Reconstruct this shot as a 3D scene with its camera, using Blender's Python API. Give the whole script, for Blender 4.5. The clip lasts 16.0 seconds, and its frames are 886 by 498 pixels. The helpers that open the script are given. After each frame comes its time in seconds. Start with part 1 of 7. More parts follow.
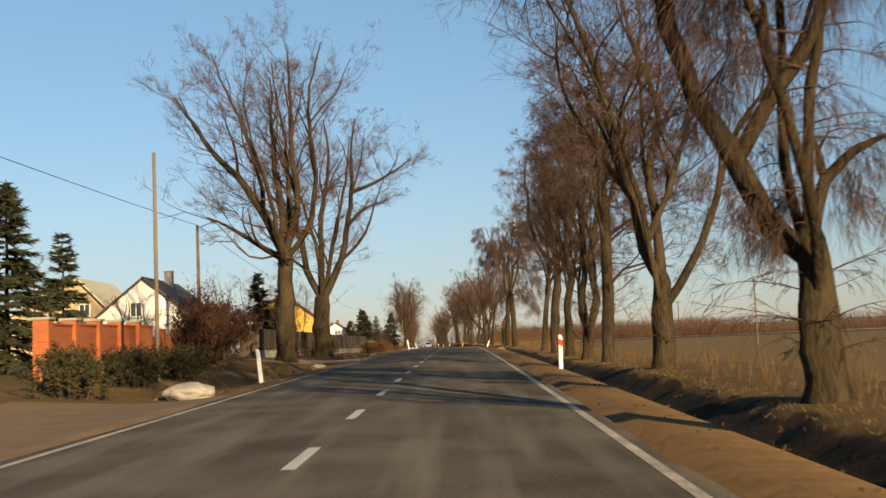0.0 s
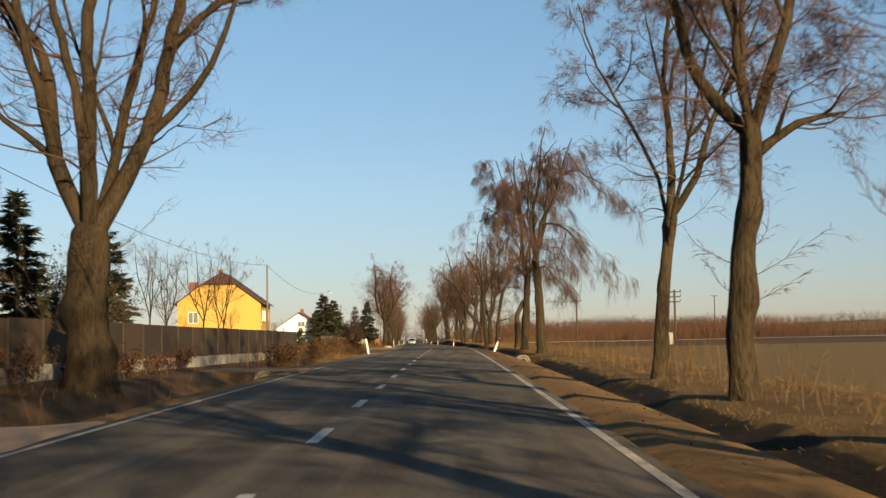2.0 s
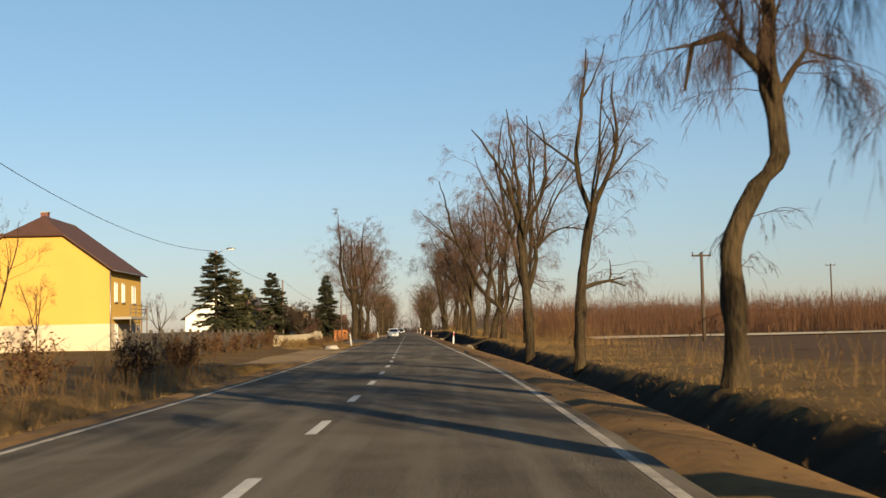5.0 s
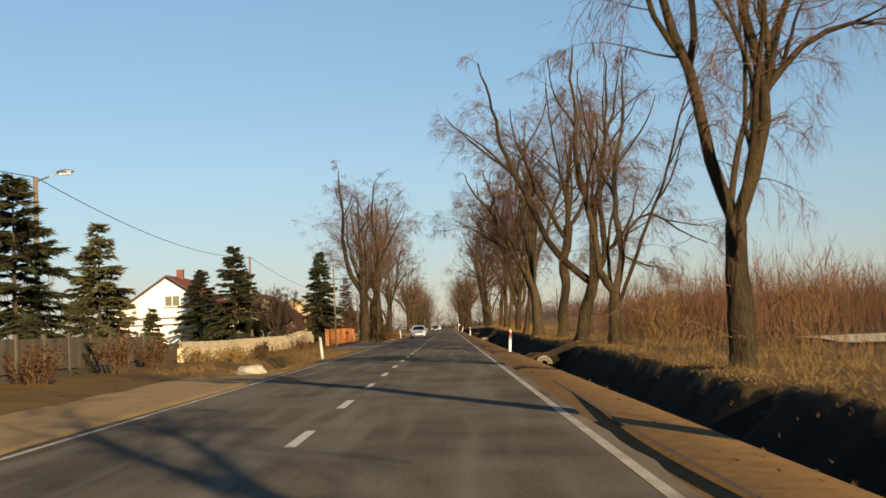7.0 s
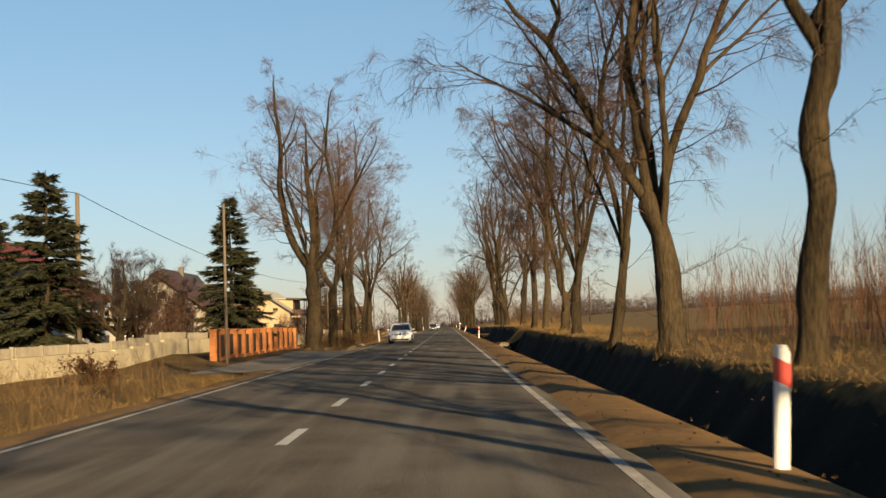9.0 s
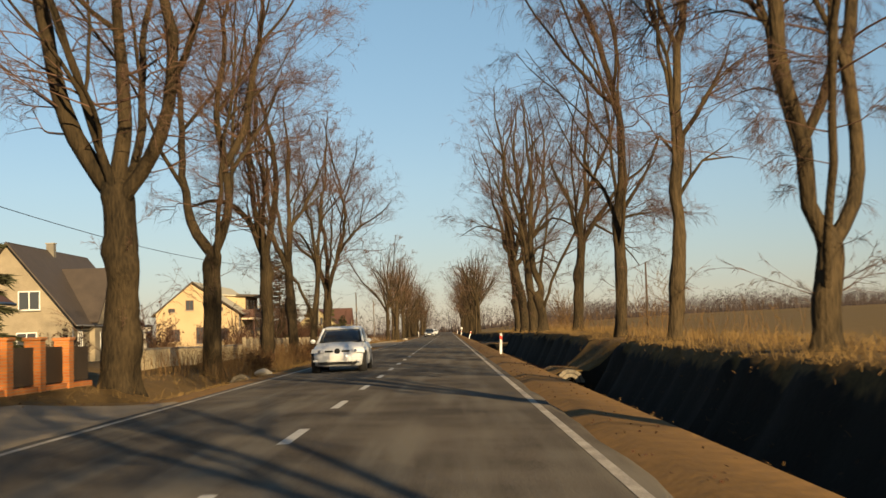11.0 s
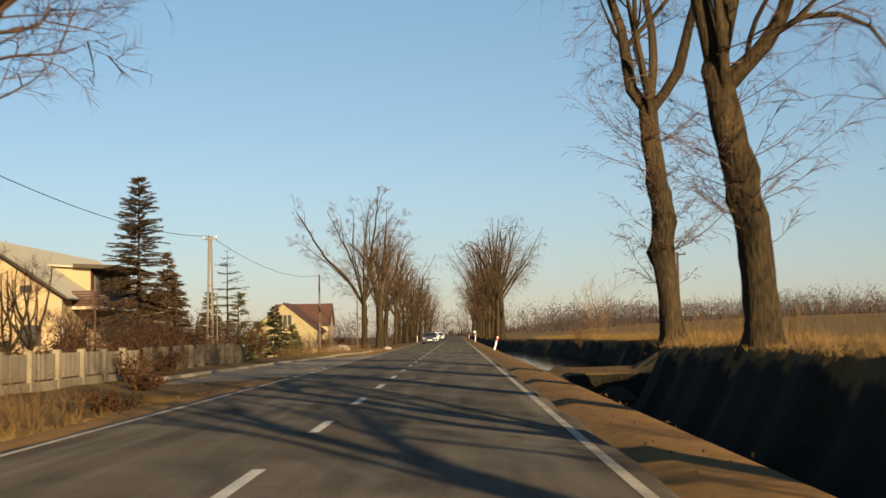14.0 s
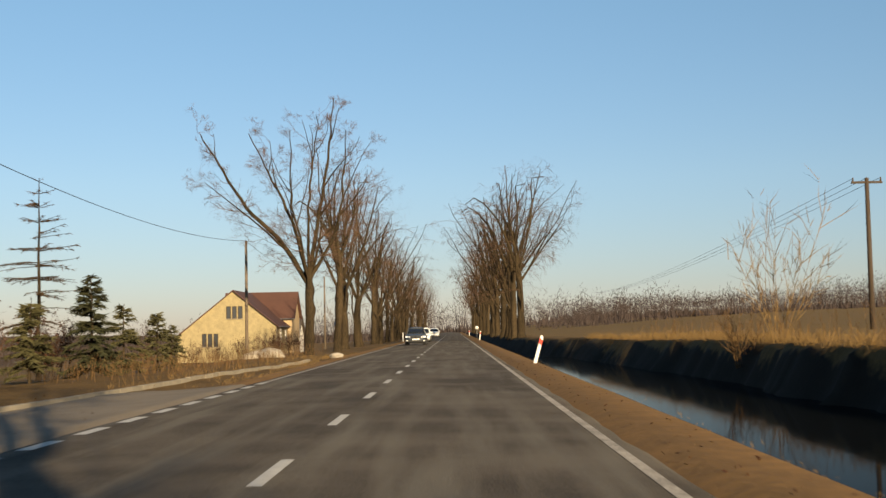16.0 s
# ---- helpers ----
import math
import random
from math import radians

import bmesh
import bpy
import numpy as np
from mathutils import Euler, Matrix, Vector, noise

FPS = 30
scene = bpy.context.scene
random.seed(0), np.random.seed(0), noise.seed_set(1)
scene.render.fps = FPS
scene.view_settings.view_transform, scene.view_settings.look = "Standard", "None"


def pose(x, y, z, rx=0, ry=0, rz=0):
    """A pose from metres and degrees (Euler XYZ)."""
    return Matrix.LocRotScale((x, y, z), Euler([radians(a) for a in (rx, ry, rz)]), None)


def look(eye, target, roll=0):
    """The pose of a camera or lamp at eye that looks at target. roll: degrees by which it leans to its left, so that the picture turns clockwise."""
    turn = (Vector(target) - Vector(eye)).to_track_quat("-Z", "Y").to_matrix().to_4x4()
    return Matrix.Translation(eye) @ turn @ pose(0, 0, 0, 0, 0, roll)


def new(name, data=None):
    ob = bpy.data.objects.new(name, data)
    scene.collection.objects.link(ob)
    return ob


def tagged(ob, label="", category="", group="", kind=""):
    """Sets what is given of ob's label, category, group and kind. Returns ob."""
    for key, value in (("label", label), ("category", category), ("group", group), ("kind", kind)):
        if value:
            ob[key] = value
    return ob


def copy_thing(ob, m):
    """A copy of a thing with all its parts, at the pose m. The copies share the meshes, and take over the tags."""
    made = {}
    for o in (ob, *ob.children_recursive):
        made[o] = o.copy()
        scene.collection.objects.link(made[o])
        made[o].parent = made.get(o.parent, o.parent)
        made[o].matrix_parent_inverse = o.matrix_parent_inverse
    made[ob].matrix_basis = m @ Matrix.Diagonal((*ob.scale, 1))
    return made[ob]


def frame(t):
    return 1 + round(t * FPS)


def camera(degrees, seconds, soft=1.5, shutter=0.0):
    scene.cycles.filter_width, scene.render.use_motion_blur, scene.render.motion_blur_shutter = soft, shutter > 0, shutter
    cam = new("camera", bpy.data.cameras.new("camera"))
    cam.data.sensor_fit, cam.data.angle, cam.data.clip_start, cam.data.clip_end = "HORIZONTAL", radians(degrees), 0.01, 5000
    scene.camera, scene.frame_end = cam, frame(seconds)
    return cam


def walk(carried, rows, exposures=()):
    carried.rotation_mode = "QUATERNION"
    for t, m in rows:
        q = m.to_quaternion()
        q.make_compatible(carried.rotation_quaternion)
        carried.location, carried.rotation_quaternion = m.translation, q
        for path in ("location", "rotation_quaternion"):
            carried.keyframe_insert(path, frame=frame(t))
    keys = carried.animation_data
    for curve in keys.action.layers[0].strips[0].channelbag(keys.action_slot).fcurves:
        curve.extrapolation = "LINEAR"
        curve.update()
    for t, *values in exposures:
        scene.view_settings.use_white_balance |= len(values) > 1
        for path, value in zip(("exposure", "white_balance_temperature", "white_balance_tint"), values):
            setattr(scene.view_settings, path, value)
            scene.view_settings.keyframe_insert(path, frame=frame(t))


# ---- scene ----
# The road is followed by its length s (metres) and its offset to the right l.
BEND_START, BEND_END, BEND = 140.0, 178.0, radians(1.92)


def heading(s):
    return BEND * min(1.0, max(0.0, (s - BEND_START) / (BEND_END - BEND_START)))


def crest(s):
    """Height of the road's axis: a long crest, then level."""
    if s < -40:
        return -0.72 + 0.02 * (s + 40)
    a = min(s, 160.0)
    return 0.016 * a - a * a / 20000.0


AXIS = {0: (0.0, 0.0)}
for _i in range(1, 3200):
    _h, (_x, _y) = heading(_i - 0.5), AXIS[_i - 1]
    AXIS[_i] = (_x - math.sin(_h), _y + math.cos(_h))


def at(s, l=0.0, z=0.0):
    """The world point at length s, offset l and height z over the road's axis."""
    if s < 0:
        return Vector((l, s, crest(s) + z))
    i = min(int(s), 3198)
    f, h = s - i, heading(s)
    x = AXIS[i][0] + (AXIS[i + 1][0] - AXIS[i][0]) * f
    y = AXIS[i][1] + (AXIS[i + 1][1] - AXIS[i][1]) * f
    return Vector((x + l * math.cos(h), y + l * math.sin(h), crest(s) + z))


def stand(s, l, z=0.0, turn=0.0, lean=(0.0, 0.0)):
    """A pose at that place, y along the road, turned by degrees; lean to the right and forward in degrees."""
    p = at(s, l, z)
    return pose(p.x, p.y, p.z, -lean[1], lean[0], math.degrees(heading(s)) + turn)


# ---- camera ----
cam = camera(40.0, 16.0, soft=1.5, shutter=0.15)
PATH = [
    (0, 1.554, 2.220, 1.215, 94.621, 2.208, 0.834),
    (0.5, 1.522, 14.887, 1.407, 94.508, 1.234, 0.799),
    (1, 1.504, 27.813, 1.586, 94.601, 1.784, 0.594),
    (1.5, 1.496, 40.880, 1.751, 94.349, 1.310, 0.399),
    (2, 1.496, 53.999, 1.898, 94.333, 1.044, 0.364),
    (2.5, 1.503, 67.103, 2.029, 94.251, 0.796, 0.561),
    (3, 1.515, 80.142, 2.141, 94.242, 1.179, 0.594),
    (3.5, 1.530, 93.083, 2.236, 93.856, 1.319, 0.328),
    (4, 1.549, 105.909, 2.314, 93.918, 1.696, 0.004),
    (4.5, 1.570, 118.609, 2.374, 93.949, 1.656, -0.239),
    (4.7, 1.579, 123.654, 2.394, 93.834, 1.504, -0.072),
    (6.8, 1.116, 175.571, 2.460, 93.653, 2.268, 2.165),
    (7, 0.965, 180.425, 2.460, 93.631, 2.323, 2.162),
    (7.5, 0.582, 192.501, 2.460, 93.877, 2.209, 2.187),
    (8, 0.200, 204.516, 2.460, 93.659, 2.425, 2.126),
    (8.5, -0.181, 216.480, 2.460, 93.755, 2.234, 2.089),
    (8.7, -0.334, 221.253, 2.460, 93.556, 1.922, 2.156),
    (10.8, -1.939, 271.032, 2.460, 93.754, 1.934, 2.217),
    (11, -2.093, 275.744, 2.460, 93.793, 1.775, 2.161),
    (11.5, -2.480, 287.503, 2.460, 93.830, 1.705, 1.910),
    (12, -2.870, 299.232, 2.460, 93.817, 1.195, 2.024),
    (12.5, -3.263, 310.935, 2.460, 93.742, 1.130, 2.435),
    (13, -3.662, 322.616, 2.460, 93.665, 0.907, 2.899),
    (13.5, -4.067, 334.286, 2.460, 93.913, 1.136, 2.729),
    (14, -4.482, 345.963, 2.460, 93.973, 1.028, 2.594),
    (14.5, -4.908, 357.675, 2.460, 93.808, 1.544, 2.413),
    (15, -5.349, 369.460, 2.460, 93.655, 1.162, 2.357),
    (15.5, -5.808, 381.372, 2.460, 93.947, 1.134, 2.465),
    (16, -6.292, 393.481, 2.460, 93.781, 1.106, 2.448),
]
# the film's white balance drifts warmer under the trees
TINT = ((0.0, 6600), (1.2, 6800), (2.5, 6500), (4.0, 6550), (7.0, 6700), (8.5, 6750), (11.0, 7100), (13.0, 7100), (14.2, 6850), (15.0, 6600), (16.0, 6500))
walk(cam, [(t, pose(*p)) for t, *p in PATH], [(t, 1.22, k, 10) for t, k in TINT])

# ---- light ----
SUN_TURN = 24.5   # the sun stands behind the camera, to its right
SUN_HEIGHT = 16.0
world = bpy.data.worlds.new("sky")
scene.world = world
world.use_nodes = True
_n = world.node_tree.nodes
sky = _n.new("ShaderNodeTexSky")
sky.sky_type, sky.sun_disc = "NISHITA", False
sky.sun_elevation, sky.sun_rotation = radians(SUN_HEIGHT), radians(180 - SUN_TURN)
sky.altitude, sky.air_density, sky.dust_density, sky.ozone_density = 100, 1.0, 0.15, 2.5
# winter haze: the clear-sky colours turn greyer and dimmer towards the horizon
_co, _se, _ra, _mi = _n.new("ShaderNodeTexCoord"), _n.new("ShaderNodeSeparateXYZ"), _n.new("ShaderNodeValToRGB"), _n.new("ShaderNodeMix")
_ra.color_ramp.elements[0].position, _ra.color_ramp.elements[0].color = 0.0, (0.65, 0.63, 0.80, 1)
_ra.color_ramp.elements[1].position, _ra.color_ramp.elements[1].color = 0.30, (1.16, 1.24, 1.18, 1)
_el = _ra.color_ramp.elements.new(0.12)
_el.color = (0.96, 0.95, 0.99, 1)
_mi.data_type, _mi.blend_type = "RGBA", "MULTIPLY"
_mi.inputs[0].default_value = 1.0
_lk = world.node_tree.links.new
_lk(_co.outputs["Generated"], _se.inputs[0])
_lk(_se.outputs[2], _ra.inputs[0])
_lk(sky.outputs[0], _mi.inputs[6])
_lk(_ra.outputs[0], _mi.inputs[7])
_lk(_mi.outputs[2], _n["Background"].inputs[0])
_n["Background"].inputs[1].default_value = 0.0465
sun = new("sun", bpy.data.lights.new("sun", "SUN"))
sun.data.energy, sun.data.angle, sun.data.color = 5.0, radians(0.53), (1.0, 0.77, 0.46)
_a, _e = radians(SUN_TURN), radians(SUN_HEIGHT)
sun.matrix_world = look((math.sin(_a) * math.cos(_e), -math.cos(_a) * math.cos(_e), math.sin(_e)), (0, 0, 0))

# ---- materials ----
def mat(name, col, col2=None, rough=0.85, metal=0.0, scale=2.0, fine=40.0, bump=0.3, spread=0.5, stretch=(1, 1, 1), each=0.0, spec=0.3, depth=0.02):
    """A surface of two colours mixed by coarse and fine noise, with fine relief; each: how much single pieces differ."""
    m = bpy.data.materials.new(name)
    m.use_nodes = True
    nt = m.node_tree
    n, k = nt.nodes, nt.links.new
    bs = n["Principled BSDF"]
    col2 = col2 or tuple(c * 0.7 for c in col)
    geo, mp = n.new("ShaderNodeNewGeometry"), n.new("ShaderNodeMapping")
    mp.inputs["Scale"].default_value = stretch
    k(geo.outputs["Position"], mp.inputs["Vector"])
    big, small = n.new("ShaderNodeTexNoise"), n.new("ShaderNodeTexNoise")
    for t, sc, det in ((big, scale, 4), (small, fine, 3)):
        t.inputs["Scale"].default_value, t.inputs["Detail"].default_value = sc, det
        k(mp.outputs[0], t.inputs["Vector"])
    add = n.new("ShaderNodeMath")
    add.operation = "ADD"
    k(big.outputs["Fac"], add.inputs[0])
    k(small.outputs["Fac"], add.inputs[1])
    rng = n.new("ShaderNodeMapRange")
    rng.inputs["From Min"].default_value, rng.inputs["From Max"].default_value = 1.0 - spread, 1.0 + spread
    k(add.outputs[0], rng.inputs["Value"])
    mix = n.new("ShaderNodeMix")
    mix.data_type = "RGBA"
    mix.inputs[6].default_value, mix.inputs[7].default_value = (*col2, 1), (*col, 1)
    k(rng.outputs[0], mix.inputs[0])
    out = mix.outputs[2]
    if each:
        info, hsv, r2 = n.new("ShaderNodeObjectInfo"), n.new("ShaderNodeHueSaturation"), n.new("ShaderNodeMapRange")
        r2.inputs["To Min"].default_value, r2.inputs["To Max"].default_value = 1 - each, 1 + each
        k(info.outputs["Random"], r2.inputs["Value"])
        k(r2.outputs[0], hsv.inputs["Value"])
        k(out, hsv.inputs["Color"])
        out = hsv.outputs[0]
    k(out, bs.inputs["Base Color"])
    bs.inputs["Roughness"].default_value, bs.inputs["Metallic"].default_value = rough, metal
    bs.inputs["Specular IOR Level"].default_value = spec
    if bump:
        b = n.new("ShaderNodeBump")
        b.inputs["Strength"].default_value, b.inputs["Distance"].default_value = bump, depth
        k(small.outputs["Fac"], b.inputs["Height"])
        k(b.outputs[0], bs.inputs["Normal"])
    m["mix"] = mix.name
    return m


def asphalt_material():
    m = mat("asphalt", (0.119, 0.101, 0.080), (0.051, 0.043, 0.035), 0.9, scale=0.55, fine=45, bump=0.8, spread=0.22, spec=0.06)
    n, k = m.node_tree.nodes, m.node_tree.links.new
    at_, mix = n.new("ShaderNodeAttribute"), n[m["mix"]]
    at_.attribute_name = "offset"
    # polished wheel tracks and pale strips that run along the lanes
    streak = n.new("ShaderNodeTexNoise")
    streak.inputs["Scale"].default_value, streak.inputs["Detail"].default_value = 1.0, 3
    comb, geo, sep = n.new("ShaderNodeCombineXYZ"), n.new("ShaderNodeNewGeometry"), n.new("ShaderNodeSeparateXYZ")
    slow = n.new("ShaderNodeMath")
    slow.operation, slow.inputs[1].default_value = "MULTIPLY", 0.11
    wide = n.new("ShaderNodeMath")
    wide.operation, wide.inputs[1].default_value = "MULTIPLY", 1.9
    k(geo.outputs["Position"], sep.inputs[0])
    k(sep.outputs[1], slow.inputs[0])
    k(at_.outputs["Fac"], wide.inputs[0])
    k(wide.outputs[0], comb.inputs[0])
    k(slow.outputs[0], comb.inputs[1])
    k(comb.outputs[0], streak.inputs["Vector"])
    ramp = n.new("ShaderNodeMapRange")
    ramp.inputs["From Min"].default_value, ramp.inputs["From Max"].default_value = 0.46, 0.68
    ramp.inputs["To Min"].default_value, ramp.inputs["To Max"].default_value = 0.0, 0.75
    k(streak.outputs["Fac"], ramp.inputs["Value"])
    over = n.new("ShaderNodeMix")
    over.data_type = "RGBA"
    over.inputs[7].default_value = (0.146, 0.130, 0.106, 1)
    k(ramp.outputs[0], over.inputs[0])
    k(mix.outputs[2], over.inputs[6])
    k(over.outputs[2], n["Principled BSDF"].inputs["Base Color"])
    return m


def ground_material():
    """Dry winter grass by the road, ploughed earth and stubble in the fields, told apart by the offset."""
    m = mat("winter ground", (0.148, 0.091, 0.032), (0.053, 0.034, 0.014), 0.95, scale=0.5, fine=9, bump=0.8, spread=0.4, spec=0.1)
    n, k = m.node_tree.nodes, m.node_tree.links.new
    mix = n[m["mix"]]
    last = mix.outputs[2]
    noise_ = n.new("ShaderNodeTexNoise")
    noise_.inputs["Scale"].default_value, noise_.inputs["Detail"].default_value = 3.0, 5
    geo = n.new("ShaderNodeNewGeometry")
    k(geo.outputs["Position"], noise_.inputs["Vector"])
    # soils 4 and 5 carry the ditch banks' shade in their colour
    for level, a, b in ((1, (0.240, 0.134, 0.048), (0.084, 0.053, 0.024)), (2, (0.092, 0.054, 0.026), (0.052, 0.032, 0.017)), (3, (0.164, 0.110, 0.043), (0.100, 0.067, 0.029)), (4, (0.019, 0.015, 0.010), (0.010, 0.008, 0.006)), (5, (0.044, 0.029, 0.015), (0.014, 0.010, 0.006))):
        two, pick, over = n.new("ShaderNodeMix"), n.new("ShaderNodeMapRange"), n.new("ShaderNodeMix")
        two.data_type = over.data_type = "RGBA"
        two.inputs[6].default_value, two.inputs[7].default_value = (*a, 1), (*b, 1)
        k(noise_.outputs["Fac"], two.inputs[0])
        # ragged borders: the share of this soil, shifted by noise
        share, shift = n.new("ShaderNodeAttribute"), n.new("ShaderNodeMath")
        share.attribute_name = "soil_%d" % level
        shift.operation, shift.inputs[1].default_value, shift.inputs[2].default_value = "MULTIPLY_ADD", 0.9, -0.45
        k(noise_.outputs["Fac"], shift.inputs[0])
        total = n.new("ShaderNodeMath")
        k(share.outputs["Fac"], total.inputs[0])
        k(shift.outputs[0], total.inputs[1])
        pick.inputs["From Min"].default_value, pick.inputs["From Max"].default_value = 0.36, 0.64
        k(total.outputs[0], pick.inputs["Value"])
        k(pick.outputs[0], over.inputs[0])
        k(last, over.inputs[6])
        k(two.outputs[2], over.inputs[7])
        last = over.outputs[2]
    k(last, n["Principled BSDF"].inputs["Base Color"])
    return m


def brick_material(name, col, col2, mortar, size=0.25):
    m = mat(name, col, col2, 0.9, bump=0.2)
    n, k = m.node_tree.nodes, m.node_tree.links.new
    br, geo, sep, comb = n.new("ShaderNodeTexBrick"), n.new("ShaderNodeTexCoord"), n.new("ShaderNodeSeparateXYZ"), n.new("ShaderNodeCombineXYZ")
    add = n.new("ShaderNodeMath")
    k(geo.outputs["Object"], sep.inputs[0])
    k(sep.outputs[0], add.inputs[0])
    k(sep.outputs[1], add.inputs[1])
    k(add.outputs[0], comb.inputs[0])
    k(sep.outputs[2], comb.inputs[1])
    k(comb.outputs[0], br.inputs["Vector"])
    br.inputs["Scale"].default_value = 1.0
    br.inputs["Brick Width"].default_value, br.inputs["Row Height"].default_value, br.inputs["Mortar Size"].default_value = size, size * 0.3, 0.012
    br.inputs["Color1"].default_value, br.inputs["Color2"].default_value, br.inputs["Mortar"].default_value = (*col, 1), (*col2, 1), (*mortar, 1)
    k(br.outputs["Color"], n["Principled BSDF"].inputs["Base Color"])
    return m


ASPHALT = asphalt_material()
GROUND = ground_material()
PAINT = mat("road paint", (0.533, 0.507, 0.447), (0.272, 0.256, 0.232), 0.6, scale=5, fine=50, bump=0.2, spread=0.5)
EDGE_PAINT = mat("worn edge line paint", (0.482, 0.430, 0.353), (0.104, 0.088, 0.069), 0.75, scale=2.2, fine=26, bump=0.2, spread=0.40)
BARK = mat("dark furrowed bark", (0.059, 0.042, 0.023), (0.011, 0.009, 0.006), 0.95, scale=1.6, fine=17, bump=1.0, spread=0.34, stretch=(1, 1, 0.22), each=0.25, spec=0.1, depth=0.05)
TWIG = mat("grey brown twigs", (0.104, 0.062, 0.042), (0.042, 0.026, 0.019), 0.9, scale=0.6, fine=8, bump=0.0, each=0.2, spec=0.1)
TWIG_DARK = mat("blackish apple twigs", (0.040, 0.026, 0.019), (0.020, 0.014, 0.011), 0.9, scale=0.6, fine=8, bump=0.0, each=0.2, spec=0.1)
TWIG_RED = mat("russet twigs", (0.120, 0.074, 0.046), (0.064, 0.040, 0.027), 0.9, scale=0.5, fine=8, bump=0.0, each=0.15, spec=0.1)
NEEDLE = mat("dark spruce needles", (0.042, 0.042, 0.018), (0.013, 0.016, 0.008), 0.8, scale=1.5, fine=12, bump=0.0, each=0.2, spec=0.2)
NEEDLE_BROWN = mat("dull brown larch twigs", (0.074, 0.048, 0.026), (0.038, 0.025, 0.015), 0.9, scale=1.0, fine=8, bump=0.0, spec=0.1)
NEEDLE_OLIVE = mat("olive spruce needles", (0.076, 0.068, 0.027), (0.036, 0.036, 0.017), 0.8, scale=1.5, fine=12, bump=0.0, spec=0.2)
TARRED = mat("dark tarred pole wood", (0.068, 0.048, 0.032), (0.030, 0.022, 0.017), 0.85, scale=2.0, fine=25, bump=0.4, stretch=(1, 1, 0.1))
HEDGE = mat("brown hedge leaves", (0.062, 0.027, 0.014), (0.022, 0.011, 0.008), 0.9, scale=1.5, fine=10, bump=0.0, spec=0.1)
JUNIPER = mat("dull green juniper", (0.040, 0.038, 0.016), (0.016, 0.018, 0.009), 0.9, scale=1.5, fine=10, bump=0.0, spec=0.1)
STRAW = mat("dry grass", (0.196, 0.124, 0.048), (0.096, 0.061, 0.024), 0.9, scale=0.7, fine=6, bump=0.0, spec=0.15)
REED = mat("dry brown weeds", (0.132, 0.078, 0.034), (0.056, 0.034, 0.017), 0.9, scale=0.6, fine=6, bump=0.0, spec=0.1)
SHRUB = mat("russet shoots", (0.100, 0.050, 0.029), (0.050, 0.028, 0.018), 0.9, scale=0.12, fine=3, bump=0.0, spec=0.1)
WHITE_PLASTIC = mat("white post plastic", (0.671, 0.662, 0.636), (0.533, 0.516, 0.482), 0.5, scale=6, fine=30, bump=0.05)
RED_BAND = mat("red reflective band", (0.533, 0.039, 0.022), (0.387, 0.026, 0.017), 0.4, bump=0.0)
CONCRETE = mat("grey concrete", (0.288, 0.272, 0.240), (0.192, 0.180, 0.160), 0.9, scale=1.0, fine=25, bump=0.4)
OLD_CONCRETE = mat("weathered grey concrete", (0.176, 0.160, 0.132), (0.104, 0.096, 0.080), 0.9, scale=1.0, fine=25, bump=0.4)
# ditch concrete, its colour darkened for the shade round the culvert at 385.8
DITCH_CONCRETE = mat("concrete darkened for ditch shade", (0.096, 0.084, 0.068), (0.040, 0.036, 0.030), 0.9, scale=2.0, fine=20, bump=0.5)
OLD_STONE = mat("old grey set stone", (0.216, 0.184, 0.136), (0.096, 0.080, 0.060), 0.9, scale=4, fine=20, bump=0.6, each=0.25)
PALE_STONE = mat("pale whitewashed stone", (0.352, 0.320, 0.264), (0.208, 0.184, 0.152), 0.9, scale=3, fine=18, bump=0.6)
WOOD_POLE = mat("weathered pole wood", (0.160, 0.124, 0.088), (0.096, 0.076, 0.056), 0.9, fine=30, stretch=(1, 1, 0.15))
FENCE_WALL = mat("grimy fence and shade-toned house wall", (0.272, 0.228, 0.160), (0.144, 0.120, 0.084), 0.9, scale=1.2, fine=18, bump=0.4)
STEEL = mat("dull steel", (0.264, 0.264, 0.264), (0.200, 0.200, 0.200), 0.45, 0.8, bump=0.0)
WIRE = mat("black cable", (0.024, 0.024, 0.024), (0.016, 0.016, 0.016), 0.6, bump=0.0)
YELLOW = mat("yellow render", (0.473, 0.288, 0.065), (0.396, 0.241, 0.052), 0.9, scale=0.5, fine=30, bump=0.15)
CREAM_PLINTH = mat("cream plinth render", (0.499, 0.404, 0.292), (0.396, 0.318, 0.232), 0.9, scale=0.5, fine=30, bump=0.15)
WHITE_WALL = mat("white render", (0.688, 0.671, 0.628), (0.602, 0.585, 0.542), 0.85, scale=0.5, fine=30, bump=0.15)
CREAM = mat("cream render", (0.430, 0.323, 0.194), (0.280, 0.208, 0.120), 0.9, scale=0.35, fine=25, bump=0.2)
STONE_YELLOW = mat("yellowish stone wall", (0.320, 0.264, 0.144), (0.152, 0.128, 0.076), 0.9, scale=2.0, fine=10, bump=0.7)
ROOF_BROWN = mat("brown roof tiles", (0.084, 0.040, 0.029), (0.056, 0.028, 0.022), 0.75, scale=1.0, fine=14, bump=0.6)
ROOF_RED = mat("red roof tiles", (0.160, 0.034, 0.024), (0.104, 0.024, 0.018), 0.75, scale=1.0, fine=14, bump=0.6)
ROOF_DARK = mat("dark roof sheets", (0.070, 0.054, 0.043), (0.037, 0.030, 0.025), 0.7, scale=1.0, fine=14, bump=0.5)
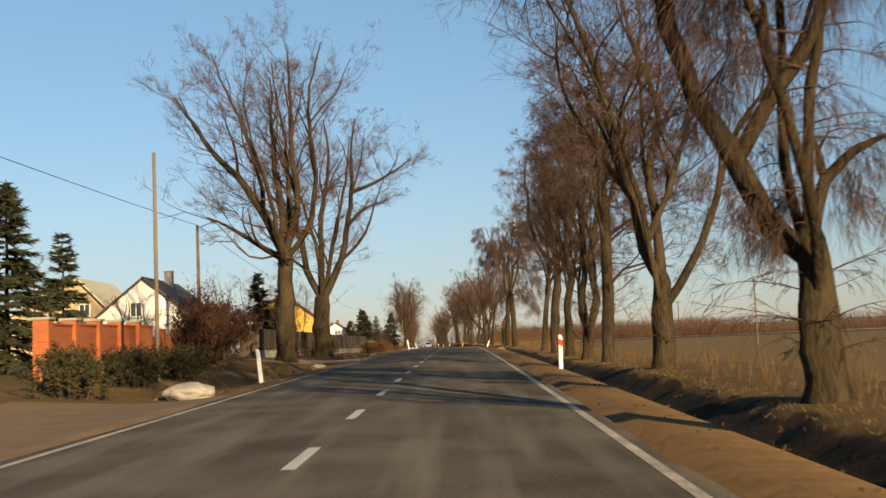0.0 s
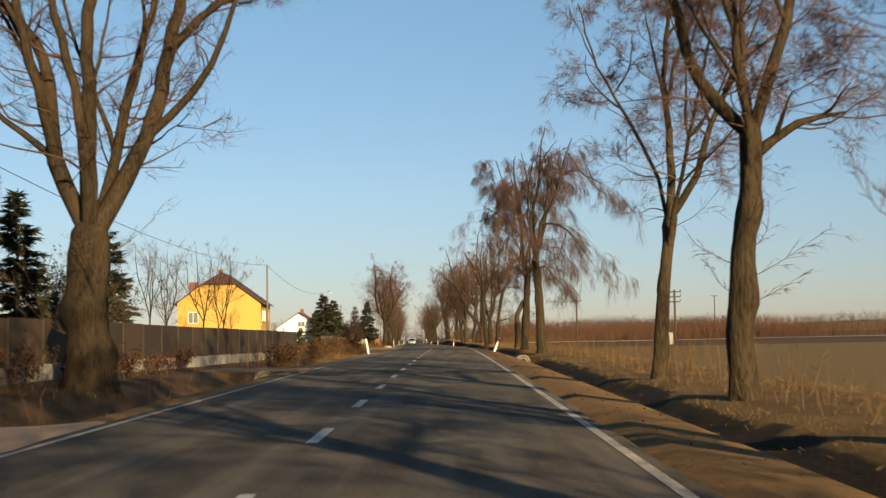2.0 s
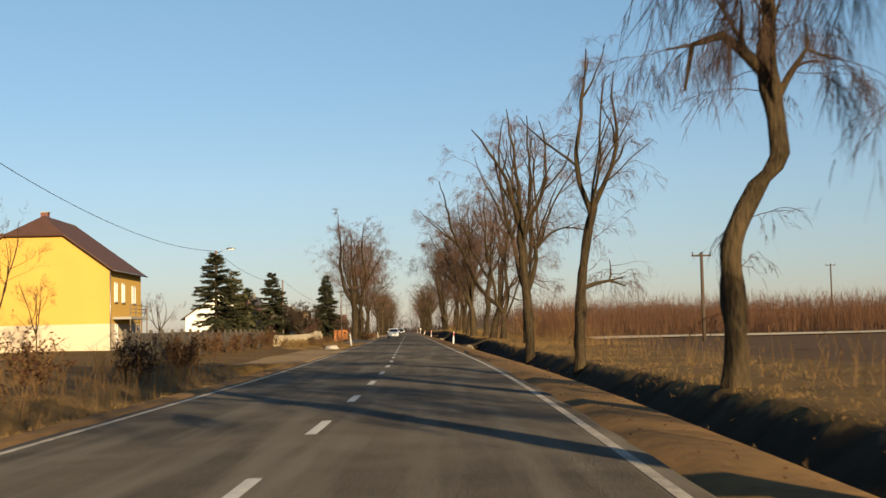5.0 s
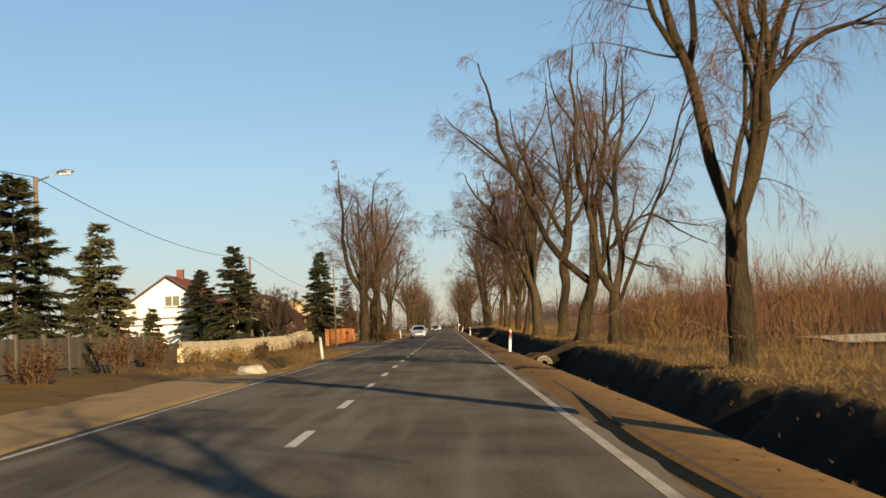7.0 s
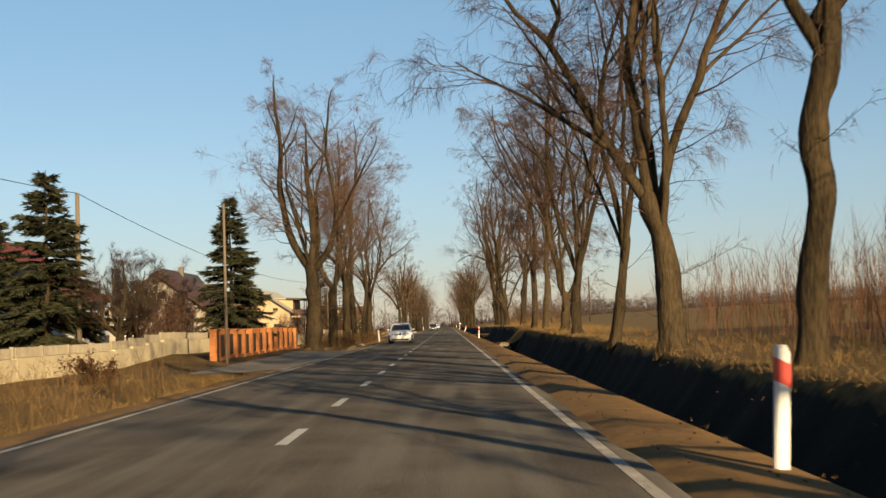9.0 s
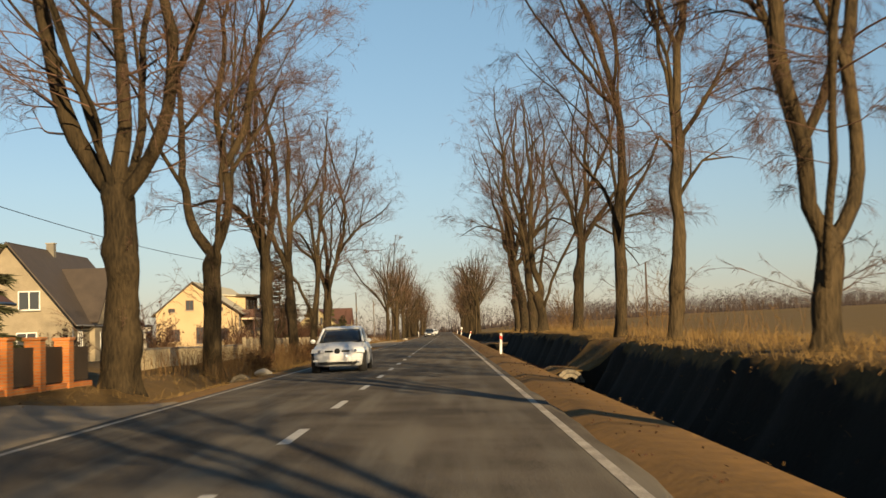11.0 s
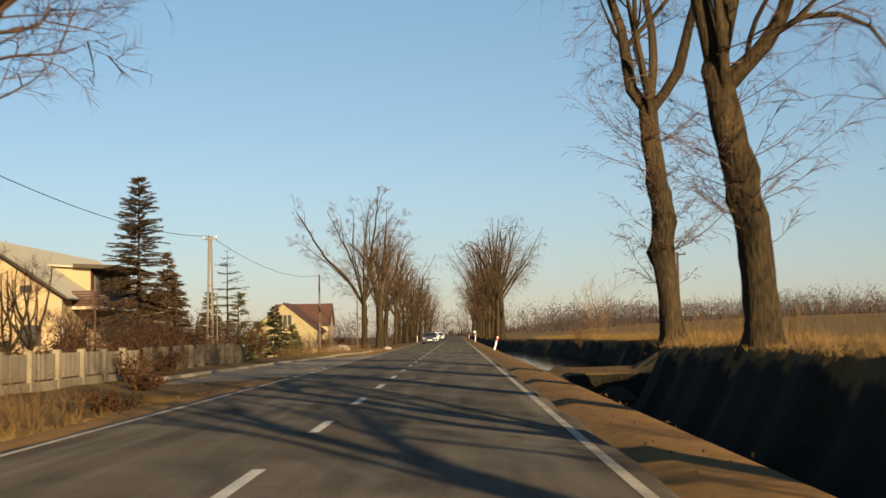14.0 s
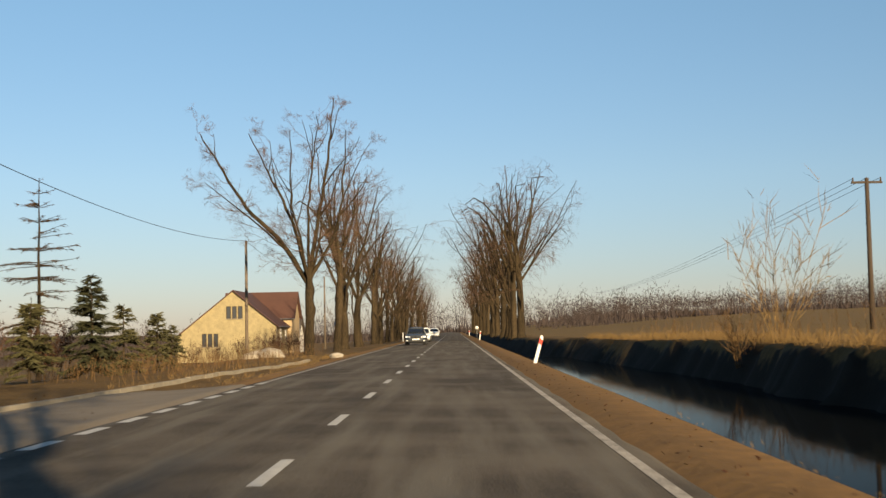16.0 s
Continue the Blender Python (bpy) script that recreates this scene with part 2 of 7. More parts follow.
ROOF_GREY = mat("pale grey roof sheets", (0.420, 0.395, 0.310), (0.300, 0.280, 0.220), 0.8, scale=1.0, fine=14, bump=0.4)
BRICK = brick_material("orange red bricks", (0.344, 0.074, 0.014), (0.248, 0.048, 0.011), (0.208, 0.104, 0.052))
CHIMNEY_BRICK = brick_material("dark red chimney bricks", (0.150, 0.036, 0.026), (0.105, 0.028, 0.022), (0.130, 0.100, 0.084))
ORANGE = brick_material("orange clinker", (0.470, 0.145, 0.028), (0.340, 0.095, 0.022), (0.280, 0.160, 0.080), 0.24)
DARK_PANEL = mat("dark brown fence sheet", (0.058, 0.038, 0.022), (0.026, 0.018, 0.011), 0.75, scale=1.0, fine=20, bump=0.2, each=0.25)
GREY_BOARD = mat("weathered grey boards", (0.076, 0.062, 0.048), (0.040, 0.034, 0.027), 0.9, fine=25, stretch=(1, 1, 0.2), each=0.25)
WHITE_BOARD = mat("weathered cream pickets", (0.320, 0.276, 0.200), (0.192, 0.164, 0.120), 0.8, fine=25, each=0.12)
PALE_BOARD = mat("pale weathered boards", (0.210, 0.180, 0.135), (0.090, 0.076, 0.056), 0.9, scale=0.9, fine=25, stretch=(1, 1, 0.2), each=0.35)
LIMEWASH = mat("yellowed limewash", (0.600, 0.500, 0.320), (0.380, 0.315, 0.200), 0.9, scale=1.2, fine=18, bump=0.4)
FRAME_WHITE = mat("white window frame", (0.645, 0.636, 0.611), (0.568, 0.559, 0.533), 0.5, bump=0.0)
BLACK = mat("black rubber", (0.018, 0.018, 0.018), (0.012, 0.012, 0.012), 0.75, bump=0.1)
CAR_WHITE = mat("white car paint", (0.654, 0.662, 0.662), (0.619, 0.628, 0.628), 0.22, scale=1, fine=10, bump=0.0, spec=0.6)
CAR_GREY = mat("dark grey car paint", (0.048, 0.052, 0.056), (0.040, 0.044, 0.048), 0.22, scale=1, fine=10, bump=0.0, spec=0.6)
CHROME = mat("bright metal", (0.602, 0.602, 0.619), (0.516, 0.516, 0.533), 0.2, 1.0, bump=0.0)
MUD = mat("dark wet mud", (0.080, 0.051, 0.026), (0.032, 0.022, 0.013), 0.8, scale=3, fine=20, bump=0.5)
WATER = mat("still dark ditch water", (0.005, 0.006, 0.007), (0.003, 0.004, 0.005), 0.05, scale=0.5, fine=3, bump=0.012, spec=0.5)
WATER.node_tree.nodes["Principled BSDF"].inputs["IOR"].default_value = 1.02
KERB = mat("kerb concrete", (0.285, 0.250, 0.190), (0.170, 0.150, 0.115), 0.9, fine=25, bump=0.3, each=0.12)
PINK_GRAVEL = mat("pinkish gravel drive", (0.330, 0.225, 0.155), (0.210, 0.140, 0.096), 0.95, scale=1, fine=18, bump=0.7)
GRAVEL_RED = mat("sandy brown drive", (0.184, 0.116, 0.060), (0.080, 0.053, 0.029), 0.95, scale=1, fine=18, bump=0.7)
SANDY = mat("yellow sandy earth", (0.264, 0.172, 0.074), (0.136, 0.086, 0.037), 0.95, scale=0.8, fine=14, bump=0.7)
PALE_TRACK = mat("pale sandy track", (0.447, 0.378, 0.275), (0.288, 0.240, 0.168), 0.95, scale=0.5, fine=8, bump=0.4)
APRON = mat("old dusty asphalt", (0.200, 0.164, 0.120), (0.112, 0.091, 0.066), 0.9, scale=0.8, fine=40, bump=0.5)


def glass_material(name, tint, rough=0.05):
    m = bpy.data.materials.new(name)
    m.use_nodes = True
    b = m.node_tree.nodes["Principled BSDF"]
    b.inputs["Base Color"].default_value, b.inputs["Roughness"].default_value = (*tint, 1), rough
    b.inputs["Specular IOR Level"].default_value = 0.8
    return m


PANE = glass_material("dark window glass", (0.035, 0.038, 0.042))
CURTAINED = glass_material("window glass before pale net curtains", (0.13, 0.13, 0.115))
CAR_GLASS = glass_material("tinted car glass", (0.012, 0.014, 0.016))
LAMP_GLASS = glass_material("lamp glass", (0.55, 0.56, 0.58), 0.1)

# ---- building blocks ----
def mesh_object(name, verts, faces, material, parent=None, smooth=False, label=""):
    me = bpy.data.meshes.new(name)
    me.from_pydata([tuple(v) for v in verts], [], faces)
    me.materials.append(material)
    if smooth:
        me.polygons.foreach_set("use_smooth", [True] * len(me.polygons))
    me.update()
    ob = new(name, me)
    if parent:
        ob.parent = parent
    return tagged(ob, label)


def part(name, bm, material, parent=None, label="", smooth=False):
    me = bpy.data.meshes.new(name)
    bm.to_mesh(me)
    bm.free()
    me.materials.append(material)
    if smooth:
        me.polygons.foreach_set("use_smooth", [True] * len(me.polygons))
    ob = new(name, me)
    if parent:
        ob.parent = parent
    return tagged(ob, label)


def thing(name, m, label, category, group="", kind=""):
    ob = new(name)
    ob.empty_display_size = 0.3
    ob.matrix_basis = m
    return tagged(ob, label, category, group, kind)


def box(bm, x0, x1, y0, y1, z0, z1, bevel=0.0):
    r = bmesh.ops.create_cube(bm, size=1.0, matrix=Matrix.LocRotScale(((x0 + x1) / 2, (y0 + y1) / 2, (z0 + z1) / 2), None, (x1 - x0, y1 - y0, z1 - z0)))
    if bevel:
        es = list({e for v in r["verts"] for e in v.link_edges})
        bmesh.ops.bevel(bm, geom=es, offset=bevel, segments=2, affect="EDGES")
    return bm


def slab(name, x0, x1, y0, y1, z0, z1, material, parent, label="", bevel=0.0):
    return part(name, box(bmesh.new(), x0, x1, y0, y1, z0, z1, bevel), material, parent, label)


def prism(bm, outline, y0, y1):
    """A solid with that outline (x, z) from y0 to y1."""
    a = [bm.verts.new((x, y0, z)) for x, z in outline]
    b = [bm.verts.new((x, y1, z)) for x, z in outline]
    n = len(outline)
    bm.faces.new(a)
    bm.faces.new(b[::-1])
    for i in range(n):
        bm.faces.new((a[i], b[i], b[(i + 1) % n], a[(i + 1) % n]))
    bmesh.ops.recalc_face_normals(bm, faces=bm.faces)
    return bm


def cyl(bm, a, b, r0, r1, n=10):
    a, b = Vector(a), Vector(b)
    q = (b - a).to_track_quat("Z", "Y").to_matrix().to_4x4()
    bmesh.ops.create_cone(bm, cap_ends=True, segments=n, radius1=r0, radius2=r1, depth=(b - a).length, matrix=Matrix.Translation((a + b) / 2) @ q)
    return bm


def rod(name, a, b, r0, r1, material, parent, n=10, label=""):
    return part(name, cyl(bmesh.new(), a, b, r0, r1, n), material, parent, label, True)


def strip(s0, s1, step, cols):
    """A sheet along the road: cols are pairs of offset and height, or functions of s that give them."""
    n = max(1, round((s1 - s0) / step))
    verts, faces, w = [], [], len(cols)
    for i in range(n + 1):
        s = s0 + (s1 - s0) * i / n
        for l, z in cols:
            verts.append(at(s, l(s) if callable(l) else l, z(s) if callable(z) else z))
    for i in range(n):
        for j in range(w - 1):
            a = i * w + j
            faces.append((a, a + 1, a + w + 1, a + w))
    return verts, faces


def tube(V, F, pts, radii, n):
    """Adds a tube through pts to the lists V and F."""
    base, side = len(V), None
    for i, (p, r) in enumerate(zip(pts, radii)):
        d = (pts[min(i + 1, len(pts) - 1)] - pts[max(i - 1, 0)]).normalized()
        side = (side - d * side.dot(d)).normalized() if side else d.orthogonal().normalized()
        up = d.cross(side)
        for j in range(n):
            a = 2 * math.pi * j / n
            V.append(p + (side * math.cos(a) + up * math.sin(a)) * r)
    for i in range(len(pts) - 1):
        for j in range(n):
            a, b = base + i * n + j, base + i * n + (j + 1) % n
            F.append((a, b, b + n, a + n))


class Sticks:
    """Many thin curved sticks in one mesh, grown from arrays of starts, ways, lengths and radii."""

    def __init__(self):
        self.v, self.f, self.count = [], [], 0

    def add(self, p, d, length, r, bend, rings, sides, tip=0.25, wave=None):
        p, d, bend = (np.asarray(a, float) for a in (p, d, bend))
        length, r = np.asarray(length, float)[:, None], np.asarray(r, float)[:, None]
        n = len(p)
        if not n:
            return
        ref = np.where(np.abs(d[:, 2:3]) > 0.9, [[1.0, 0, 0]], [[0, 0, 1.0]])
        u = np.cross(d, ref)
        u /= np.linalg.norm(u, axis=1, keepdims=True) + 1e-9
        w = np.cross(d, u)
        rows = []
        for i in range(rings):
            t = i / (rings - 1)
            c = p + d * length * t + bend * length * t * t
            if wave is not None:
                c = c + wave * length * math.sin(2 * math.pi * t)
            rr = r * (1 - (1 - tip) * t)
            for j in range(sides):
                a = 2 * math.pi * j / sides
                rows.append(c + (u * math.cos(a) + w * math.sin(a)) * rr)
        v = np.stack(rows, 1)
        self.v.append(v.reshape(-1, 3))
        base = self.count + np.arange(n)[:, None] * (rings * sides)
        for i in range(rings - 1):
            for j in range(sides):
                a, b = i * sides + j, i * sides + (j + 1) % sides
                self.f.append(np.concatenate([base + a, base + b, base + b + sides, base + a + sides], 1))
        self.count += n * rings * sides

    def blades(self, p, d, length, width, bend):
        """Flat pointed blades of one bent triangle pair each."""
        p, d, bend = (np.asarray(a, float) for a in (p, d, bend))
        length, width = np.asarray(length, float)[:, None], np.asarray(width, float)[:, None]
        n = len(p)
        u = np.cross(d, np.random.normal(size=(n, 3)))
        u /= np.linalg.norm(u, axis=1, keepdims=True) + 1e-9
        mid, end = p + d * length * 0.5 + bend * length * 0.25, p + d * length + bend * length
        v = np.stack([p - u * width / 2, p + u * width / 2, mid + u * width / 2.4, end, mid - u * width / 2.4], 1)
        self.v.append(v.reshape(-1, 3))
        base = self.count + np.arange(n)[:, None] * 5
        self.f.append(np.concatenate([base, base + 1, base + 2, base + 4], 1))
        self.f.append(np.concatenate([base + 4, base + 2, base + 3, base + 3], 1))
        self.count += n * 5

    def slivers(self, p, d, length, width):
        """The finest twigs: one long thin triangle each."""
        p, d = np.asarray(p, float), np.asarray(d, float)
        length, width = np.asarray(length, float)[:, None], np.asarray(width, float)[:, None]
        n = len(p)
        u = np.cross(d, np.random.normal(size=(n, 3)))
        u /= np.linalg.norm(u, axis=1, keepdims=True) + 1e-9
        v = np.stack([p - u * width / 2, p + u * width / 2, p + d * length], 1)
        self.v.append(v.reshape(-1, 3))
        base = self.count + np.arange(n)[:, None] * 3
        self.f.append(np.concatenate([base, base + 1, base + 2, base + 2], 1))
        self.count += n * 3

    def mesh(self, name, material):
        v, f = np.concatenate(self.v), np.concatenate(self.f)
        me = bpy.data.meshes.new(name)
        tri = f[:, 2] == f[:, 3]
        loops = np.concatenate([f[~tri].ravel(), f[tri][:, :3].ravel()])
        nq, nt = int((~tri).sum()), int(tri.sum())
        me.vertices.add(len(v))
        me.vertices.foreach_set("co", v.ravel())
        me.loops.add(len(loops))
        me.loops.foreach_set("vertex_index", loops.astype(np.int32))
        me.polygons.add(nq + nt)
        starts = np.concatenate([np.arange(nq) * 4, nq * 4 + np.arange(nt) * 3])
        me.polygons.foreach_set("loop_start", starts.astype(np.int32))
        me.materials.append(material)
        me.update(calc_edges=True)
        return me


def unit(a):
    return a / (np.linalg.norm(a, axis=-1, keepdims=True) + 1e-9)

# ---- land and road ----
DRIVES_RIGHT = ((122.0, 128.0), (232.5, 238.6), (315.2, 321.0), (386.0, 393.6))
DRIVES_LEFT = ((4.0, 31.0), (65.8, 73.0), (99.0, 106.0), (183.0, 222.0), (268.0, 302.0), (377.0, 426.0))


def lerp(x, *pairs):
    return float(np.interp(x, [a for a, _ in pairs], [b for _, b in pairs]))


def filled(s, spans):
    """1 where a drive crosses the ditch, 0 elsewhere."""
    return max(min(1.0, max(0.0, min(s - a, b - s) / 0.6 + 0.5)) for a, b in spans)


def ditch_shift(s):
    """How much wider the ditch is than usual."""
    return lerp(s, (165, -0.55), (212, 0.0), (379, 0.0), (386, 2.2), (393, 2.2), (398, 3.6), (440, 3.4), (470, 1.6), (490, 0.0))


def scallop(s, w):
    """How far the far bank of the ditch is worn back or slumped."""
    big = 0.75 if w > 1.5 else 0.16
    return big * noise.noise((s * 0.11, 5.0, 2.0)) * 1.6 + 0.30 * noise.noise((s * 0.55, 1.0, 4.0)) + 0.16 * noise.noise((s * 1.4, 9.0, 4.0))


def bank(s):
    return lerp(s, (-50, -0.25), (40, -0.2), (60, -0.36), (95, -0.32), (135, -0.25), (150, -0.05), (205, 0.0), (228, 0.22), (250, 0.25), (270, 0.5), (310, 0.66), (345, 0.95), (370, 0.82), (400, 0.75), (450, 0.6), (520, 0.3), (700, 0.2))


def ground_height(s, l):
    """Height of the ground over the road's axis."""
    a = abs(l)
    rough = 0.05 * noise.noise((s * 0.35, l * 0.5, 3.1)) + 0.10 * noise.noise((s * 0.07, l * 0.09, 7.7))
    if a < 3.6:
        return -0.30
    if l > 0:
        b, deep = bank(s), lerp(s, (60, -0.80), (110, -0.86), (200, -1.05), (320, -1.15), (400, -1.25), (500, -1.0))
        deep = deep + (-0.22 - deep) * filled(s, DRIVES_RIGHT)
        edge = lerp(s, (0, 4.75), (200, 4.75), (420, 4.95))
        w = ditch_shift(s)
        if 5.6 < l < 14:     # worn, scalloped far bank
            l += scallop(s, w) * min(1.0, (l - 5.6) / 0.7) * min(1.0, max(0.0, (14 - l) / 2.0))
        far = b + lerp(l, (8, 0), (14, 0.0), (60, lerp(s, (100, 0), (250, 0.1), (330, 1.0), (500, 1.6), (640, 3.2), (800, 4.5))), (300, lerp(s, (100, 0.0), (250, 0.5), (330, 5.5), (640, 7.5), (800, 8.5))), (900, lerp(s, (150, 0.0), (330, 9.0), (900, 9.0))))
        z = lerp(l, (3.4, -0.10), (edge, -0.17), (5.1, -0.42), (5.5, deep), (6.25 + w, deep), (6.85 + w, (b + deep) / 2), (7.25 + w, b - 0.06), (8.2 + w, b)) if l < 8.2 + w else far
        return z + rough * min(1.0, max(0.0, (l - 4.8) / 1.5))
    dip = lerp(s, (0, -0.45), (130, -0.6), (230, -0.7), (300, -0.5), (360, -0.5), (430, -0.35))
    dip = dip + (-0.2 - dip) * filled(s, DRIVES_LEFT)
    yard = lerp(s, (0, 0.0), (60, 0.3), (90, 0.1), (130, -0.1), (200, 0.0), (262, -0.1), (275, -0.1), (283, 0.3), (330, 0.0), (380, -0.2), (420, -0.3), (600, -0.8))
    back = lerp(s, (0, 0.0), (230, 0.1), (290, 0.6), (360, -0.4), (420, -0.8), (480, -2.0), (560, -2.8), (900, -3.0))
    z = lerp(a, (3.4, -0.10), (4.6, -0.18), (5.6, dip), (6.2, dip), (7.3, -0.2 + 0.3 * yard), (11, yard), (28, back), (60, back - 0.5), (300, back - lerp(s, (200, 0.0), (450, 3.0))), (900, 3.0))
    return z + rough * min(1.0, max(0.0, (a - 4.2) / 1.5))


def soil(s, l):
    """0 dry grass, 1 sandy shoulder, 2 ploughed earth and a verge kept dark for tree shade, 3 stubble, 4 near-black and
    5 dark brown ditch earth, both darkened for the banks' shade.
    """
    if 3.3 < l < 4.92 or -4.5 < l < -3.3:
        return 1
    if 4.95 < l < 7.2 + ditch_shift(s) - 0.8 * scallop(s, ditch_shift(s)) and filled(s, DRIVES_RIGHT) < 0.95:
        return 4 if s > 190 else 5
    if l > 10 + max(0.0, ditch_shift(s) - 1.0):
        return 3 if s > 285 or s < 150 else (2 if l > 13 else 0)
    # the left verge from 66 to 116 is coloured dark for the trees' shade
    if l < -70 or (66 < s < 116 and -9.6 < l < -4.5):
        return 2
    return 0


def build_ground():
    right = [3.4, 3.9, 4.4, 4.75, 5.0, 5.25, 5.5, 5.85, 6.1, 6.35, 6.7, 7.0, 7.35, 7.8, 8.2, 9, 10, 10.4, 10.8, 11.5, 12.2, 13.5, 16, 20, 26, 35, 50, 75, 110, 160, 230, 330, 480, 700, 1100, 1800, 2900]
    left = [-x for x in (3.4, 3.9, 4.4, 4.9, 5.3, 5.6, 5.9, 6.2, 6.7, 7.3, 8, 9, 10, 11.5, 13.5, 16, 19, 23, 28, 35, 45, 60, 85, 120, 180, 300, 500, 900, 1600, 2900)]
    cols = left[::-1] + [0.0] + right
    rows = [-400, -200, -120, -80, -50, -30] + [x / 2 for x in range(-40, 960)] + list(range(480, 560, 1)) + list(range(560, 800, 8)) + [820, 860, 920, 1000, 1120, 1300, 1600, 2100, 3100]
    rows = sorted({float(r) for r in rows} | {a + o for ab in DRIVES_RIGHT + DRIVES_LEFT for a in ab for o in (-0.45, -0.25, 0.0, 0.25, 0.45)})
    verts, faces, kinds = [], [], []
    w = len(cols)
    for s in rows:
        for l in cols:
            verts.append(at(s, l, ground_height(s, l)))
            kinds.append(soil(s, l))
    for i in range(len(rows) - 1):
        for j in range(w - 1):
            a = i * w + j
            faces.append((a, a + 1, a + w + 1, a + w))
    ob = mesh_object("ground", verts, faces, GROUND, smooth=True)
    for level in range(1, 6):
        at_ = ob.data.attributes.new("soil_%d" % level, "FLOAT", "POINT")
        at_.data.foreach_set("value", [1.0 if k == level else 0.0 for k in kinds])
    return tagged(ob, "dry winter grass, ploughed earth and sandy road shoulders", "ground", kind="structure")


def crown(l):
    return -0.06 * abs(l) / 3.2


def build_road():
    offs = [-3.54, -3.40, -3.0, -2.5, -2.0, -1.5, -1.0, -0.5, 0.0, 0.5, 1.0, 1.5, 2.0, 2.5, 3.0, 3.40, 3.54]
    cols = [(l + (0.0 if abs(l) < 3.45 else 0.0), crown(l) if abs(l) < 3.45 else -0.16) for l in offs]
    verts, faces = strip(-120, 1500, 1.5, cols)
    rng = random.Random(5)
    w = len(offs)
    for i in range(0, len(verts), w):   # frayed asphalt edge
        for j in (0, 1):
            verts[i + j].x += rng.uniform(-0.05, 0.05)
        for j in (w - 1, w - 2):
            verts[i + j].x += rng.uniform(-0.05, 0.05)
    road = mesh_object("road", verts, faces, ASPHALT, smooth=True)
    a = road.data.attributes.new("offset", "FLOAT", "POINT")
    a.data.foreach_set("value", [offs[i % w] for i in range(len(verts))])
    tagged(road, "worn grey asphalt country road with white markings", "road", kind="structure")
    # centre line: 2 m dashes, 4 m gaps
    rng = random.Random(2)
    for i in range(-2, 100):
        s = 12.96 + 6 * i
        wd = 0.065 + rng.uniform(-0.004, 0.004)
        v, f = strip(s + rng.uniform(-0.05, 0.05), s + 2.0 + rng.uniform(-0.05, 0.05), 0.5, [(-wd, 0.004 - 0.0012), (0.0, 0.005), (wd, 0.004 - 0.0012)])
        mesh_object("centre_dash", v, f, PAINT, road, label="white centre line dash" if i == -2 else "")
    # edge lines
    def edge(name, s0, s1, l0, l1):
        v, f = strip(s0, s1, 1.5, [(l0, crown(l0) + 0.004), (l1, crown(l1) + 0.004)])
        return mesh_object(name, v, f, EDGE_PAINT, road, label="white edge line")
    edge("edge_line", -60, 700, 3.14, 3.255)
    edge("edge_line", -60, 382, -3.255, -3.14)
    edge("edge_line", 424, 700, -3.255, -3.14)
    for i in range(21):
        s = 383 + i * 2.0
        v, f = strip(s, s + 1.15, 0.6, [(-3.29, crown(3.29) + 0.004), (-3.10, crown(3.1) + 0.004)])
        mesh_object("edge_dash", v, f, PAINT, road)
    return road


def build_drives():
    def drive(name, s0, s1, l0, l1, material, label):
        n = 16
        def level(st, off):
            fade = min(1.0, max(0.0, min(st - s0, s1 - st, off - l0) / 0.8))
            return ground_height(st, off) - 0.05 + 0.08 * fade
        cols = [(l0 + (l1 - l0) * i / n, (lambda st, off=l0 + (l1 - l0) * i / n: level(st, off))) for i in range(n + 1)]
        v, f = strip(s0, s1, 0.4, cols)
        ob = mesh_object(name, v, f, material, smooth=True)
        return tagged(ob, label, "driveway", kind="structure")
    drive("drive", 5, 30, -9.0, -3.43, GRAVEL_RED, "reddish gravel drive up to a farm gate")
    drive("drive", 65.6, 73.2, -10.4, -3.43, PINK_GRAVEL, "pale pinkish gravel drive beside the road")
    drive("drive", 98.8, 106.2, -8.6, -3.43, GRAVEL_RED, "dusty drive beside the road")
    drive("drive", 184, 221, -7.6, -3.43, SANDY, "yellow sandy lay-by beside the road")
    drive("drive", 269, 301, -7.6, -3.43, APRON, "paved strip in front of an orange fence")
    drive("drive", 385.5, 425, -8.6, -3.43, APRON, "old asphalt apron of a bus bay")


build_ground()
v_, f_ = strip(217.0, 224.0, 1.75, [(l, (lambda s, l=l: ground_height(s, l) + 0.08)) for l in (14, 16, 20, 26, 35, 50, 75, 110, 160, 230)])
tagged(mesh_object("field_track", v_, f_, PALE_TRACK, smooth=True), "pale sandy track across the ploughed field", "track", kind="structure")
def rut(s0, s1, l0, half):
    """A dark wheel rut that wanders along the shoulder."""
    mid = lambda s: l0 + 0.08 * math.sin(s * 0.22)
    wide = lambda s: half * (0.55 + 0.45 * math.sin(math.pi * (s - s0) / (s1 - s0)))
    cols = [(lambda s, k=k: mid(s) + k * wide(s), lambda s, k=k: ground_height(s, mid(s) + k * wide(s)) + 0.005) for k in (-1, 0, 1)]
    v, f = strip(s0, s1, 0.5, cols)
    tagged(mesh_object("wheel_rut", v, f, MUD, smooth=True), "dark muddy wheel rut in the sandy shoulder", "rut", kind="structure")


build_road()
rut(181, 208, 3.88, 0.035)
build_drives()
v_, f_ = strip(393.5, 470, 1.0, [(5.0, -0.66), (8.0, -0.66), (11.8, -0.66)])
tagged(mesh_object("ditch_water", v_, f_, WATER), "still dark water in the roadside ditch", "water", kind="structure")

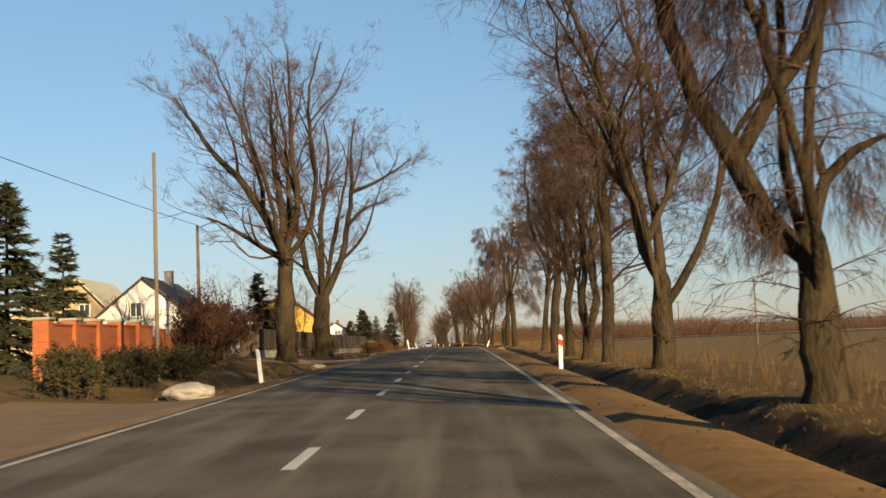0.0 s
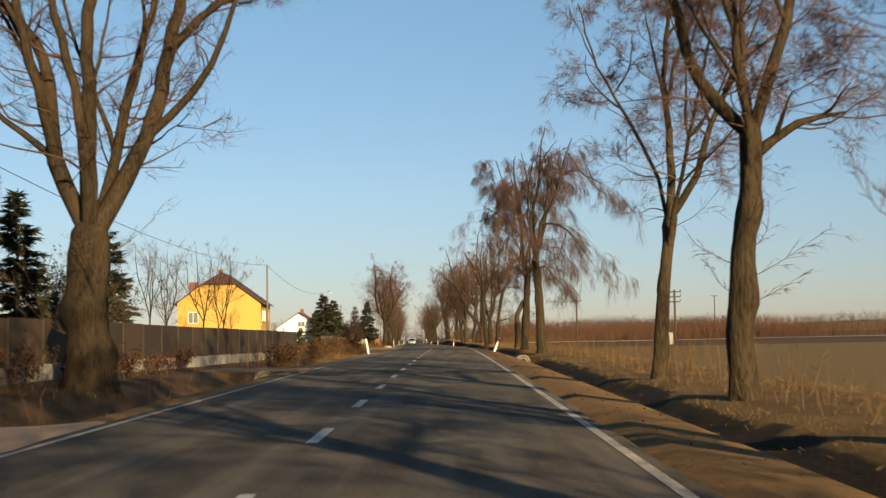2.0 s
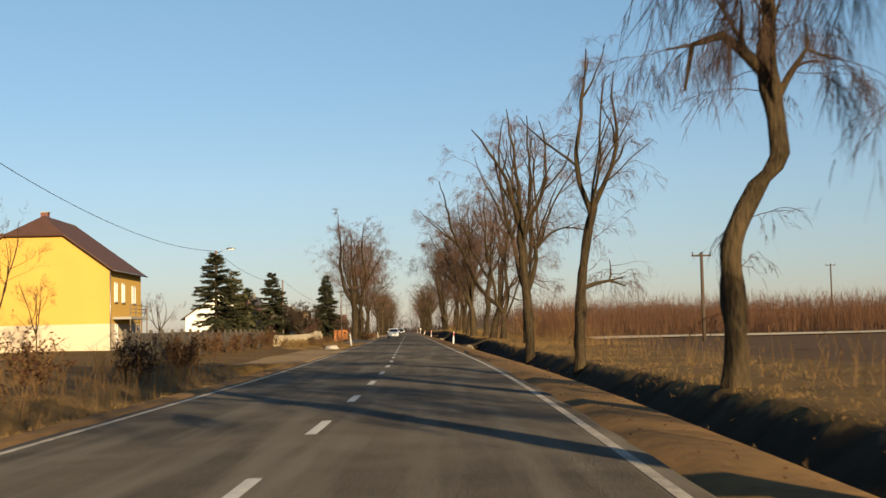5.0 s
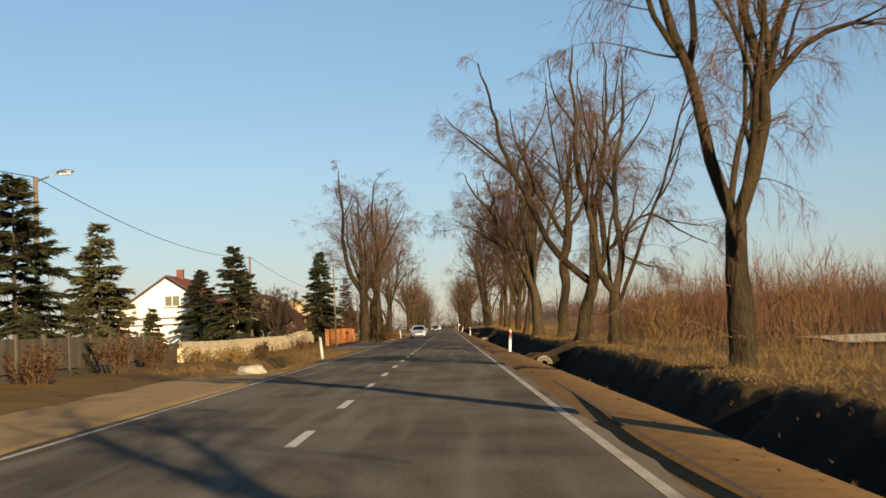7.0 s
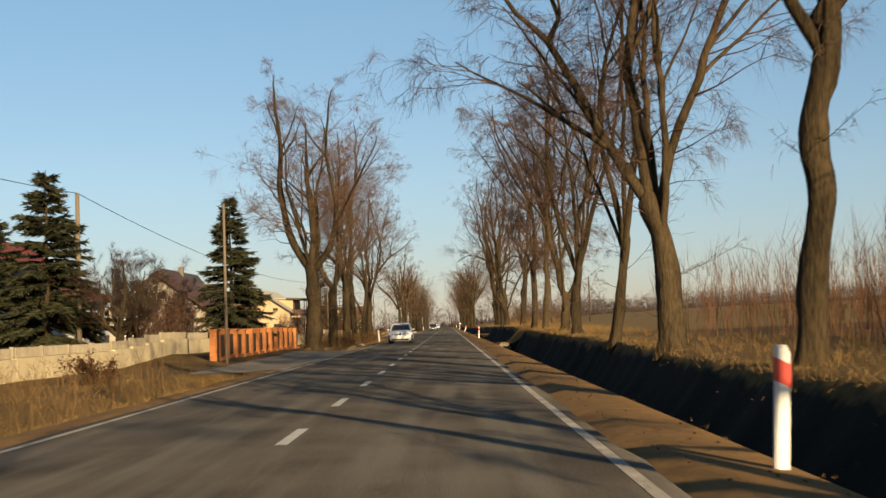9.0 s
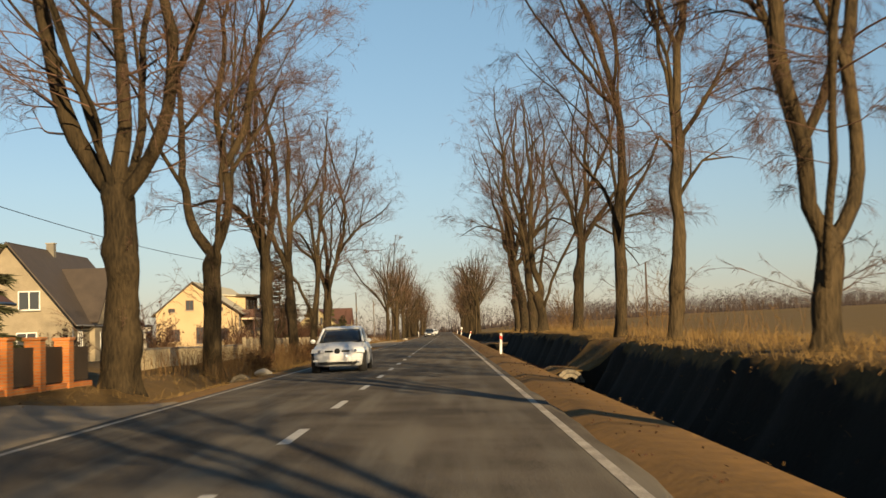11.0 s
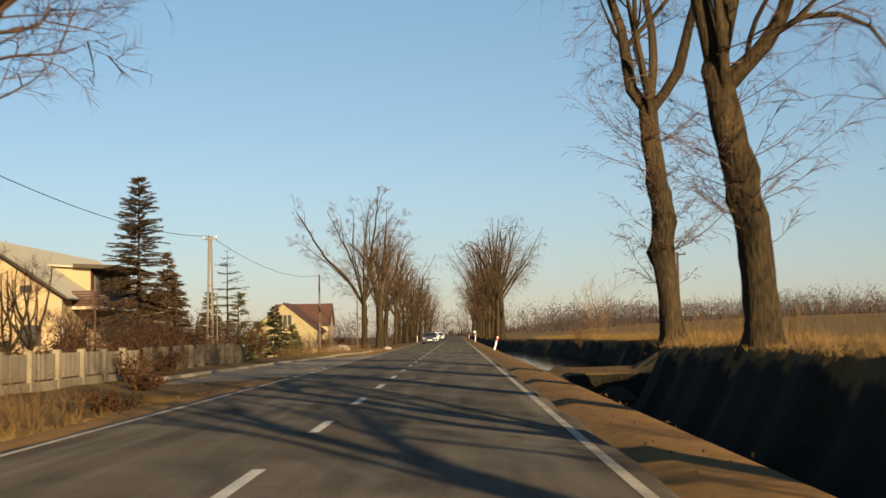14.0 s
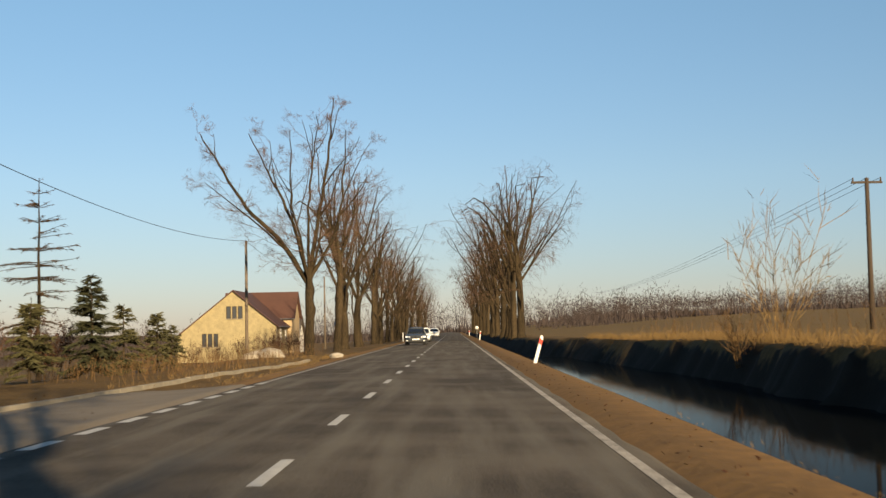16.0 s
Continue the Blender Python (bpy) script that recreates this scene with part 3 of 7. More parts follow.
# ---- trees ----
def bole(V, F, pts, radii, n, seed, rough, burrs=()):
    """A trunk with ridges, hollows and burrs: pts close together, radii per point."""
    base = len(V)
    for i, (p, r) in enumerate(zip(pts, radii)):
        for j in range(n):
            a = 2 * math.pi * j / n
            c, s_ = math.cos(a), math.sin(a)
            k = 1 + rough * (noise.noise((c * 1.6 + seed, s_ * 1.6, p.z * 0.7)) * 1.1 + noise.noise((c * 4 + seed, s_ * 4, p.z * 2.2)) * 0.5)
            low = max(0.0, 1 - (p.z + 0.25) / 0.9) ** 2
            k += low * (0.42 + 0.3 * math.cos(5 * a + seed) + 0.12 * math.cos(9 * a))
            for bz, ba, size in burrs:
                away = ((p.z - bz) / 0.30) ** 2 + ((1 - math.cos(a - ba)) * 3.2)
                k += size * math.exp(-away)
            V.append(p + Vector((c * r * k, s_ * r * k, 0)))
    for i in range(len(pts) - 1):
        for j in range(n):
            a, b = base + i * n + j, base + i * n + (j + 1) % n
            F.append((a, b, b + n, a + n))


def branch_out(curves, top, fork, top_len, wide, droop, fan, dense, rng, nr):
    """The crown's branches, boughs, twigs and twiglets, each grown from the one before."""
    # side branches: long and nearly level low in the crown, shorter and steeper above
    P, D, L, R = [], [], [], []
    for p, q, ln in curves:
        for _ in range(max(3, int(ln * 1.1 * dense))):
            t = rng.uniform(0.06, 1.0) ** 0.9
            x = t * (len(p) - 1)
            j = min(int(x), len(p) - 2)
            c = p[j].lerp(p[j + 1], x - j)
            along = (p[j + 1] - p[j]).normalized()
            az = rng.uniform(0, 2 * math.pi)
            outward = Vector((c.x - top.x, c.y - top.y, 0))
            outward = outward.normalized() * 0.6 if outward.length > 0.3 else Vector()
            side = Vector((math.cos(az), math.sin(az), 0)) + outward
            hgt = min(1.0, max(0.0, (c.z - fork) / top_len))
            P.append(c)
            D.append((along * (0.15 + 0.75 * hgt) + side.normalized() * (1.0 - 0.35 * hgt) + Vector((0, 0, 0.12 * fan))).normalized())
            L.append(min(wide * top_len * rng.uniform(0.35, 1.0) * (1.0 - 0.62 * hgt), 0.55 * max(1.0, c.z - 1.2) if droop > 0.2 else 9.0))
            R.append(min(q[j] * 0.55, max(0.014, 0.0105 * L[-1] * rng.uniform(0.8, 1.5))))
    crown = Sticks()
    P, D, L, R = np.array(P), np.array(D), np.array(L), np.array(R)
    hang = np.array([[0, 0, -1.0]])
    bend = unit(nr.normal(size=P.shape)) * 0.24 + hang * droop * 0.55 + np.array([[0, 0, 0.22 * fan]]) * (1 - droop)
    wave = unit(nr.normal(size=P.shape)) * nr.uniform(0.03, 0.13, (len(P), 1))
    crown.add(P, D, L, R, bend, 8, 3, 0.12, wave)
    # boughs, twigs and twiglets, each grown from the one before
    for per, reach, thick, rings, sides, fall in ((5.4, 0.44, 0.46, 3, 3, 0.5), (4.8, 0.55, 0.52, 2, 3, 0.9), (3.6, 1.0, 0.75, 1, 3, 1.2)):
        m = nr.poisson(per * (dense if rings < 3 else 1.0), len(P)).clip(1)
        i = np.repeat(np.arange(len(P)), m)
        t = nr.uniform(0.18, 1.0, len(i))[:, None] ** 0.8
        c = P[i] + D[i] * L[i][:, None] * t + bend[i] * L[i][:, None] * t * t + wave[i] * L[i][:, None] * np.sin(2 * math.pi * t)
        way = unit(D[i] + 2 * bend[i] * t)
        d = unit(way * 0.8 + unit(nr.normal(size=(len(i), 3))) * 0.72 + np.array([[0, 0, 0.16 * fan - 0.40 * droop * fall]]))
        l = L[i] * nr.uniform(0.55, 1.15, len(i)) * reach * (1.2 - 0.45 * t[:, 0])
        l = np.clip(l, 0.20, 2.2) * (1 + 0.45 * droop * (rings < 3))
        r = np.maximum(R[i] * thick * nr.uniform(0.7, 1.1, len(i)), 0.0044)
        b = unit(nr.normal(size=(len(i), 3))) * 0.14 + hang * droop * 0.80 * fall + np.array([[0, 0, 0.10]]) * (1 - droop)
        if rings == 3:
            crown.blades(c, d, l, r * 2.0, b)
        elif rings == 2:
            crown.blades(c, d, l, r * 2.2, b)
        else:
            crown.slivers(c, d + b * 0.6, l, r * 2.0)
        P, D, L, R, bend, wave = c, d, l, r, b, c * 0
    return crown


def trunk_shoots(crown, spots, radius, droop, nr):
    """Young shoots straight from the trunk, many of them out of its burrs; spots: their roots on the trunk."""
    n = len(spots)
    az = nr.uniform(0, 2 * math.pi, n)
    out = np.stack([np.cos(az), np.sin(az), np.full(n, 0.35)], 1)
    p = np.array([tuple(v) for v in spots]) + out * [[0.6, 0.6, 0]] * radius
    L = nr.uniform(0.5, 2.1, n)
    b = np.array([[0, 0, 0.75 - 1.2 * droop]]) + nr.normal(0, 0.2, (n, 3))
    crown.add(p, unit(out), L, 0.006 + L * 0.004, b, 5, 3)
    for per in (9, 4):
        i = np.repeat(np.arange(len(p)), per)
        u = nr.uniform(0.15, 1, len(i))[:, None]
        c = p[i] + unit(out)[i] * L[i][:, None] * u + b[i] * L[i][:, None] * u * u
        d = unit(out[i] + 1.2 * b[i] + unit(nr.normal(size=(len(i), 3))) * 0.7)
        L = L[i] * nr.uniform(0.25, 0.5, len(i))
        b = nr.normal(0, 0.12, (len(i), 3)) + np.array([[0, 0, -1.0]]) * droop * 0.6
        crown.blades(c, d, L, np.full(len(i), 0.011), b)
        p, out = c, d


def smooth_way(pts, step):
    """A smooth line through a few points, in short even steps."""
    p = [pts[0] * 2 - pts[1]] + list(pts) + [pts[-1] * 2 - pts[-2]]
    out = []
    for i in range(1, len(p) - 2):
        n = max(1, round((p[i + 1] - p[i]).length / step))
        for j in range(n):
            t = j / n
            out.append(0.5 * (2 * p[i] + (p[i + 1] - p[i - 1]) * t + (2 * p[i - 1] - 5 * p[i] + 4 * p[i + 1] - p[i + 2]) * t * t + (3 * p[i] - p[i - 1] - 3 * p[i + 1] + p[i + 2]) * t ** 3))
    return out + [pts[-1].copy()]


def old_lime(seed, height, radius, trunk, limbs, thick=(), droop=0.3, fan=1.0, dense=1.0, wide=0.30, shoots=8, more=2, coarse=False):
    """A grown avenue tree. trunk: its bends, as (sideways, height) from base to fork; limbs: the main limbs in the
    same way, in order of weight, each carried on to the crown's top; more: further limbs towards and along the road."""
    rng, nr = random.Random(seed), np.random.RandomState(seed)
    V, F = [], []
    spine = [Vector((x, rng.uniform(-0.08, 0.08) * min(1.0, z), z)) for x, z in trunk]
    spine[0].z = -0.25
    pts = smooth_way(spine, 0.9 if coarse else 0.27)
    fork = trunk[-1][1]
    n = len(pts) - 1
    rad = [0.86 * radius * (1 - 0.24 * i / n) for i in range(n + 1)]
    top, r_top = pts[n], rad[n]
    for up, k in ((0.10, 0.93), (0.24, 0.72), (0.36, 0.42), (0.42, 0.12)):     # rounded crotch between the limbs
        pts.append(top + Vector((0, 0, up)))
        rad.append(r_top * k)
    burrs = [(rng.uniform(0.15, 1.0) * fork, rng.uniform(0, 6.28), rng.uniform(0.15, 0.5)) for _ in range(max(2, int(fork * 1.3)))]
    bole(V, F, pts, rad, 8 if coarse else 16, seed * 1.7, 0.24, burrs)
    top_len = max(4.0, height - fork)
    ways = []
    for k, way in enumerate(limbs):
        weight = thick[k] if k < len(thick) else (0.70, 0.62, 0.54, 0.46, 0.40, 0.36)[min(k, 5)]
        depth = rng.uniform(0.08, 0.30) * (1 if (k + seed) % 2 else -1)
        p = [Vector((x, 0, z)) for x, z in way]
        near = min([v for w, _ in ways for v in w] + pts[:n + 1], key=lambda v: (v.x - p[0].x) ** 2 + (v.z - p[0].z) ** 2)
        p[0] = near.copy()      # each limb springs from the trunk or from a limb before it
        root = near.y
        run = 0.0
        for j in range(1, len(p)):
            run += math.hypot(p[j].x - p[j - 1].x, p[j].z - p[j - 1].z)
            p[j].y = root + depth * run
        d = (p[-1] - p[-2]).normalized()
        goal = height * rng.uniform(0.82, 0.97)
        if d.z < 0.9:       # slanting limbs end soon, upright ones go on towards the top of the crown
            goal = min(goal, p[-1].z + 1.6)
        while d.z > 0.45 and p[-1].z < goal - 0.5:
            d = (d + Vector((rng.uniform(-0.2, 0.2) - 0.12 * d.x, rng.uniform(-0.2, 0.2) - 0.12 * d.y, 0.14 - 0.1 * droop))).normalized()
            p.append(p[-1] + d * min(1.3, goal - p[-1].z))
        ways.append((p, weight))
    for k in range(more):
        az = math.pi * (0.5 + k) + rng.uniform(-0.3, 0.3)
        d = Vector((math.cos(az), math.sin(az), rng.uniform(1.7, 2.5))).normalized()
        p = [pts[max(0, n - 2 - 2 * k)].copy()]
        goal = height * rng.uniform(0.68, 0.86)
        while p[-1].z < goal and len(p) < 14:
            d = (d + Vector((rng.uniform(-0.2, 0.2), rng.uniform(-0.2, 0.2), 0.16 - 0.12 * droop))).normalized()
            p.append(p[-1] + d * 1.4)
        ways.append((p, 0.36))
    curves = []
    for p, weight in ways:
        line = smooth_way(p, 1.3 if coarse else 0.65)
        m = len(line) - 1
        ln = sum((line[j + 1] - line[j]).length for j in range(m))
        for j in range(2, m + 1):
            line[j] = line[j] + Vector((noise.noise((line[j].z * 1.1, seed, 1.0)), noise.noise((line[j].z * 1.1, seed, 5.0)), 0)) * 0.13
        q = [r_top * weight * (1 - 0.93 * j / m) ** 0.85 * (1 + rng.uniform(-0.06, 0.10)) + 0.012 for j in range(m + 1)]
        tube(V, F, line, q, 4 if coarse else 7)
        curves.append((line, q, ln))
        for _ in range(3 if ln > 6 else 2):     # further stems off the limb
            j = rng.randint(max(1, int(m * 0.25)), max(2, int(m * 0.75)))
            turn = rng.uniform(0, 6.28)
            d2 = ((line[j] - line[j - 1]).normalized() + Vector((math.cos(turn), math.sin(turn), 0.1)) * rng.uniform(0.5, 0.9)).normalized()
            ln2 = ln * (1 - j / (m + 3)) * rng.uniform(0.45, 0.8)
            p2, q2 = [line[j]], [q[j] * rng.uniform(0.45, 0.62)]
            for i in range(1, 9):
                d2 = (d2 + Vector((rng.uniform(-0.22, 0.22), rng.uniform(-0.22, 0.22), 0.11 * (1 - droop * 1.5)))).normalized()
                p2.append(p2[-1] + d2 * ln2 / 8)
                q2.append(q2[0] * (1 - 0.92 * i / 8) + 0.011)
            tube(V, F, p2, q2, 3 if coarse else 5)
            curves.append((p2, q2, ln2))
    crown = branch_out(curves, top, fork, top_len, wide, droop, fan, dense, rng, nr)
    if shoots:
        rise = [rng.choice(burrs)[0] if rng.random() < 0.6 else rng.uniform(0.35, 1.0) * fork for _ in range(shoots)]
        trunk_shoots(crown, [min(pts, key=lambda v: abs(v.z - z)) for z in rise], radius, droop, nr)
    return V, F, crown


def bare_tree(seed, height, fork, radius, limbs, spread=0.42, dense=1.0, wide=0.42):
    """Trunk and crown of a leafless garden tree: lists and sticks in its own space, with the base at the origin."""
    rng, nr = random.Random(seed), np.random.RandomState(seed)
    V, F = [], []
    height = fork + (height - fork) * 0.92
    top_len = height - fork
    n = max(8, int(fork / 0.22))
    pts, rad = [], []
    w1, w2, w3 = (rng.uniform(-1, 1) for _ in range(3))
    for i in range(n + 1):
        t = i / n
        sway = 0.11 * math.sin(2.2 * t * math.pi + w1 * 3) * t * (1.3 - t)
        pts.append(Vector((sway + 0.05 * w2 * t, sway * w3, -0.25 + t * (fork + 0.25))))
        rad.append(0.84 * radius * (1 - 0.20 * t + 0.10 * max(0.0, t - 0.8) / 0.2))
    for up, k in ((0.10, 0.93), (0.24, 0.72), (0.36, 0.42), (0.42, 0.12)):     # rounded crotch between the limbs
        pts.append(pts[n] + Vector((0, 0, up)))
        rad.append(rad[n] * k)
    burrs = [(rng.uniform(0.15, 1.0) * fork, rng.uniform(0, 6.28), rng.uniform(0.15, 0.42)) for _ in range(max(2, int(fork * 1.1)))]
    if radius > 0.2 and dense > 0.4:
        bole(V, F, pts, rad, 18, seed * 1.7, 0.22, burrs)
    else:
        tube(V, F, pts[:n:3] + pts[n:n + 1], rad[:n:3] + rad[n:n + 1], 8)
    top, r_top = pts[n], rad[n]
    curves = []
    for i in range(limbs):
        az = 2 * math.pi * (i + rng.uniform(-0.22, 0.22)) / limbs + seed
        out = spread * (rng.uniform(0.75, 1.2) if i < 2 else rng.uniform(0.3, 1.0))
        d = Vector((math.cos(az) * out * 1.8, math.sin(az) * out * 1.8, 1.0)).normalized()
        ln = top_len * rng.uniform(0.80, 1.0) * (1.0 - 0.22 * out)
        k = 13
        p, q = [top - Vector((0, 0, 0.4))], [r_top * (0.66 if limbs < 3 else 0.58) * rng.uniform(0.85, 1.1)]
        for j in range(1, k):
            t = j / (k - 1)
            up = Vector((-d.x * 0.10, -d.y * 0.10, 0.10))      # limbs rise and then run upright
            d = (d + up + Vector((rng.uniform(-0.15, 0.15), rng.uniform(-0.15, 0.15), rng.uniform(-0.03, 0.03)))).normalized()
            p.append(p[-1] + d * ln / (k - 1))
            q.append(q[0] * (1 - 0.94 * t) ** 0.9 * (1 + rng.uniform(-0.06, 0.10)) + 0.012)
        tube(V, F, p, q, 9 if dense > 0.4 else 5)
        curves.append((p, q, ln))
        for _ in range(2 if limbs < 4 else 1):     # further stems off the limb
            j = rng.randint(2, 6)
            turn = rng.uniform(0, 6.28)
            d2 = ((p[j + 1] - p[j]).normalized() + Vector((math.cos(turn), math.sin(turn), 0.1)) * rng.uniform(0.5, 0.9)).normalized()
            ln2 = ln * (1 - j / 13) * rng.uniform(0.6, 0.9)
            p2, q2 = [p[j]], [q[j] * rng.uniform(0.5, 0.68)]
            for m in range(1, 8):
                d2 = (d2 + Vector((rng.uniform(-0.17, 0.17), rng.uniform(-0.17, 0.17), 0.11))).normalized()
                p2.append(p2[-1] + d2 * ln2 / 7)
                q2.append(q2[0] * (1 - 0.92 * m / 7) + 0.012)
            tube(V, F, p2, q2, 7 if dense > 0.4 else 4)
            curves.append((p2, q2, ln2))
    crown = branch_out(curves, top, fork, top_len, wide, 0.0, 1.0, dense, rng, nr)
    return V, F, crown


def set_tree(s, l, label, parts, twig=None, turn=0.0, group="roadside avenue trees"):
    V, F, crown_sticks = parts
    tree = thing("tree", stand(s, l, ground_height(s, l), turn), label, "tree", group)
    mesh_object("trunk", V, F, BARK, tree, True)
    ob = new("crown", crown_sticks.mesh("crown", twig or TWIG))
    ob.parent = tree
    return tree


def plant_tree(s, l, label, seed, twig=None, group="roadside avenue trees", **kw):
    return set_tree(s, l, label, bare_tree(seed, **kw), twig, 0.0, group)


LIME = "tall leafless roadside lime with forked grey-brown trunk"
WEEP = "leafless old lime with drooping fine twigs"
FAN = "leafless lime with a broad upright fan of twigs"
def lime(s, l, height, radius, trunk, limbs, label=LIME, twig=None, seed=1, **kw):
    """One tree of the avenue."""
    set_tree(s, l, label, old_lime(seed, height, radius, trunk, limbs, **kw), twig)


# along the right-hand bank
lime(11.3, 7.5, 14.5, 0.35, ((0, 0), (0.05, 1.6), (0.1, 3.2)),
     (((0.1, 3.1), (-0.3, 5), (-0.6, 7.4), (-0.5, 9)), ((0.1, 3.2), (0.6, 5.2), (0.8, 7.6), (1.3, 9.4))), droop=0.3, dense=1.2, wide=0.36, shoots=6, seed=10)
lime(22.4, 7.54, 19, 0.39, ((0, 0), (-0.03, 1.3), (-0.13, 2.6)),
     (((-0.1, 2.4), (-0.7, 2.9), (-1.2, 4.1), (-1.8, 5.2), (-2.2, 6.5), (-2.2, 7.7)), ((-1.1, 4.1), (-0.6, 5.1), (-0, 6), (0.4, 7.1)), ((-0.1, 3), (0.3, 3.7), (0.9, 4.2), (1.8, 4.6)), ((-0.2, 2.7), (-0.1, 3.8), (-0, 5.2), (0.2, 6.5))), label=WEEP, thick=(0.78, 0.5, 0.55, 0.36), droop=0.85, dense=1.35, wide=0.25, shoots=20, seed=11)
lime(37.9, 7.42, 15.2, 0.37, ((0, 0), (0.08, 1.2), (0.09, 2.5)),
     (((0.1, 2.4), (-0.4, 3.5), (-0.8, 5.5), (-1.3, 7.1), (-1.6, 8.6)), ((0.2, 2.5), (0.1, 4.2), (0, 5.9), (0.5, 7.5), (0.3, 8.9)), ((0.3, 1.6), (1, 3), (1.5, 4.2), (1.9, 5.5), (2.5, 7), (3.3, 8)), ((-0.2, 3), (0.4, 5.1), (1, 6.6), (1.6, 8))), droop=0.3, dense=1.25, wide=0.46, shoots=6, seed=12)
lime(51, 7.4, 13.8, 0.28, ((0, 0), (0.12, 2.4), (0.14, 4.7), (0.15, 6.5)),
     (((0.1, 6.4), (0.1, 7.6), (0.2, 8.6)), ((0.1, 4.7), (-0.3, 6.4), (-0.8, 7.6)), ((0.2, 5), (0.9, 5.5), (1.8, 6), (2.9, 6.3)), ((0.2, 3), (0.8, 3.7), (1.7, 3.9), (2.7, 3.7)), ((0.1, 5.8), (0.6, 7.2), (1, 8.3))), thick=(0.85, 0.4, 0.36, 0.32, 0.4), droop=0.15, fan=0.8, dense=1.95, wide=0.54, shoots=24, seed=13)
lime(60.6, 7.59, 13.5, 0.34, ((0, 0), (0.05, 0.7), (0.11, 1.4)),
     (((0.1, 1.3), (-0.2, 2.8), (0, 4.5), (-0.2, 7), (-0.5, 8.8)), ((0.1, 1.3), (0.6, 2.8), (0.4, 4.5), (0.8, 6.6), (1.2, 8.6), (1.1, 10.5))), thick=(0.82, 0.85), droop=0.15, dense=1.6, shoots=7, seed=14)
lime(69.7, 7.53, 13.6, 0.27, ((0, 0), (0.05, 1.7), (0, 2.8), (0.35, 4.5)),
     (((0.3, 4.3), (0.1, 5.9), (0.2, 7.6), (0.4, 9.2)), ((0.4, 4.5), (1.3, 5.2), (2.2, 6), (3.1, 6.7)), ((0.3, 4.4), (0.8, 6.1), (1.4, 7.8))), droop=0.1, dense=1.8, shoots=7, seed=15)
lime(79.3, 7.52, 14.5, 0.33, ((0, 0), (0.02, 2.2), (0.29, 4.4), (0.34, 5.5)),
     (((0.3, 5.4), (-0.4, 6.2), (-1, 7.2), (-1.3, 8.5)), ((0.4, 5.5), (0.8, 6.7), (1.2, 7.9)), ((0.5, 5), (1.3, 5.7), (2.3, 5.9)), ((0.3, 5.5), (0.2, 7.2), (0.1, 8.5))), droop=0.35, dense=1.5, shoots=7, seed=16)
lime(89.4, 7.49, 14.5, 0.26, ((0, 0), (0.23, 2.6), (0.53, 4.7)),
     (((0.5, 4.5), (0.6, 7.3), (0.5, 8.9), (0.8, 11.2)), ((0.6, 4.6), (1.2, 5.9), (1.6, 7.3), (2.2, 8.7), (2.4, 10.6))), thick=(0.74, 0.6), droop=0.3, dense=1.5, shoots=1, seed=17)
lime(133.6, 7.43, 17, 0.34, ((0, 0), (-0.07, 2), (-0.14, 4.2), (-0.31, 6.1)),
     (((-0.3, 5.9), (0.1, 8.4), (0.8, 9.7), (1.4, 11.5), (1.8, 13)), ((-0.3, 6), (-0.5, 8.6), (0.1, 11.1), (0.3, 13)), ((0.1, 8.2), (1.3, 8.3), (2.4, 7.1), (3.4, 5.6)), ((1.4, 11.5), (2.6, 11.9), (3.5, 11), (4.4, 10.3))), label=WEEP, droop=0.9, fan=0.6, dense=1.5, shoots=7, thick=(0.7, 0.6, 0.3, 0.24), seed=18)
lime(144.6, 6.93, 16, 0.32, ((0, 0), (0.16, 2.2), (0.34, 4.6), (0.37, 5.6)),
     (((0.3, 5.5), (0, 7.1), (0.1, 9.1), (-0, 10.6)), ((0.5, 5.5), (1, 6.8), (1.6, 8.9), (1.7, 10.5)), ((0.7, 6), (1.7, 6.2), (2.4, 5.2), (2.9, 4.4)), ((0.2, 6.6), (-0.7, 6.5), (-1.2, 5.7))), label=WEEP, droop=0.85, fan=0.7, dense=1.5, shoots=7, thick=(0.7, 0.66, 0.28, 0.26), seed=19)
lime(154.2, 7.02, 11, 0.27, ((0, 0), (0.11, 1.6), (0.06, 2.7), (0.65, 3.9), (1.02, 4.4), (0.85, 6.2)),
     (((0.8, 6), (0, 6.7), (-0.6, 6.5), (-0.8, 5.6)), ((0.9, 6.2), (1.1, 8.2), (1.5, 9.6), (1.6, 10.7)), ((0.9, 5.3), (1.6, 6.4), (2.1, 6.2))), label=WEEP, thick=(0.7, 0.62, 0.4), droop=0.9, fan=0.5, dense=0.8, shoots=7, seed=20)
lime(173, 6.54, 12, 0.21, ((0, 0), (0.04, 1.9), (0.33, 4.3), (0.61, 5.5)),
     (((0.6, 5.3), (0.1, 7), (0.5, 9.9)), ((0.6, 5.5), (1.4, 7.5), (1.2, 9.2)), ((0.2, 2.6), (1.1, 3), (1.7, 2.8))), label=WEEP, droop=0.6, fan=0.8, dense=0.8, shoots=7, seed=21)
lime(190, 6.56, 12.5, 0.28, ((0, 0), (-0.15, 2.8), (-0.29, 4.9), (-0.3, 6.6)),
     (((-0.3, 6.3), (-1.2, 9.1), (-1.9, 10.1)), ((-0.3, 6.5), (-0.5, 9.8), (-0.8, 12.5)), ((-0.3, 5.9), (0.8, 8.7), (0.7, 10.8))), droop=0.3, dense=0.8, shoots=7, seed=22)
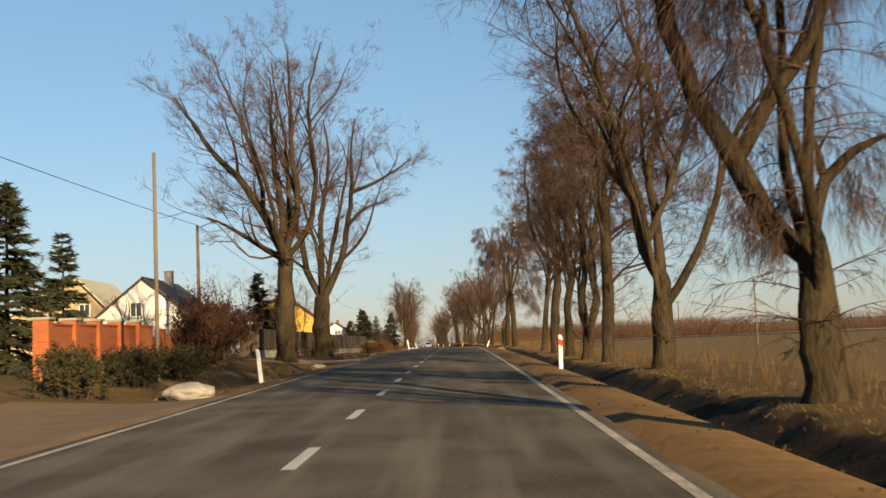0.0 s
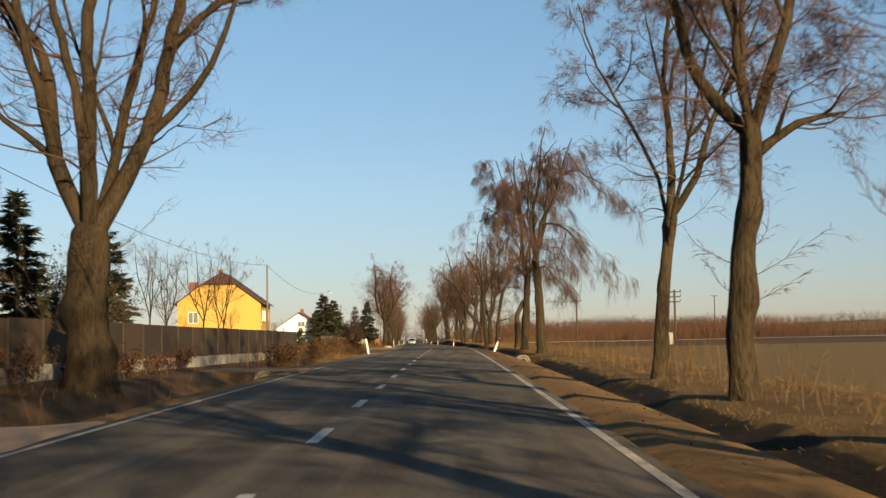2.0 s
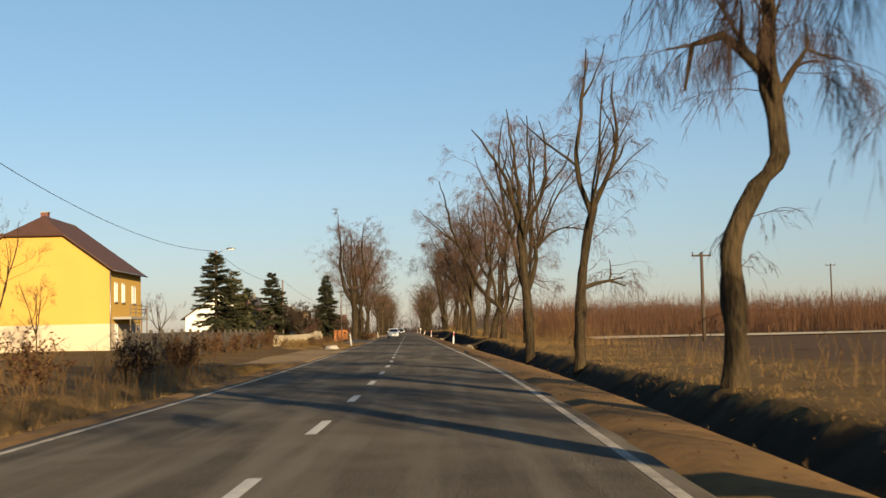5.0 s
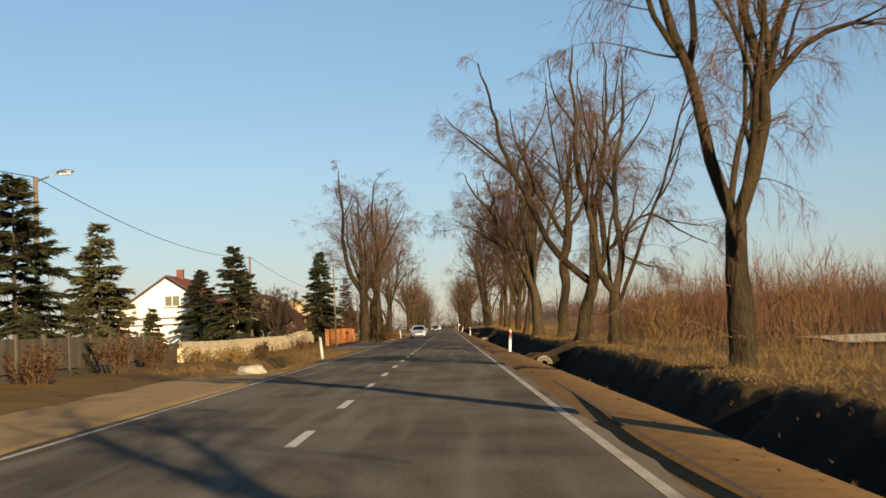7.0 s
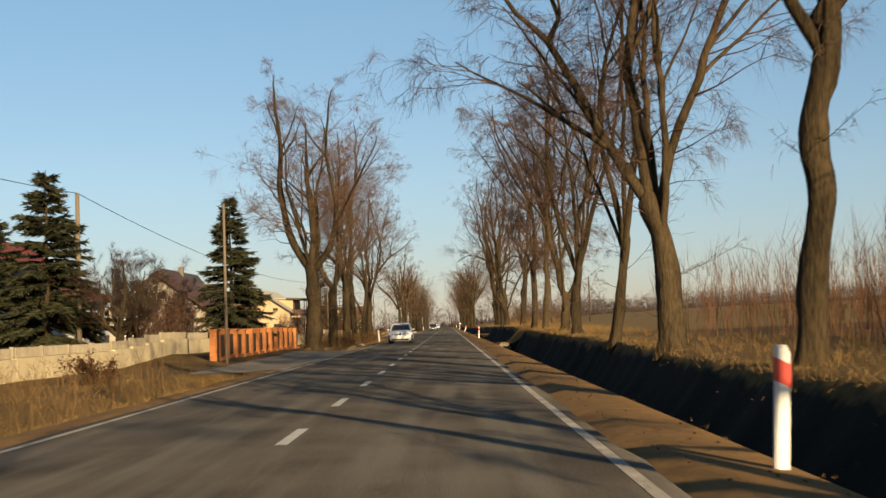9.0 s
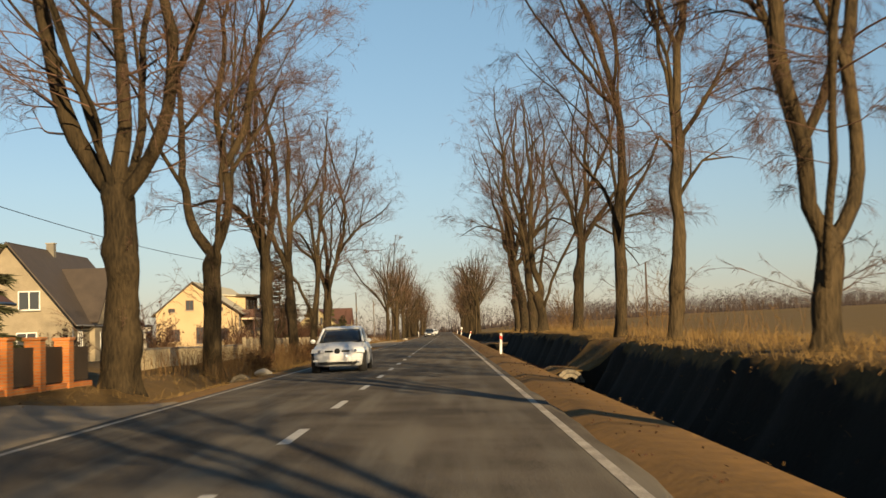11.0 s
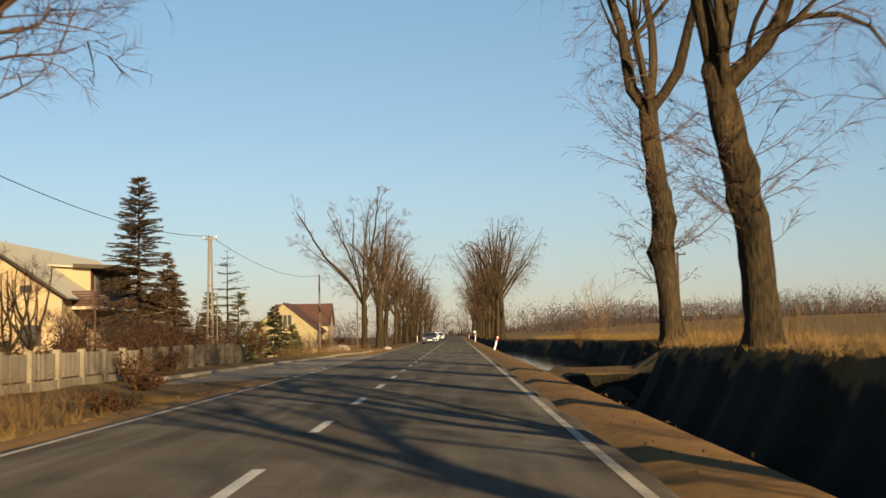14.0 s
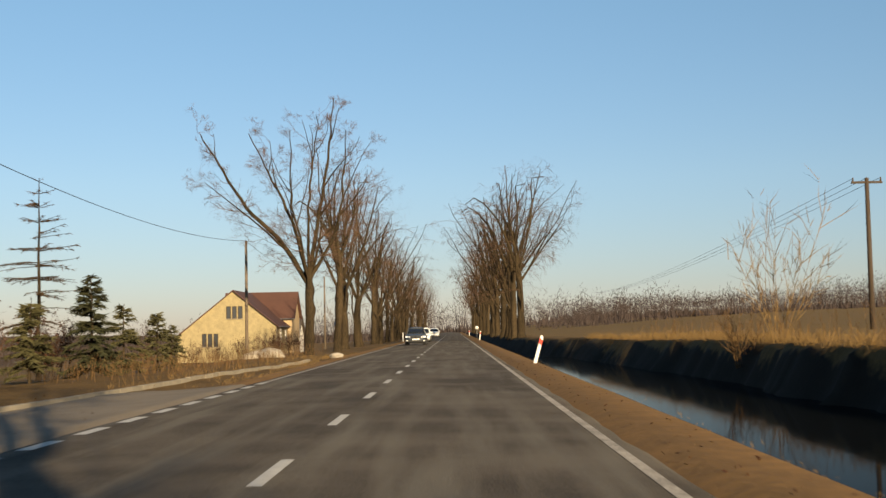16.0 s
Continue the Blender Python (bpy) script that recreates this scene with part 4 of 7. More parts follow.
lime(207, 8.05, 16, 0.33, ((0, 0), (0.06, 1.2), (0.03, 2.5), (0.02, 3.1)),
     (((-0, 3), (-0.4, 4.6), (-0.7, 6.8), (-1.1, 8.3), (-1.2, 9.3)), ((0.1, 3.2), (0.5, 4.7), (0.6, 5.9), (0.2, 7.5), (0.2, 9)), ((0.6, 5.6), (0.8, 6.4), (0.8, 7.7), (0.8, 9)), ((0.7, 6.1), (1.4, 6.8), (2.4, 7.2), (3.5, 7)), ((-0.6, 6), (-0.5, 7.5), (-0.5, 9))), label=WEEP, droop=0.6, fan=0.8, dense=0.85, shoots=7, thick=(0.66, 0.7, 0.44, 0.36, 0.34), seed=23)
lime(228.6, 8.21, 13, 0.31, ((0, 0), (0.08, 1), (0.12, 2)),
     (((0, 2), (-0.5, 2.9), (-0.6, 4.1), (-1, 5.7), (-1.2, 6.5)), ((0.2, 2), (0.5, 3.5), (0.4, 5.1), (0.4, 6.5)), ((0.5, 3.8), (0.8, 4.5), (1.7, 5.1), (2.7, 4.4), (3.8, 3.8)), ((0.4, 2.9), (1.4, 3.1), (2.2, 2.9))), thick=(0.74, 0.7, 0.3, 0.2), droop=0.6, fan=0.8, dense=0.95, shoots=7, seed=24)
lime(240.5, 8.18, 16, 0.40, ((0, 0), (0.34, 1.5), (0.74, 2.8), (0.88, 3.2)),
     (((0.6, 2.8), (-0.4, 3.8), (-1.3, 5), (-2.1, 7), (-2.9, 8.9), (-3.4, 10.2)), ((0.8, 3.2), (0.8, 4.9), (1, 6.9), (1.4, 8.8)), ((1.1, 3.2), (1.4, 4.3), (1.3, 6.6), (1.5, 8.8), (1.8, 10.1)), ((1.4, 4.1), (2.2, 5), (2.8, 6.2))), thick=(0.72, 0.5, 0.66, 0.36), droop=0.55, fan=0.8, dense=1.05, shoots=7, seed=25)
lime(250.1, 8.2, 16.5, 0.33, ((0, 0), (0.08, 1.6), (0.32, 3.1), (0.23, 4.2), (0.51, 5.5), (0.64, 6.3)),
     (((0.4, 5.6), (-0.1, 6.5), (-0.5, 7.4), (-1.2, 8.4), (-1.5, 9.5)), ((0.6, 6.1), (0.7, 8.1), (0.9, 10.2)), ((0.7, 6.2), (1.4, 7.4), (1.8, 8.9))), thick=(0.6, 0.72, 0.5), droop=0.55, fan=0.8, dense=1.05, shoots=7, seed=26)
lime(260, 7.56, 16, 0.41, ((0, 0), (-0.04, 1.6), (-0.17, 3), (-0.46, 3.8)),
     (((-0.4, 3.8), (-1.3, 5.3), (-1.9, 6.5), (-2.4, 7.7), (-2.8, 8.5), (-3.6, 9.4)), ((-2.9, 8.4), (-2.5, 9.1), (-2.8, 9.9)), ((-0.4, 3.9), (-0.6, 5.9), (-0.8, 7.4), (-0.5, 9.2)), ((-0.1, 3.2), (0.1, 5.1), (0.6, 6.4), (1, 7.5))), thick=(0.6, 0.3, 0.6, 0.5), droop=0.5, fan=0.9, dense=1.1, shoots=7, seed=27)
lime(269, 7.26, 15, 0.23, ((0, 0), (0.31, 1.8), (0.53, 3.4)),
     (((0.5, 3.2), (0.1, 5), (-0.3, 6.7), (-0.3, 8.1)), ((0.5, 3.4), (0.9, 5.3), (1.1, 7.1)), ((0.5, 3.3), (0.5, 5.5), (0.5, 7.6))), droop=0.3, dense=1.05, shoots=7, seed=28)
lime(285, 7.74, 15.5, 0.28, ((0, 0), (-0.03, 1.4), (0.19, 3)),
     (((0.1, 2.8), (-0.5, 5), (-0.9, 7.5), (-0.9, 9.1)), ((0.2, 3), (0.7, 5), (1.3, 7.1)), ((0.2, 2.8), (0.2, 5.9), (-0, 8.7))), droop=0.3, dense=1.2, shoots=7, seed=29)
lime(296.8, 8.28, 17, 0.31, ((0, 0), (0.12, 1.2), (0.16, 1.8)),
     (((0, 1.7), (-0.2, 2.5), (-0.3, 3.6), (-0.6, 4.5), (-0.8, 5.8), (-0.9, 7)), ((0.3, 1.8), (0.7, 2.6), (0.9, 3.8), (0.9, 5.3), (1.2, 6.5)), ((-0.2, 3.4), (0.2, 4.8), (0.1, 6.1))), thick=(0.72, 0.7, 0.4), droop=0.5, dense=1.2, shoots=7, seed=30)
lime(310.8, 8.3, 18, 0.25, ((0, 0), (0.16, 1.8), (0.29, 3.5), (0.21, 4.3), (0.39, 5.8)),
     (((0.4, 5.6), (0.4, 6.7), (0.5, 8.1)), ((0.2, 5.3), (-0.2, 5.9), (-0.7, 5.6)), ((0.3, 4.1), (1.1, 5.2), (2, 5.3)), ((0.4, 5.7), (0.9, 6.5), (1.4, 7.4))), thick=(0.85, 0.3, 0.34, 0.4), droop=0.4, dense=1.2, shoots=7, seed=31)
lime(322.4, 8.4, 17.5, 0.29, ((0, 0), (0.08, 1.3), (0.1, 3.3), (0.04, 4.5)),
     (((0, 4.4), (0.2, 5.9), (0.2, 7.4)), ((0, 4.4), (-0.4, 5.7), (-1, 6.5), (-1.4, 7.1)), ((0.1, 4.7), (0.7, 5.5), (1.3, 6.5)), ((0.1, 5.1), (0.8, 4.7), (1.6, 4.8))), thick=(0.85, 0.45, 0.4, 0.3), droop=0.45, dense=1.2, shoots=7, seed=32)
lime(339.4, 8.55, 15, 0.33, ((0, 0), (0.19, 2.2), (0.39, 4.6)),
     (((0.3, 4.5), (0.1, 5.7), (-0.2, 7.2), (-0.7, 8.2)), ((0.4, 4.6), (0.4, 6.1), (0.7, 7.2), (0.6, 8.5)), ((0.5, 4.6), (1.1, 5.6), (1.8, 6.5), (2.5, 7.5), (3.6, 8.3)), ((1.1, 5.4), (2, 5), (2.7, 4.2), (3.4, 3.3))), droop=0.45, fan=0.9, dense=0.95, shoots=2, thick=(0.6, 0.6, 0.62, 0.28), seed=33)
lime(350.3, 7.61, 17, 0.39, ((0, 0), (0, 1.1), (-0.23, 2.1)),
     (((-0.4, 2), (-0.8, 2.8), (-0.8, 4), (-1, 5.7), (-1.4, 7.4)), ((-0.1, 2), (0, 2.8), (-0.4, 3.9), (-0.5, 5.7), (-0.4, 7.7), (-0.3, 8.7)), ((-0.3, 6.2), (0.9, 7), (2.5, 6.3), (3.4, 6.5)), ((-0.4, 5.9), (0.4, 7.1), (1.2, 8.2))), label=FAN, thick=(0.45, 0.82, 0.34, 0.36), droop=0.15, dense=0.92, shoots=7, seed=34)
lime(359.9, 7.78, 18.5, 0.38, ((0, 0), (-0.06, 1.7), (-0.25, 3.3), (-0.32, 4.7)),
     (((-0.3, 4.6), (-0.3, 6), (-0.4, 7.3)), ((-0.1, 4.9), (0.4, 5.8), (1.2, 6.2), (2, 6.4)), ((-0.2, 4.4), (0.7, 4.9), (1.4, 4.2), (1.8, 3.1)), ((-0.3, 5), (-0.8, 6.2), (-1.2, 7.1))), label=FAN, droop=0.1, dense=0.92, shoots=7, thick=(0.72, 0.5, 0.26, 0.4), seed=35)
lime(369.9, 7.8, 19.5, 0.42, ((0, 0), (-0.13, 2), (-0.52, 4.2), (-0.79, 5.5)),
     (((-0.9, 5.4), (-1.2, 7.5), (-1.2, 9.5), (-1.4, 10.8)), ((-0.7, 5.5), (-0.2, 7.6), (0.1, 9.8)), ((-0.5, 5), (0.5, 6.5), (0.9, 8.5), (1.3, 10.1)), ((-1.1, 6.8), (-2.3, 8.1), (-3.5, 8.3), (-4.7, 7.6)), ((-0.5, 5.2), (0.8, 6.4), (2, 6.1), (2.6, 4.8))), label=FAN, droop=0.35, fan=1.1, dense=0.92, shoots=40, thick=(0.66, 0.62, 0.56, 0.28, 0.28), seed=36)
lime(380.9, 7.96, 16.5, 0.39, ((0, 0), (-0.09, 1.4), (-0.22, 2.4), (-0.23, 3.8), (-0.42, 5.5), (-0.52, 6.7)),
     (((-0.6, 6.6), (-1, 7.4), (-1.1, 8.6), (-1.4, 9.9)), ((-0.4, 6.7), (0.3, 7.8), (0.6, 9.2)), ((-0.5, 6.7), (-0.3, 8.4), (-0.4, 9.8))), label=FAN, droop=0.35, fan=0.9, dense=1.05, shoots=68, seed=37)
# along the houses
lime(67, -7.71, 19.3, 0.60, ((0, 0), (0.04, 2.9), (0.08, 5.7)),
     (((-0.2, 5.7), (-1, 8), (-2.1, 9.8), (-3.4, 11.2), (-4.1, 12.4)), ((0, 5.7), (-0.2, 8.6), (-0.6, 11.1), (-0.8, 13.4)), ((0.3, 5.6), (0.9, 8.6), (0.7, 11.1), (0.8, 13.7)), ((-0.2, 5.5), (-1.5, 6.4), (-2.7, 7.2), (-4.3, 8)), ((0.4, 5.4), (1.4, 7.1), (2, 9.9), (1.8, 11.8))), droop=0.1, dense=1.2, wide=0.37, shoots=7, seed=38)
lime(85.4, -7.81, 18.6, 0.72, ((0, 0), (-0.03, 2.1), (-0.01, 4)),
     (((-0.5, 3.9), (-1, 6), (-1.5, 8.8), (-2.5, 10.2), (-3.7, 11.7)), ((0, 4), (0.1, 7.2), (0.2, 9.6), (0.7, 12), (0.9, 14)), ((0.5, 3.8), (1.3, 6.6), (1.8, 9.1), (2.1, 11.5), (2.1, 13.9)), ((1.8, 8.8), (3.2, 10.3), (4.5, 10.6)), ((2.1, 10.9), (3.2, 11.9), (4.7, 12.7)), ((-1.2, 7.2), (-1.9, 10.8), (-2.1, 13.4))), thick=(0.52, 0.5, 0.55, 0.3, 0.3, 0.34), droop=0.15, dense=1.2, wide=0.32, shoots=7, seed=39)
lime(309.2, -7.24, 19, 0.61, ((0, 0), (0.11, 2.3), (0.13, 4.2), (-0.01, 5.5)),
     (((-0.2, 5.3), (-1, 6.9), (-1.5, 8.5), (-1.8, 10.6)), ((0.1, 5.4), (0.2, 7.3), (-0, 9.3), (-0.2, 11.5)), ((0.5, 5.1), (1.4, 6.8), (1.9, 8.9), (1.7, 11.1))), droop=0.3, dense=1.2, wide=0.40, shoots=7, seed=40)
lime(321.5, -7.03, 18, 0.42, ((0, 0), (0.02, 2.2), (0.1, 4.5)),
     (((-0.1, 4.4), (-0.8, 5.9), (-1.2, 8.3), (-1.4, 11.2)), ((0.3, 4.5), (0.7, 6), (0.7, 7.9), (0.4, 9.8), (0.8, 11.9)), ((0.7, 7.1), (1.4, 9.3), (1.7, 11.3))), droop=0.25, dense=1.2, wide=0.40, shoots=7, seed=41)
lime(337.2, -7.32, 18, 0.42, ((0, 0), (0.05, 2.6), (-0.01, 5.3)),
     (((-0.2, 5.3), (-0.8, 7.3), (-2.1, 8.2), (-3.7, 7.8)), ((0.2, 5.4), (0.5, 8.1), (0.5, 10.5), (0.1, 12.3)), ((0.1, 5.4), (-0.4, 8), (-0.5, 10.5), (-0.3, 12.3))), droop=0.25, dense=1.2, wide=0.40, shoots=7, seed=42)
lime(349.8, -7.52, 17, 0.35, ((0, 0), (-0.17, 2.8), (-0.25, 5.6)),
     (((-0.4, 5.5), (-1.2, 7.2), (-1.5, 9.6), (-1.8, 11.6)), ((-0.2, 5.6), (-0.1, 7.7), (-0, 10.5), (0.1, 12.9)), ((-0.1, 7.3), (1, 9.4), (1.7, 11)), ((-0.3, 6.4), (-0.8, 9), (-1.1, 10.9))), droop=0.2, dense=1.05, wide=0.40, shoots=7, seed=43)
lime(357.3, -7.33, 15.5, 0.26, ((0, 0), (0.24, 2.4), (0.52, 5), (0.49, 6.4)),
     (((0.1, 2.4), (-0.8, 4.8), (-1.7, 5.5)), ((0.5, 6.2), (0.7, 9.4), (0.9, 11.7)), ((0.4, 6.2), (-0.5, 8.1), (-1.5, 8.3)), ((0.5, 6.3), (0.1, 8.9), (-0.1, 9.6))), droop=0.2, dense=1.05, wide=0.40, shoots=7, seed=44)
lime(366.3, -7.29, 18, 0.39, ((0, 0), (0.13, 2.1), (0.26, 4.6)),
     (((0, 4.4), (-0.5, 6.6), (-1.8, 7.9)), ((0.3, 4.6), (0.3, 7.5), (0, 10.4), (0.5, 12.6)), ((0.5, 4.4), (1.1, 7.4), (2.3, 9.1), (3.7, 10.1)), ((1, 7), (1.7, 10.1), (1.5, 11.6))), droop=0.2, dense=1.05, wide=0.40, shoots=7, seed=45)
lime(474, -8.06, 17.2, 0.38, ((0, 0), (0.1, 2.5), (0.06, 4.9)),
     (((-0, 4.6), (-1.6, 7.4), (-3.9, 9.8), (-5.9, 13.1)), ((0.2, 5), (0.6, 8.5), (1.3, 13.1), (1.7, 17.4)), ((0.1, 4.8), (-0.9, 8.9), (-2.5, 12.4), (-3.4, 14.4)), ((0.3, 4.8), (1.7, 7.8), (2.3, 10.4)), ((0.1, 5.2), (0.2, 9.7), (0.7, 13.8))), label=FAN, twig=TWIG_RED, droop=0.15, fan=0.5, dense=1.05, shoots=7, seed=46)
lime(484, -7.16, 13.8, 0.30, ((0, 0), (0.22, 3.6), (0.35, 7)),
     (((0.3, 6.8), (-0.1, 9.9), (0.1, 13.3)), ((0.4, 7), (1.4, 9.9), (1.6, 12.9)), ((0.3, 6.5), (0.8, 10.3), (1, 13.7))), label=FAN, twig=TWIG_RED, droop=0.15, fan=0.5, dense=1.05, shoots=7, seed=47)

# the avenue further on: a few trees, copied with other turns and sizes
def far_lime(s, l, label, twig, seed, height, trunk, limbs, **kw):
    return set_tree(s, l, label, old_lime(seed, height, 0.40, trunk, limbs, shoots=0, coarse=True, **kw), twig)


RUSSET = "leafless avenue tree with russet twigs"
FAR_KINDS = [far_lime(505.0, 7.6, RUSSET, TWIG_RED, 70, 17.0, ((0, 0), (0.1, 3), (0, 6)), (((0, 6), (-2.0, 11), (-4.0, 12.8), (-4.8, 12.2)), ((0, 6.2), (-0.8, 12), (-0.9, 16.2)), ((0.2, 6), (1.2, 11), (1.3, 14.5), (2.4, 14.6)), ((0.3, 5.5), (2.5, 8.5), (4, 10), (4.6, 9.4))), droop=0.45, fan=0.2, dense=0.42, wide=0.40, more=2),
             far_lime(514.0, -8.0, RUSSET, TWIG_RED, 71, 16.0, ((0, 0), (-0.1, 2), (0.1, 4.5)), (((0, 4.5), (-1.8, 9), (-2.8, 13)), ((0.1, 4.5), (0.4, 10), (0.2, 15)), ((0.2, 4.2), (2.2, 8), (3.4, 10.5))), droop=0.35, fan=0.3, dense=0.40, wide=0.40, more=2),
             far_lime(531.0, 7.6, "leafless avenue tree with grey twigs", None, 72, 16.5, ((0, 0), (0.2, 2.5), (0.1, 5)), (((0, 5), (-1.4, 9), (-3.2, 12)), ((0.1, 5), (0.2, 11), (-0.3, 15.5)), ((0.2, 5), (1.6, 9), (2.6, 13))), droop=0.5, fan=0.2, dense=0.40, wide=0.40, more=2)]
_r = random.Random(4)
for l_ in (7.6, -8.0):
    s_ = 512.0 if l_ > 0 else 494.0
    while s_ < 800:
        if min(abs(s_ - 505), abs(s_ - 531)) > 4 or l_ < 0:
            if abs(s_ - 514) > 4 or l_ > 0:
                k_ = _r.choice(FAR_KINDS)
                t_ = copy_thing(k_, stand(s_, l_ + _r.uniform(-0.5, 0.5), ground_height(s_, l_), _r.uniform(0, 360)))
                t_.scale = [_r.uniform(0.92, 1.12) if l_ > 0 else _r.uniform(0.85, 1.08)] * 3
        s_ += _r.uniform(8, 11) if s_ < 630 else _r.uniform(16, 22)

# ---- roadside things ----
def roadside_post(s, l, red, lean=(0.0, 0.0), z=None):
    z = ground_height(s, l) if z is None else z
    post = thing("delineator_post", stand(s, l, z, 0, lean), "white plastic roadside post with a red band" if red else "plain white plastic roadside post", "roadside post", "delineator posts")
    out = [(-0.062, -0.3), (0.062, -0.3), (0.062, 1.0), (0.02, 1.07), (-0.05, 1.07), (-0.062, 1.05)]
    bm = prism(bmesh.new(), out, -0.05, 0.05)
    bmesh.ops.bevel(bm, geom=[e for e in bm.edges if abs(e.verts[0].co.x - e.verts[1].co.x) < 1e-4 and abs(e.verts[0].co.y - e.verts[1].co.y) < 1e-4], offset=0.02, segments=2, affect="EDGES")
    part("shaft", bm, WHITE_PLASTIC, post)
    if red:
        bm = prism(bmesh.new(), [(-0.0645, 0.76), (0.0645, 0.70), (0.0645, 0.90), (-0.0645, 0.96)], -0.053, 0.053)
        part("reflective_band", bm, RED_BAND, post, "red reflective band")
    else:
        slab("reflector", -0.03, 0.03, -0.055, -0.05, 0.78, 0.92, LAMP_GLASS, post, "small pale reflector")
    return post


for s_, lr_, ll_, lean_r, lean_l in ((40.6, 4.67, -4.75, (1, 0), (-5, 0)), (138.6, 4.5, -4.2, (22, 0), (-10, 3)), (239.0, 4.6, -4.4, (3, 0), (-5, 2)), (338.8, 4.5, -4.5, (2, 0), (-4, 0)), (439.8, 4.6, -4.6, (16, 0), (-2, 0)), (540, 4.6, -4.6, (6, 0), (0, 0)), (640, 4.6, -4.6, (0, 0), (3, 0))):
    roadside_post(s_, lr_, True, lean_r)
    if s_ != 439.8:     # the bus bay has none
        roadside_post(s_, ll_, False, lean_l)


def culvert_head(s, l, z, radius=0.95, hole=0.36, label="half-round whitewashed stone culvert head with a round pipe", wall=None):
    """A fan of set stones round a pipe mouth that faces back along the road."""
    head = thing("culvert_head", stand(s, l, z), label, "culvert", "culvert heads")
    rng = random.Random(int(s))
    bm = bmesh.new()
    n = 24
    ring = [(math.cos(math.pi * i / n) * (radius - 0.03), math.sin(math.pi * i / n) * (radius - 0.03)) for i in range(n + 1)]
    inner = [(math.cos(math.pi * i / n) * hole, math.sin(math.pi * i / n) * hole) for i in range(n + 1)][::-1]
    prism(bm, ring + inner, 0.03, 0.35)
    part("mortar_bed", bm, DITCH_CONCRETE, head)
    for row, (r0, r1, cnt) in enumerate(((hole, hole + (radius - hole) * 0.48, 7), (hole + (radius - hole) * 0.5, radius, 11))):
        for i in range(cnt):
            a0, a1 = math.pi * (i + 0.04) / cnt, math.pi * (i + 0.96) / cnt
            q0, q1 = r0 + 0.015, r1 - rng.uniform(0.01, 0.05)
            out = [(math.cos(a) * r, math.sin(a) * r) for a, r in ((a0, q0), (a0, q1), ((a0 + a1) / 2, q1 * 1.01), (a1, q1), (a1, q0))]
            part("stone", prism(bmesh.new(), out, -rng.uniform(0.0, 0.035), 0.2), wall or OLD_STONE, head)
    bm = bmesh.new()
    r = bmesh.ops.create_cone(bm, cap_ends=False, segments=28, radius1=hole, radius2=hole, depth=1.6, matrix=Matrix.Translation((0, 0.78, 0)) @ Matrix.Rotation(radians(90), 4, "X"))
    r2 = bmesh.ops.create_cone(bm, cap_ends=False, segments=28, radius1=hole - 0.06, radius2=hole - 0.06, depth=1.6, matrix=Matrix.Translation((0, 0.78, 0)) @ Matrix.Rotation(radians(90), 4, "X"))
    part("pipe", bm, CONCRETE, head, "concrete pipe", True)
    return head


culvert_head(121.8, 5.5, -0.55, 0.44, 0.17)
culvert_head(232.3, 5.7, -0.6, 0.38, 0.15)
culvert_head(315.0, 5.7, -0.65, 0.46, 0.18)
culvert_head(385.8, 6.9, -1.42, 0.78, 0.32, "grey half-round concrete culvert head, darkened for shade, with a dark pipe", DITCH_CONCRETE)
for s_, l_ in ((30.6, -5.4), (98.6, -5.3), (221.5, -5.3), (316.8, -5.2)):
    culvert_head(s_, l_, -0.55, 0.45, 0.17, "low whitewashed stone culvert head in a shallow ditch")


def boulder(s, l, size, label="pale rough boulder lying on the verge"):
    bm = bmesh.new()
    bmesh.ops.create_icosphere(bm, subdivisions=3, radius=1.0)
    for v in bm.verts:
        k = 1 + 0.28 * noise.noise(v.co * 1.3 + Vector((s, l, 0))) + 0.1 * noise.noise(v.co * 4 + Vector((s, 0, l)))
        v.co = Vector((v.co.x * size[0] * k, v.co.y * size[1] * k, v.co.z * size[2] * k))
    ob = part("boulder", bm, PALE_STONE, None, label, False)
    ob.matrix_basis = stand(s, l, ground_height(s, l) + size[2] * 0.45)
    tagged(ob, label, "boulder", "verge boulders")


boulder(470.4, -10.0, (0.8, 0.7, 0.42))
boulder(471.6, -10.9, (0.6, 0.5, 0.34))
boulder(469.6, -11.2, (0.5, 0.45, 0.26))
boulder(457.2, -4.6, (0.35, 0.3, 0.18))
boulder(56.4, -4.8, (0.34, 0.36, 0.16))
boulder(221.6, -5.0, (0.5, 0.42, 0.22))
boulder(30.2, -4.7, (0.6, 0.5, 0.26))
boulder(53.0, -5.2, (0.3, 0.85, 0.10), "long flat pale stone lying on the verge")
boulder(318.6, -4.7, (0.3, 0.34, 0.16))


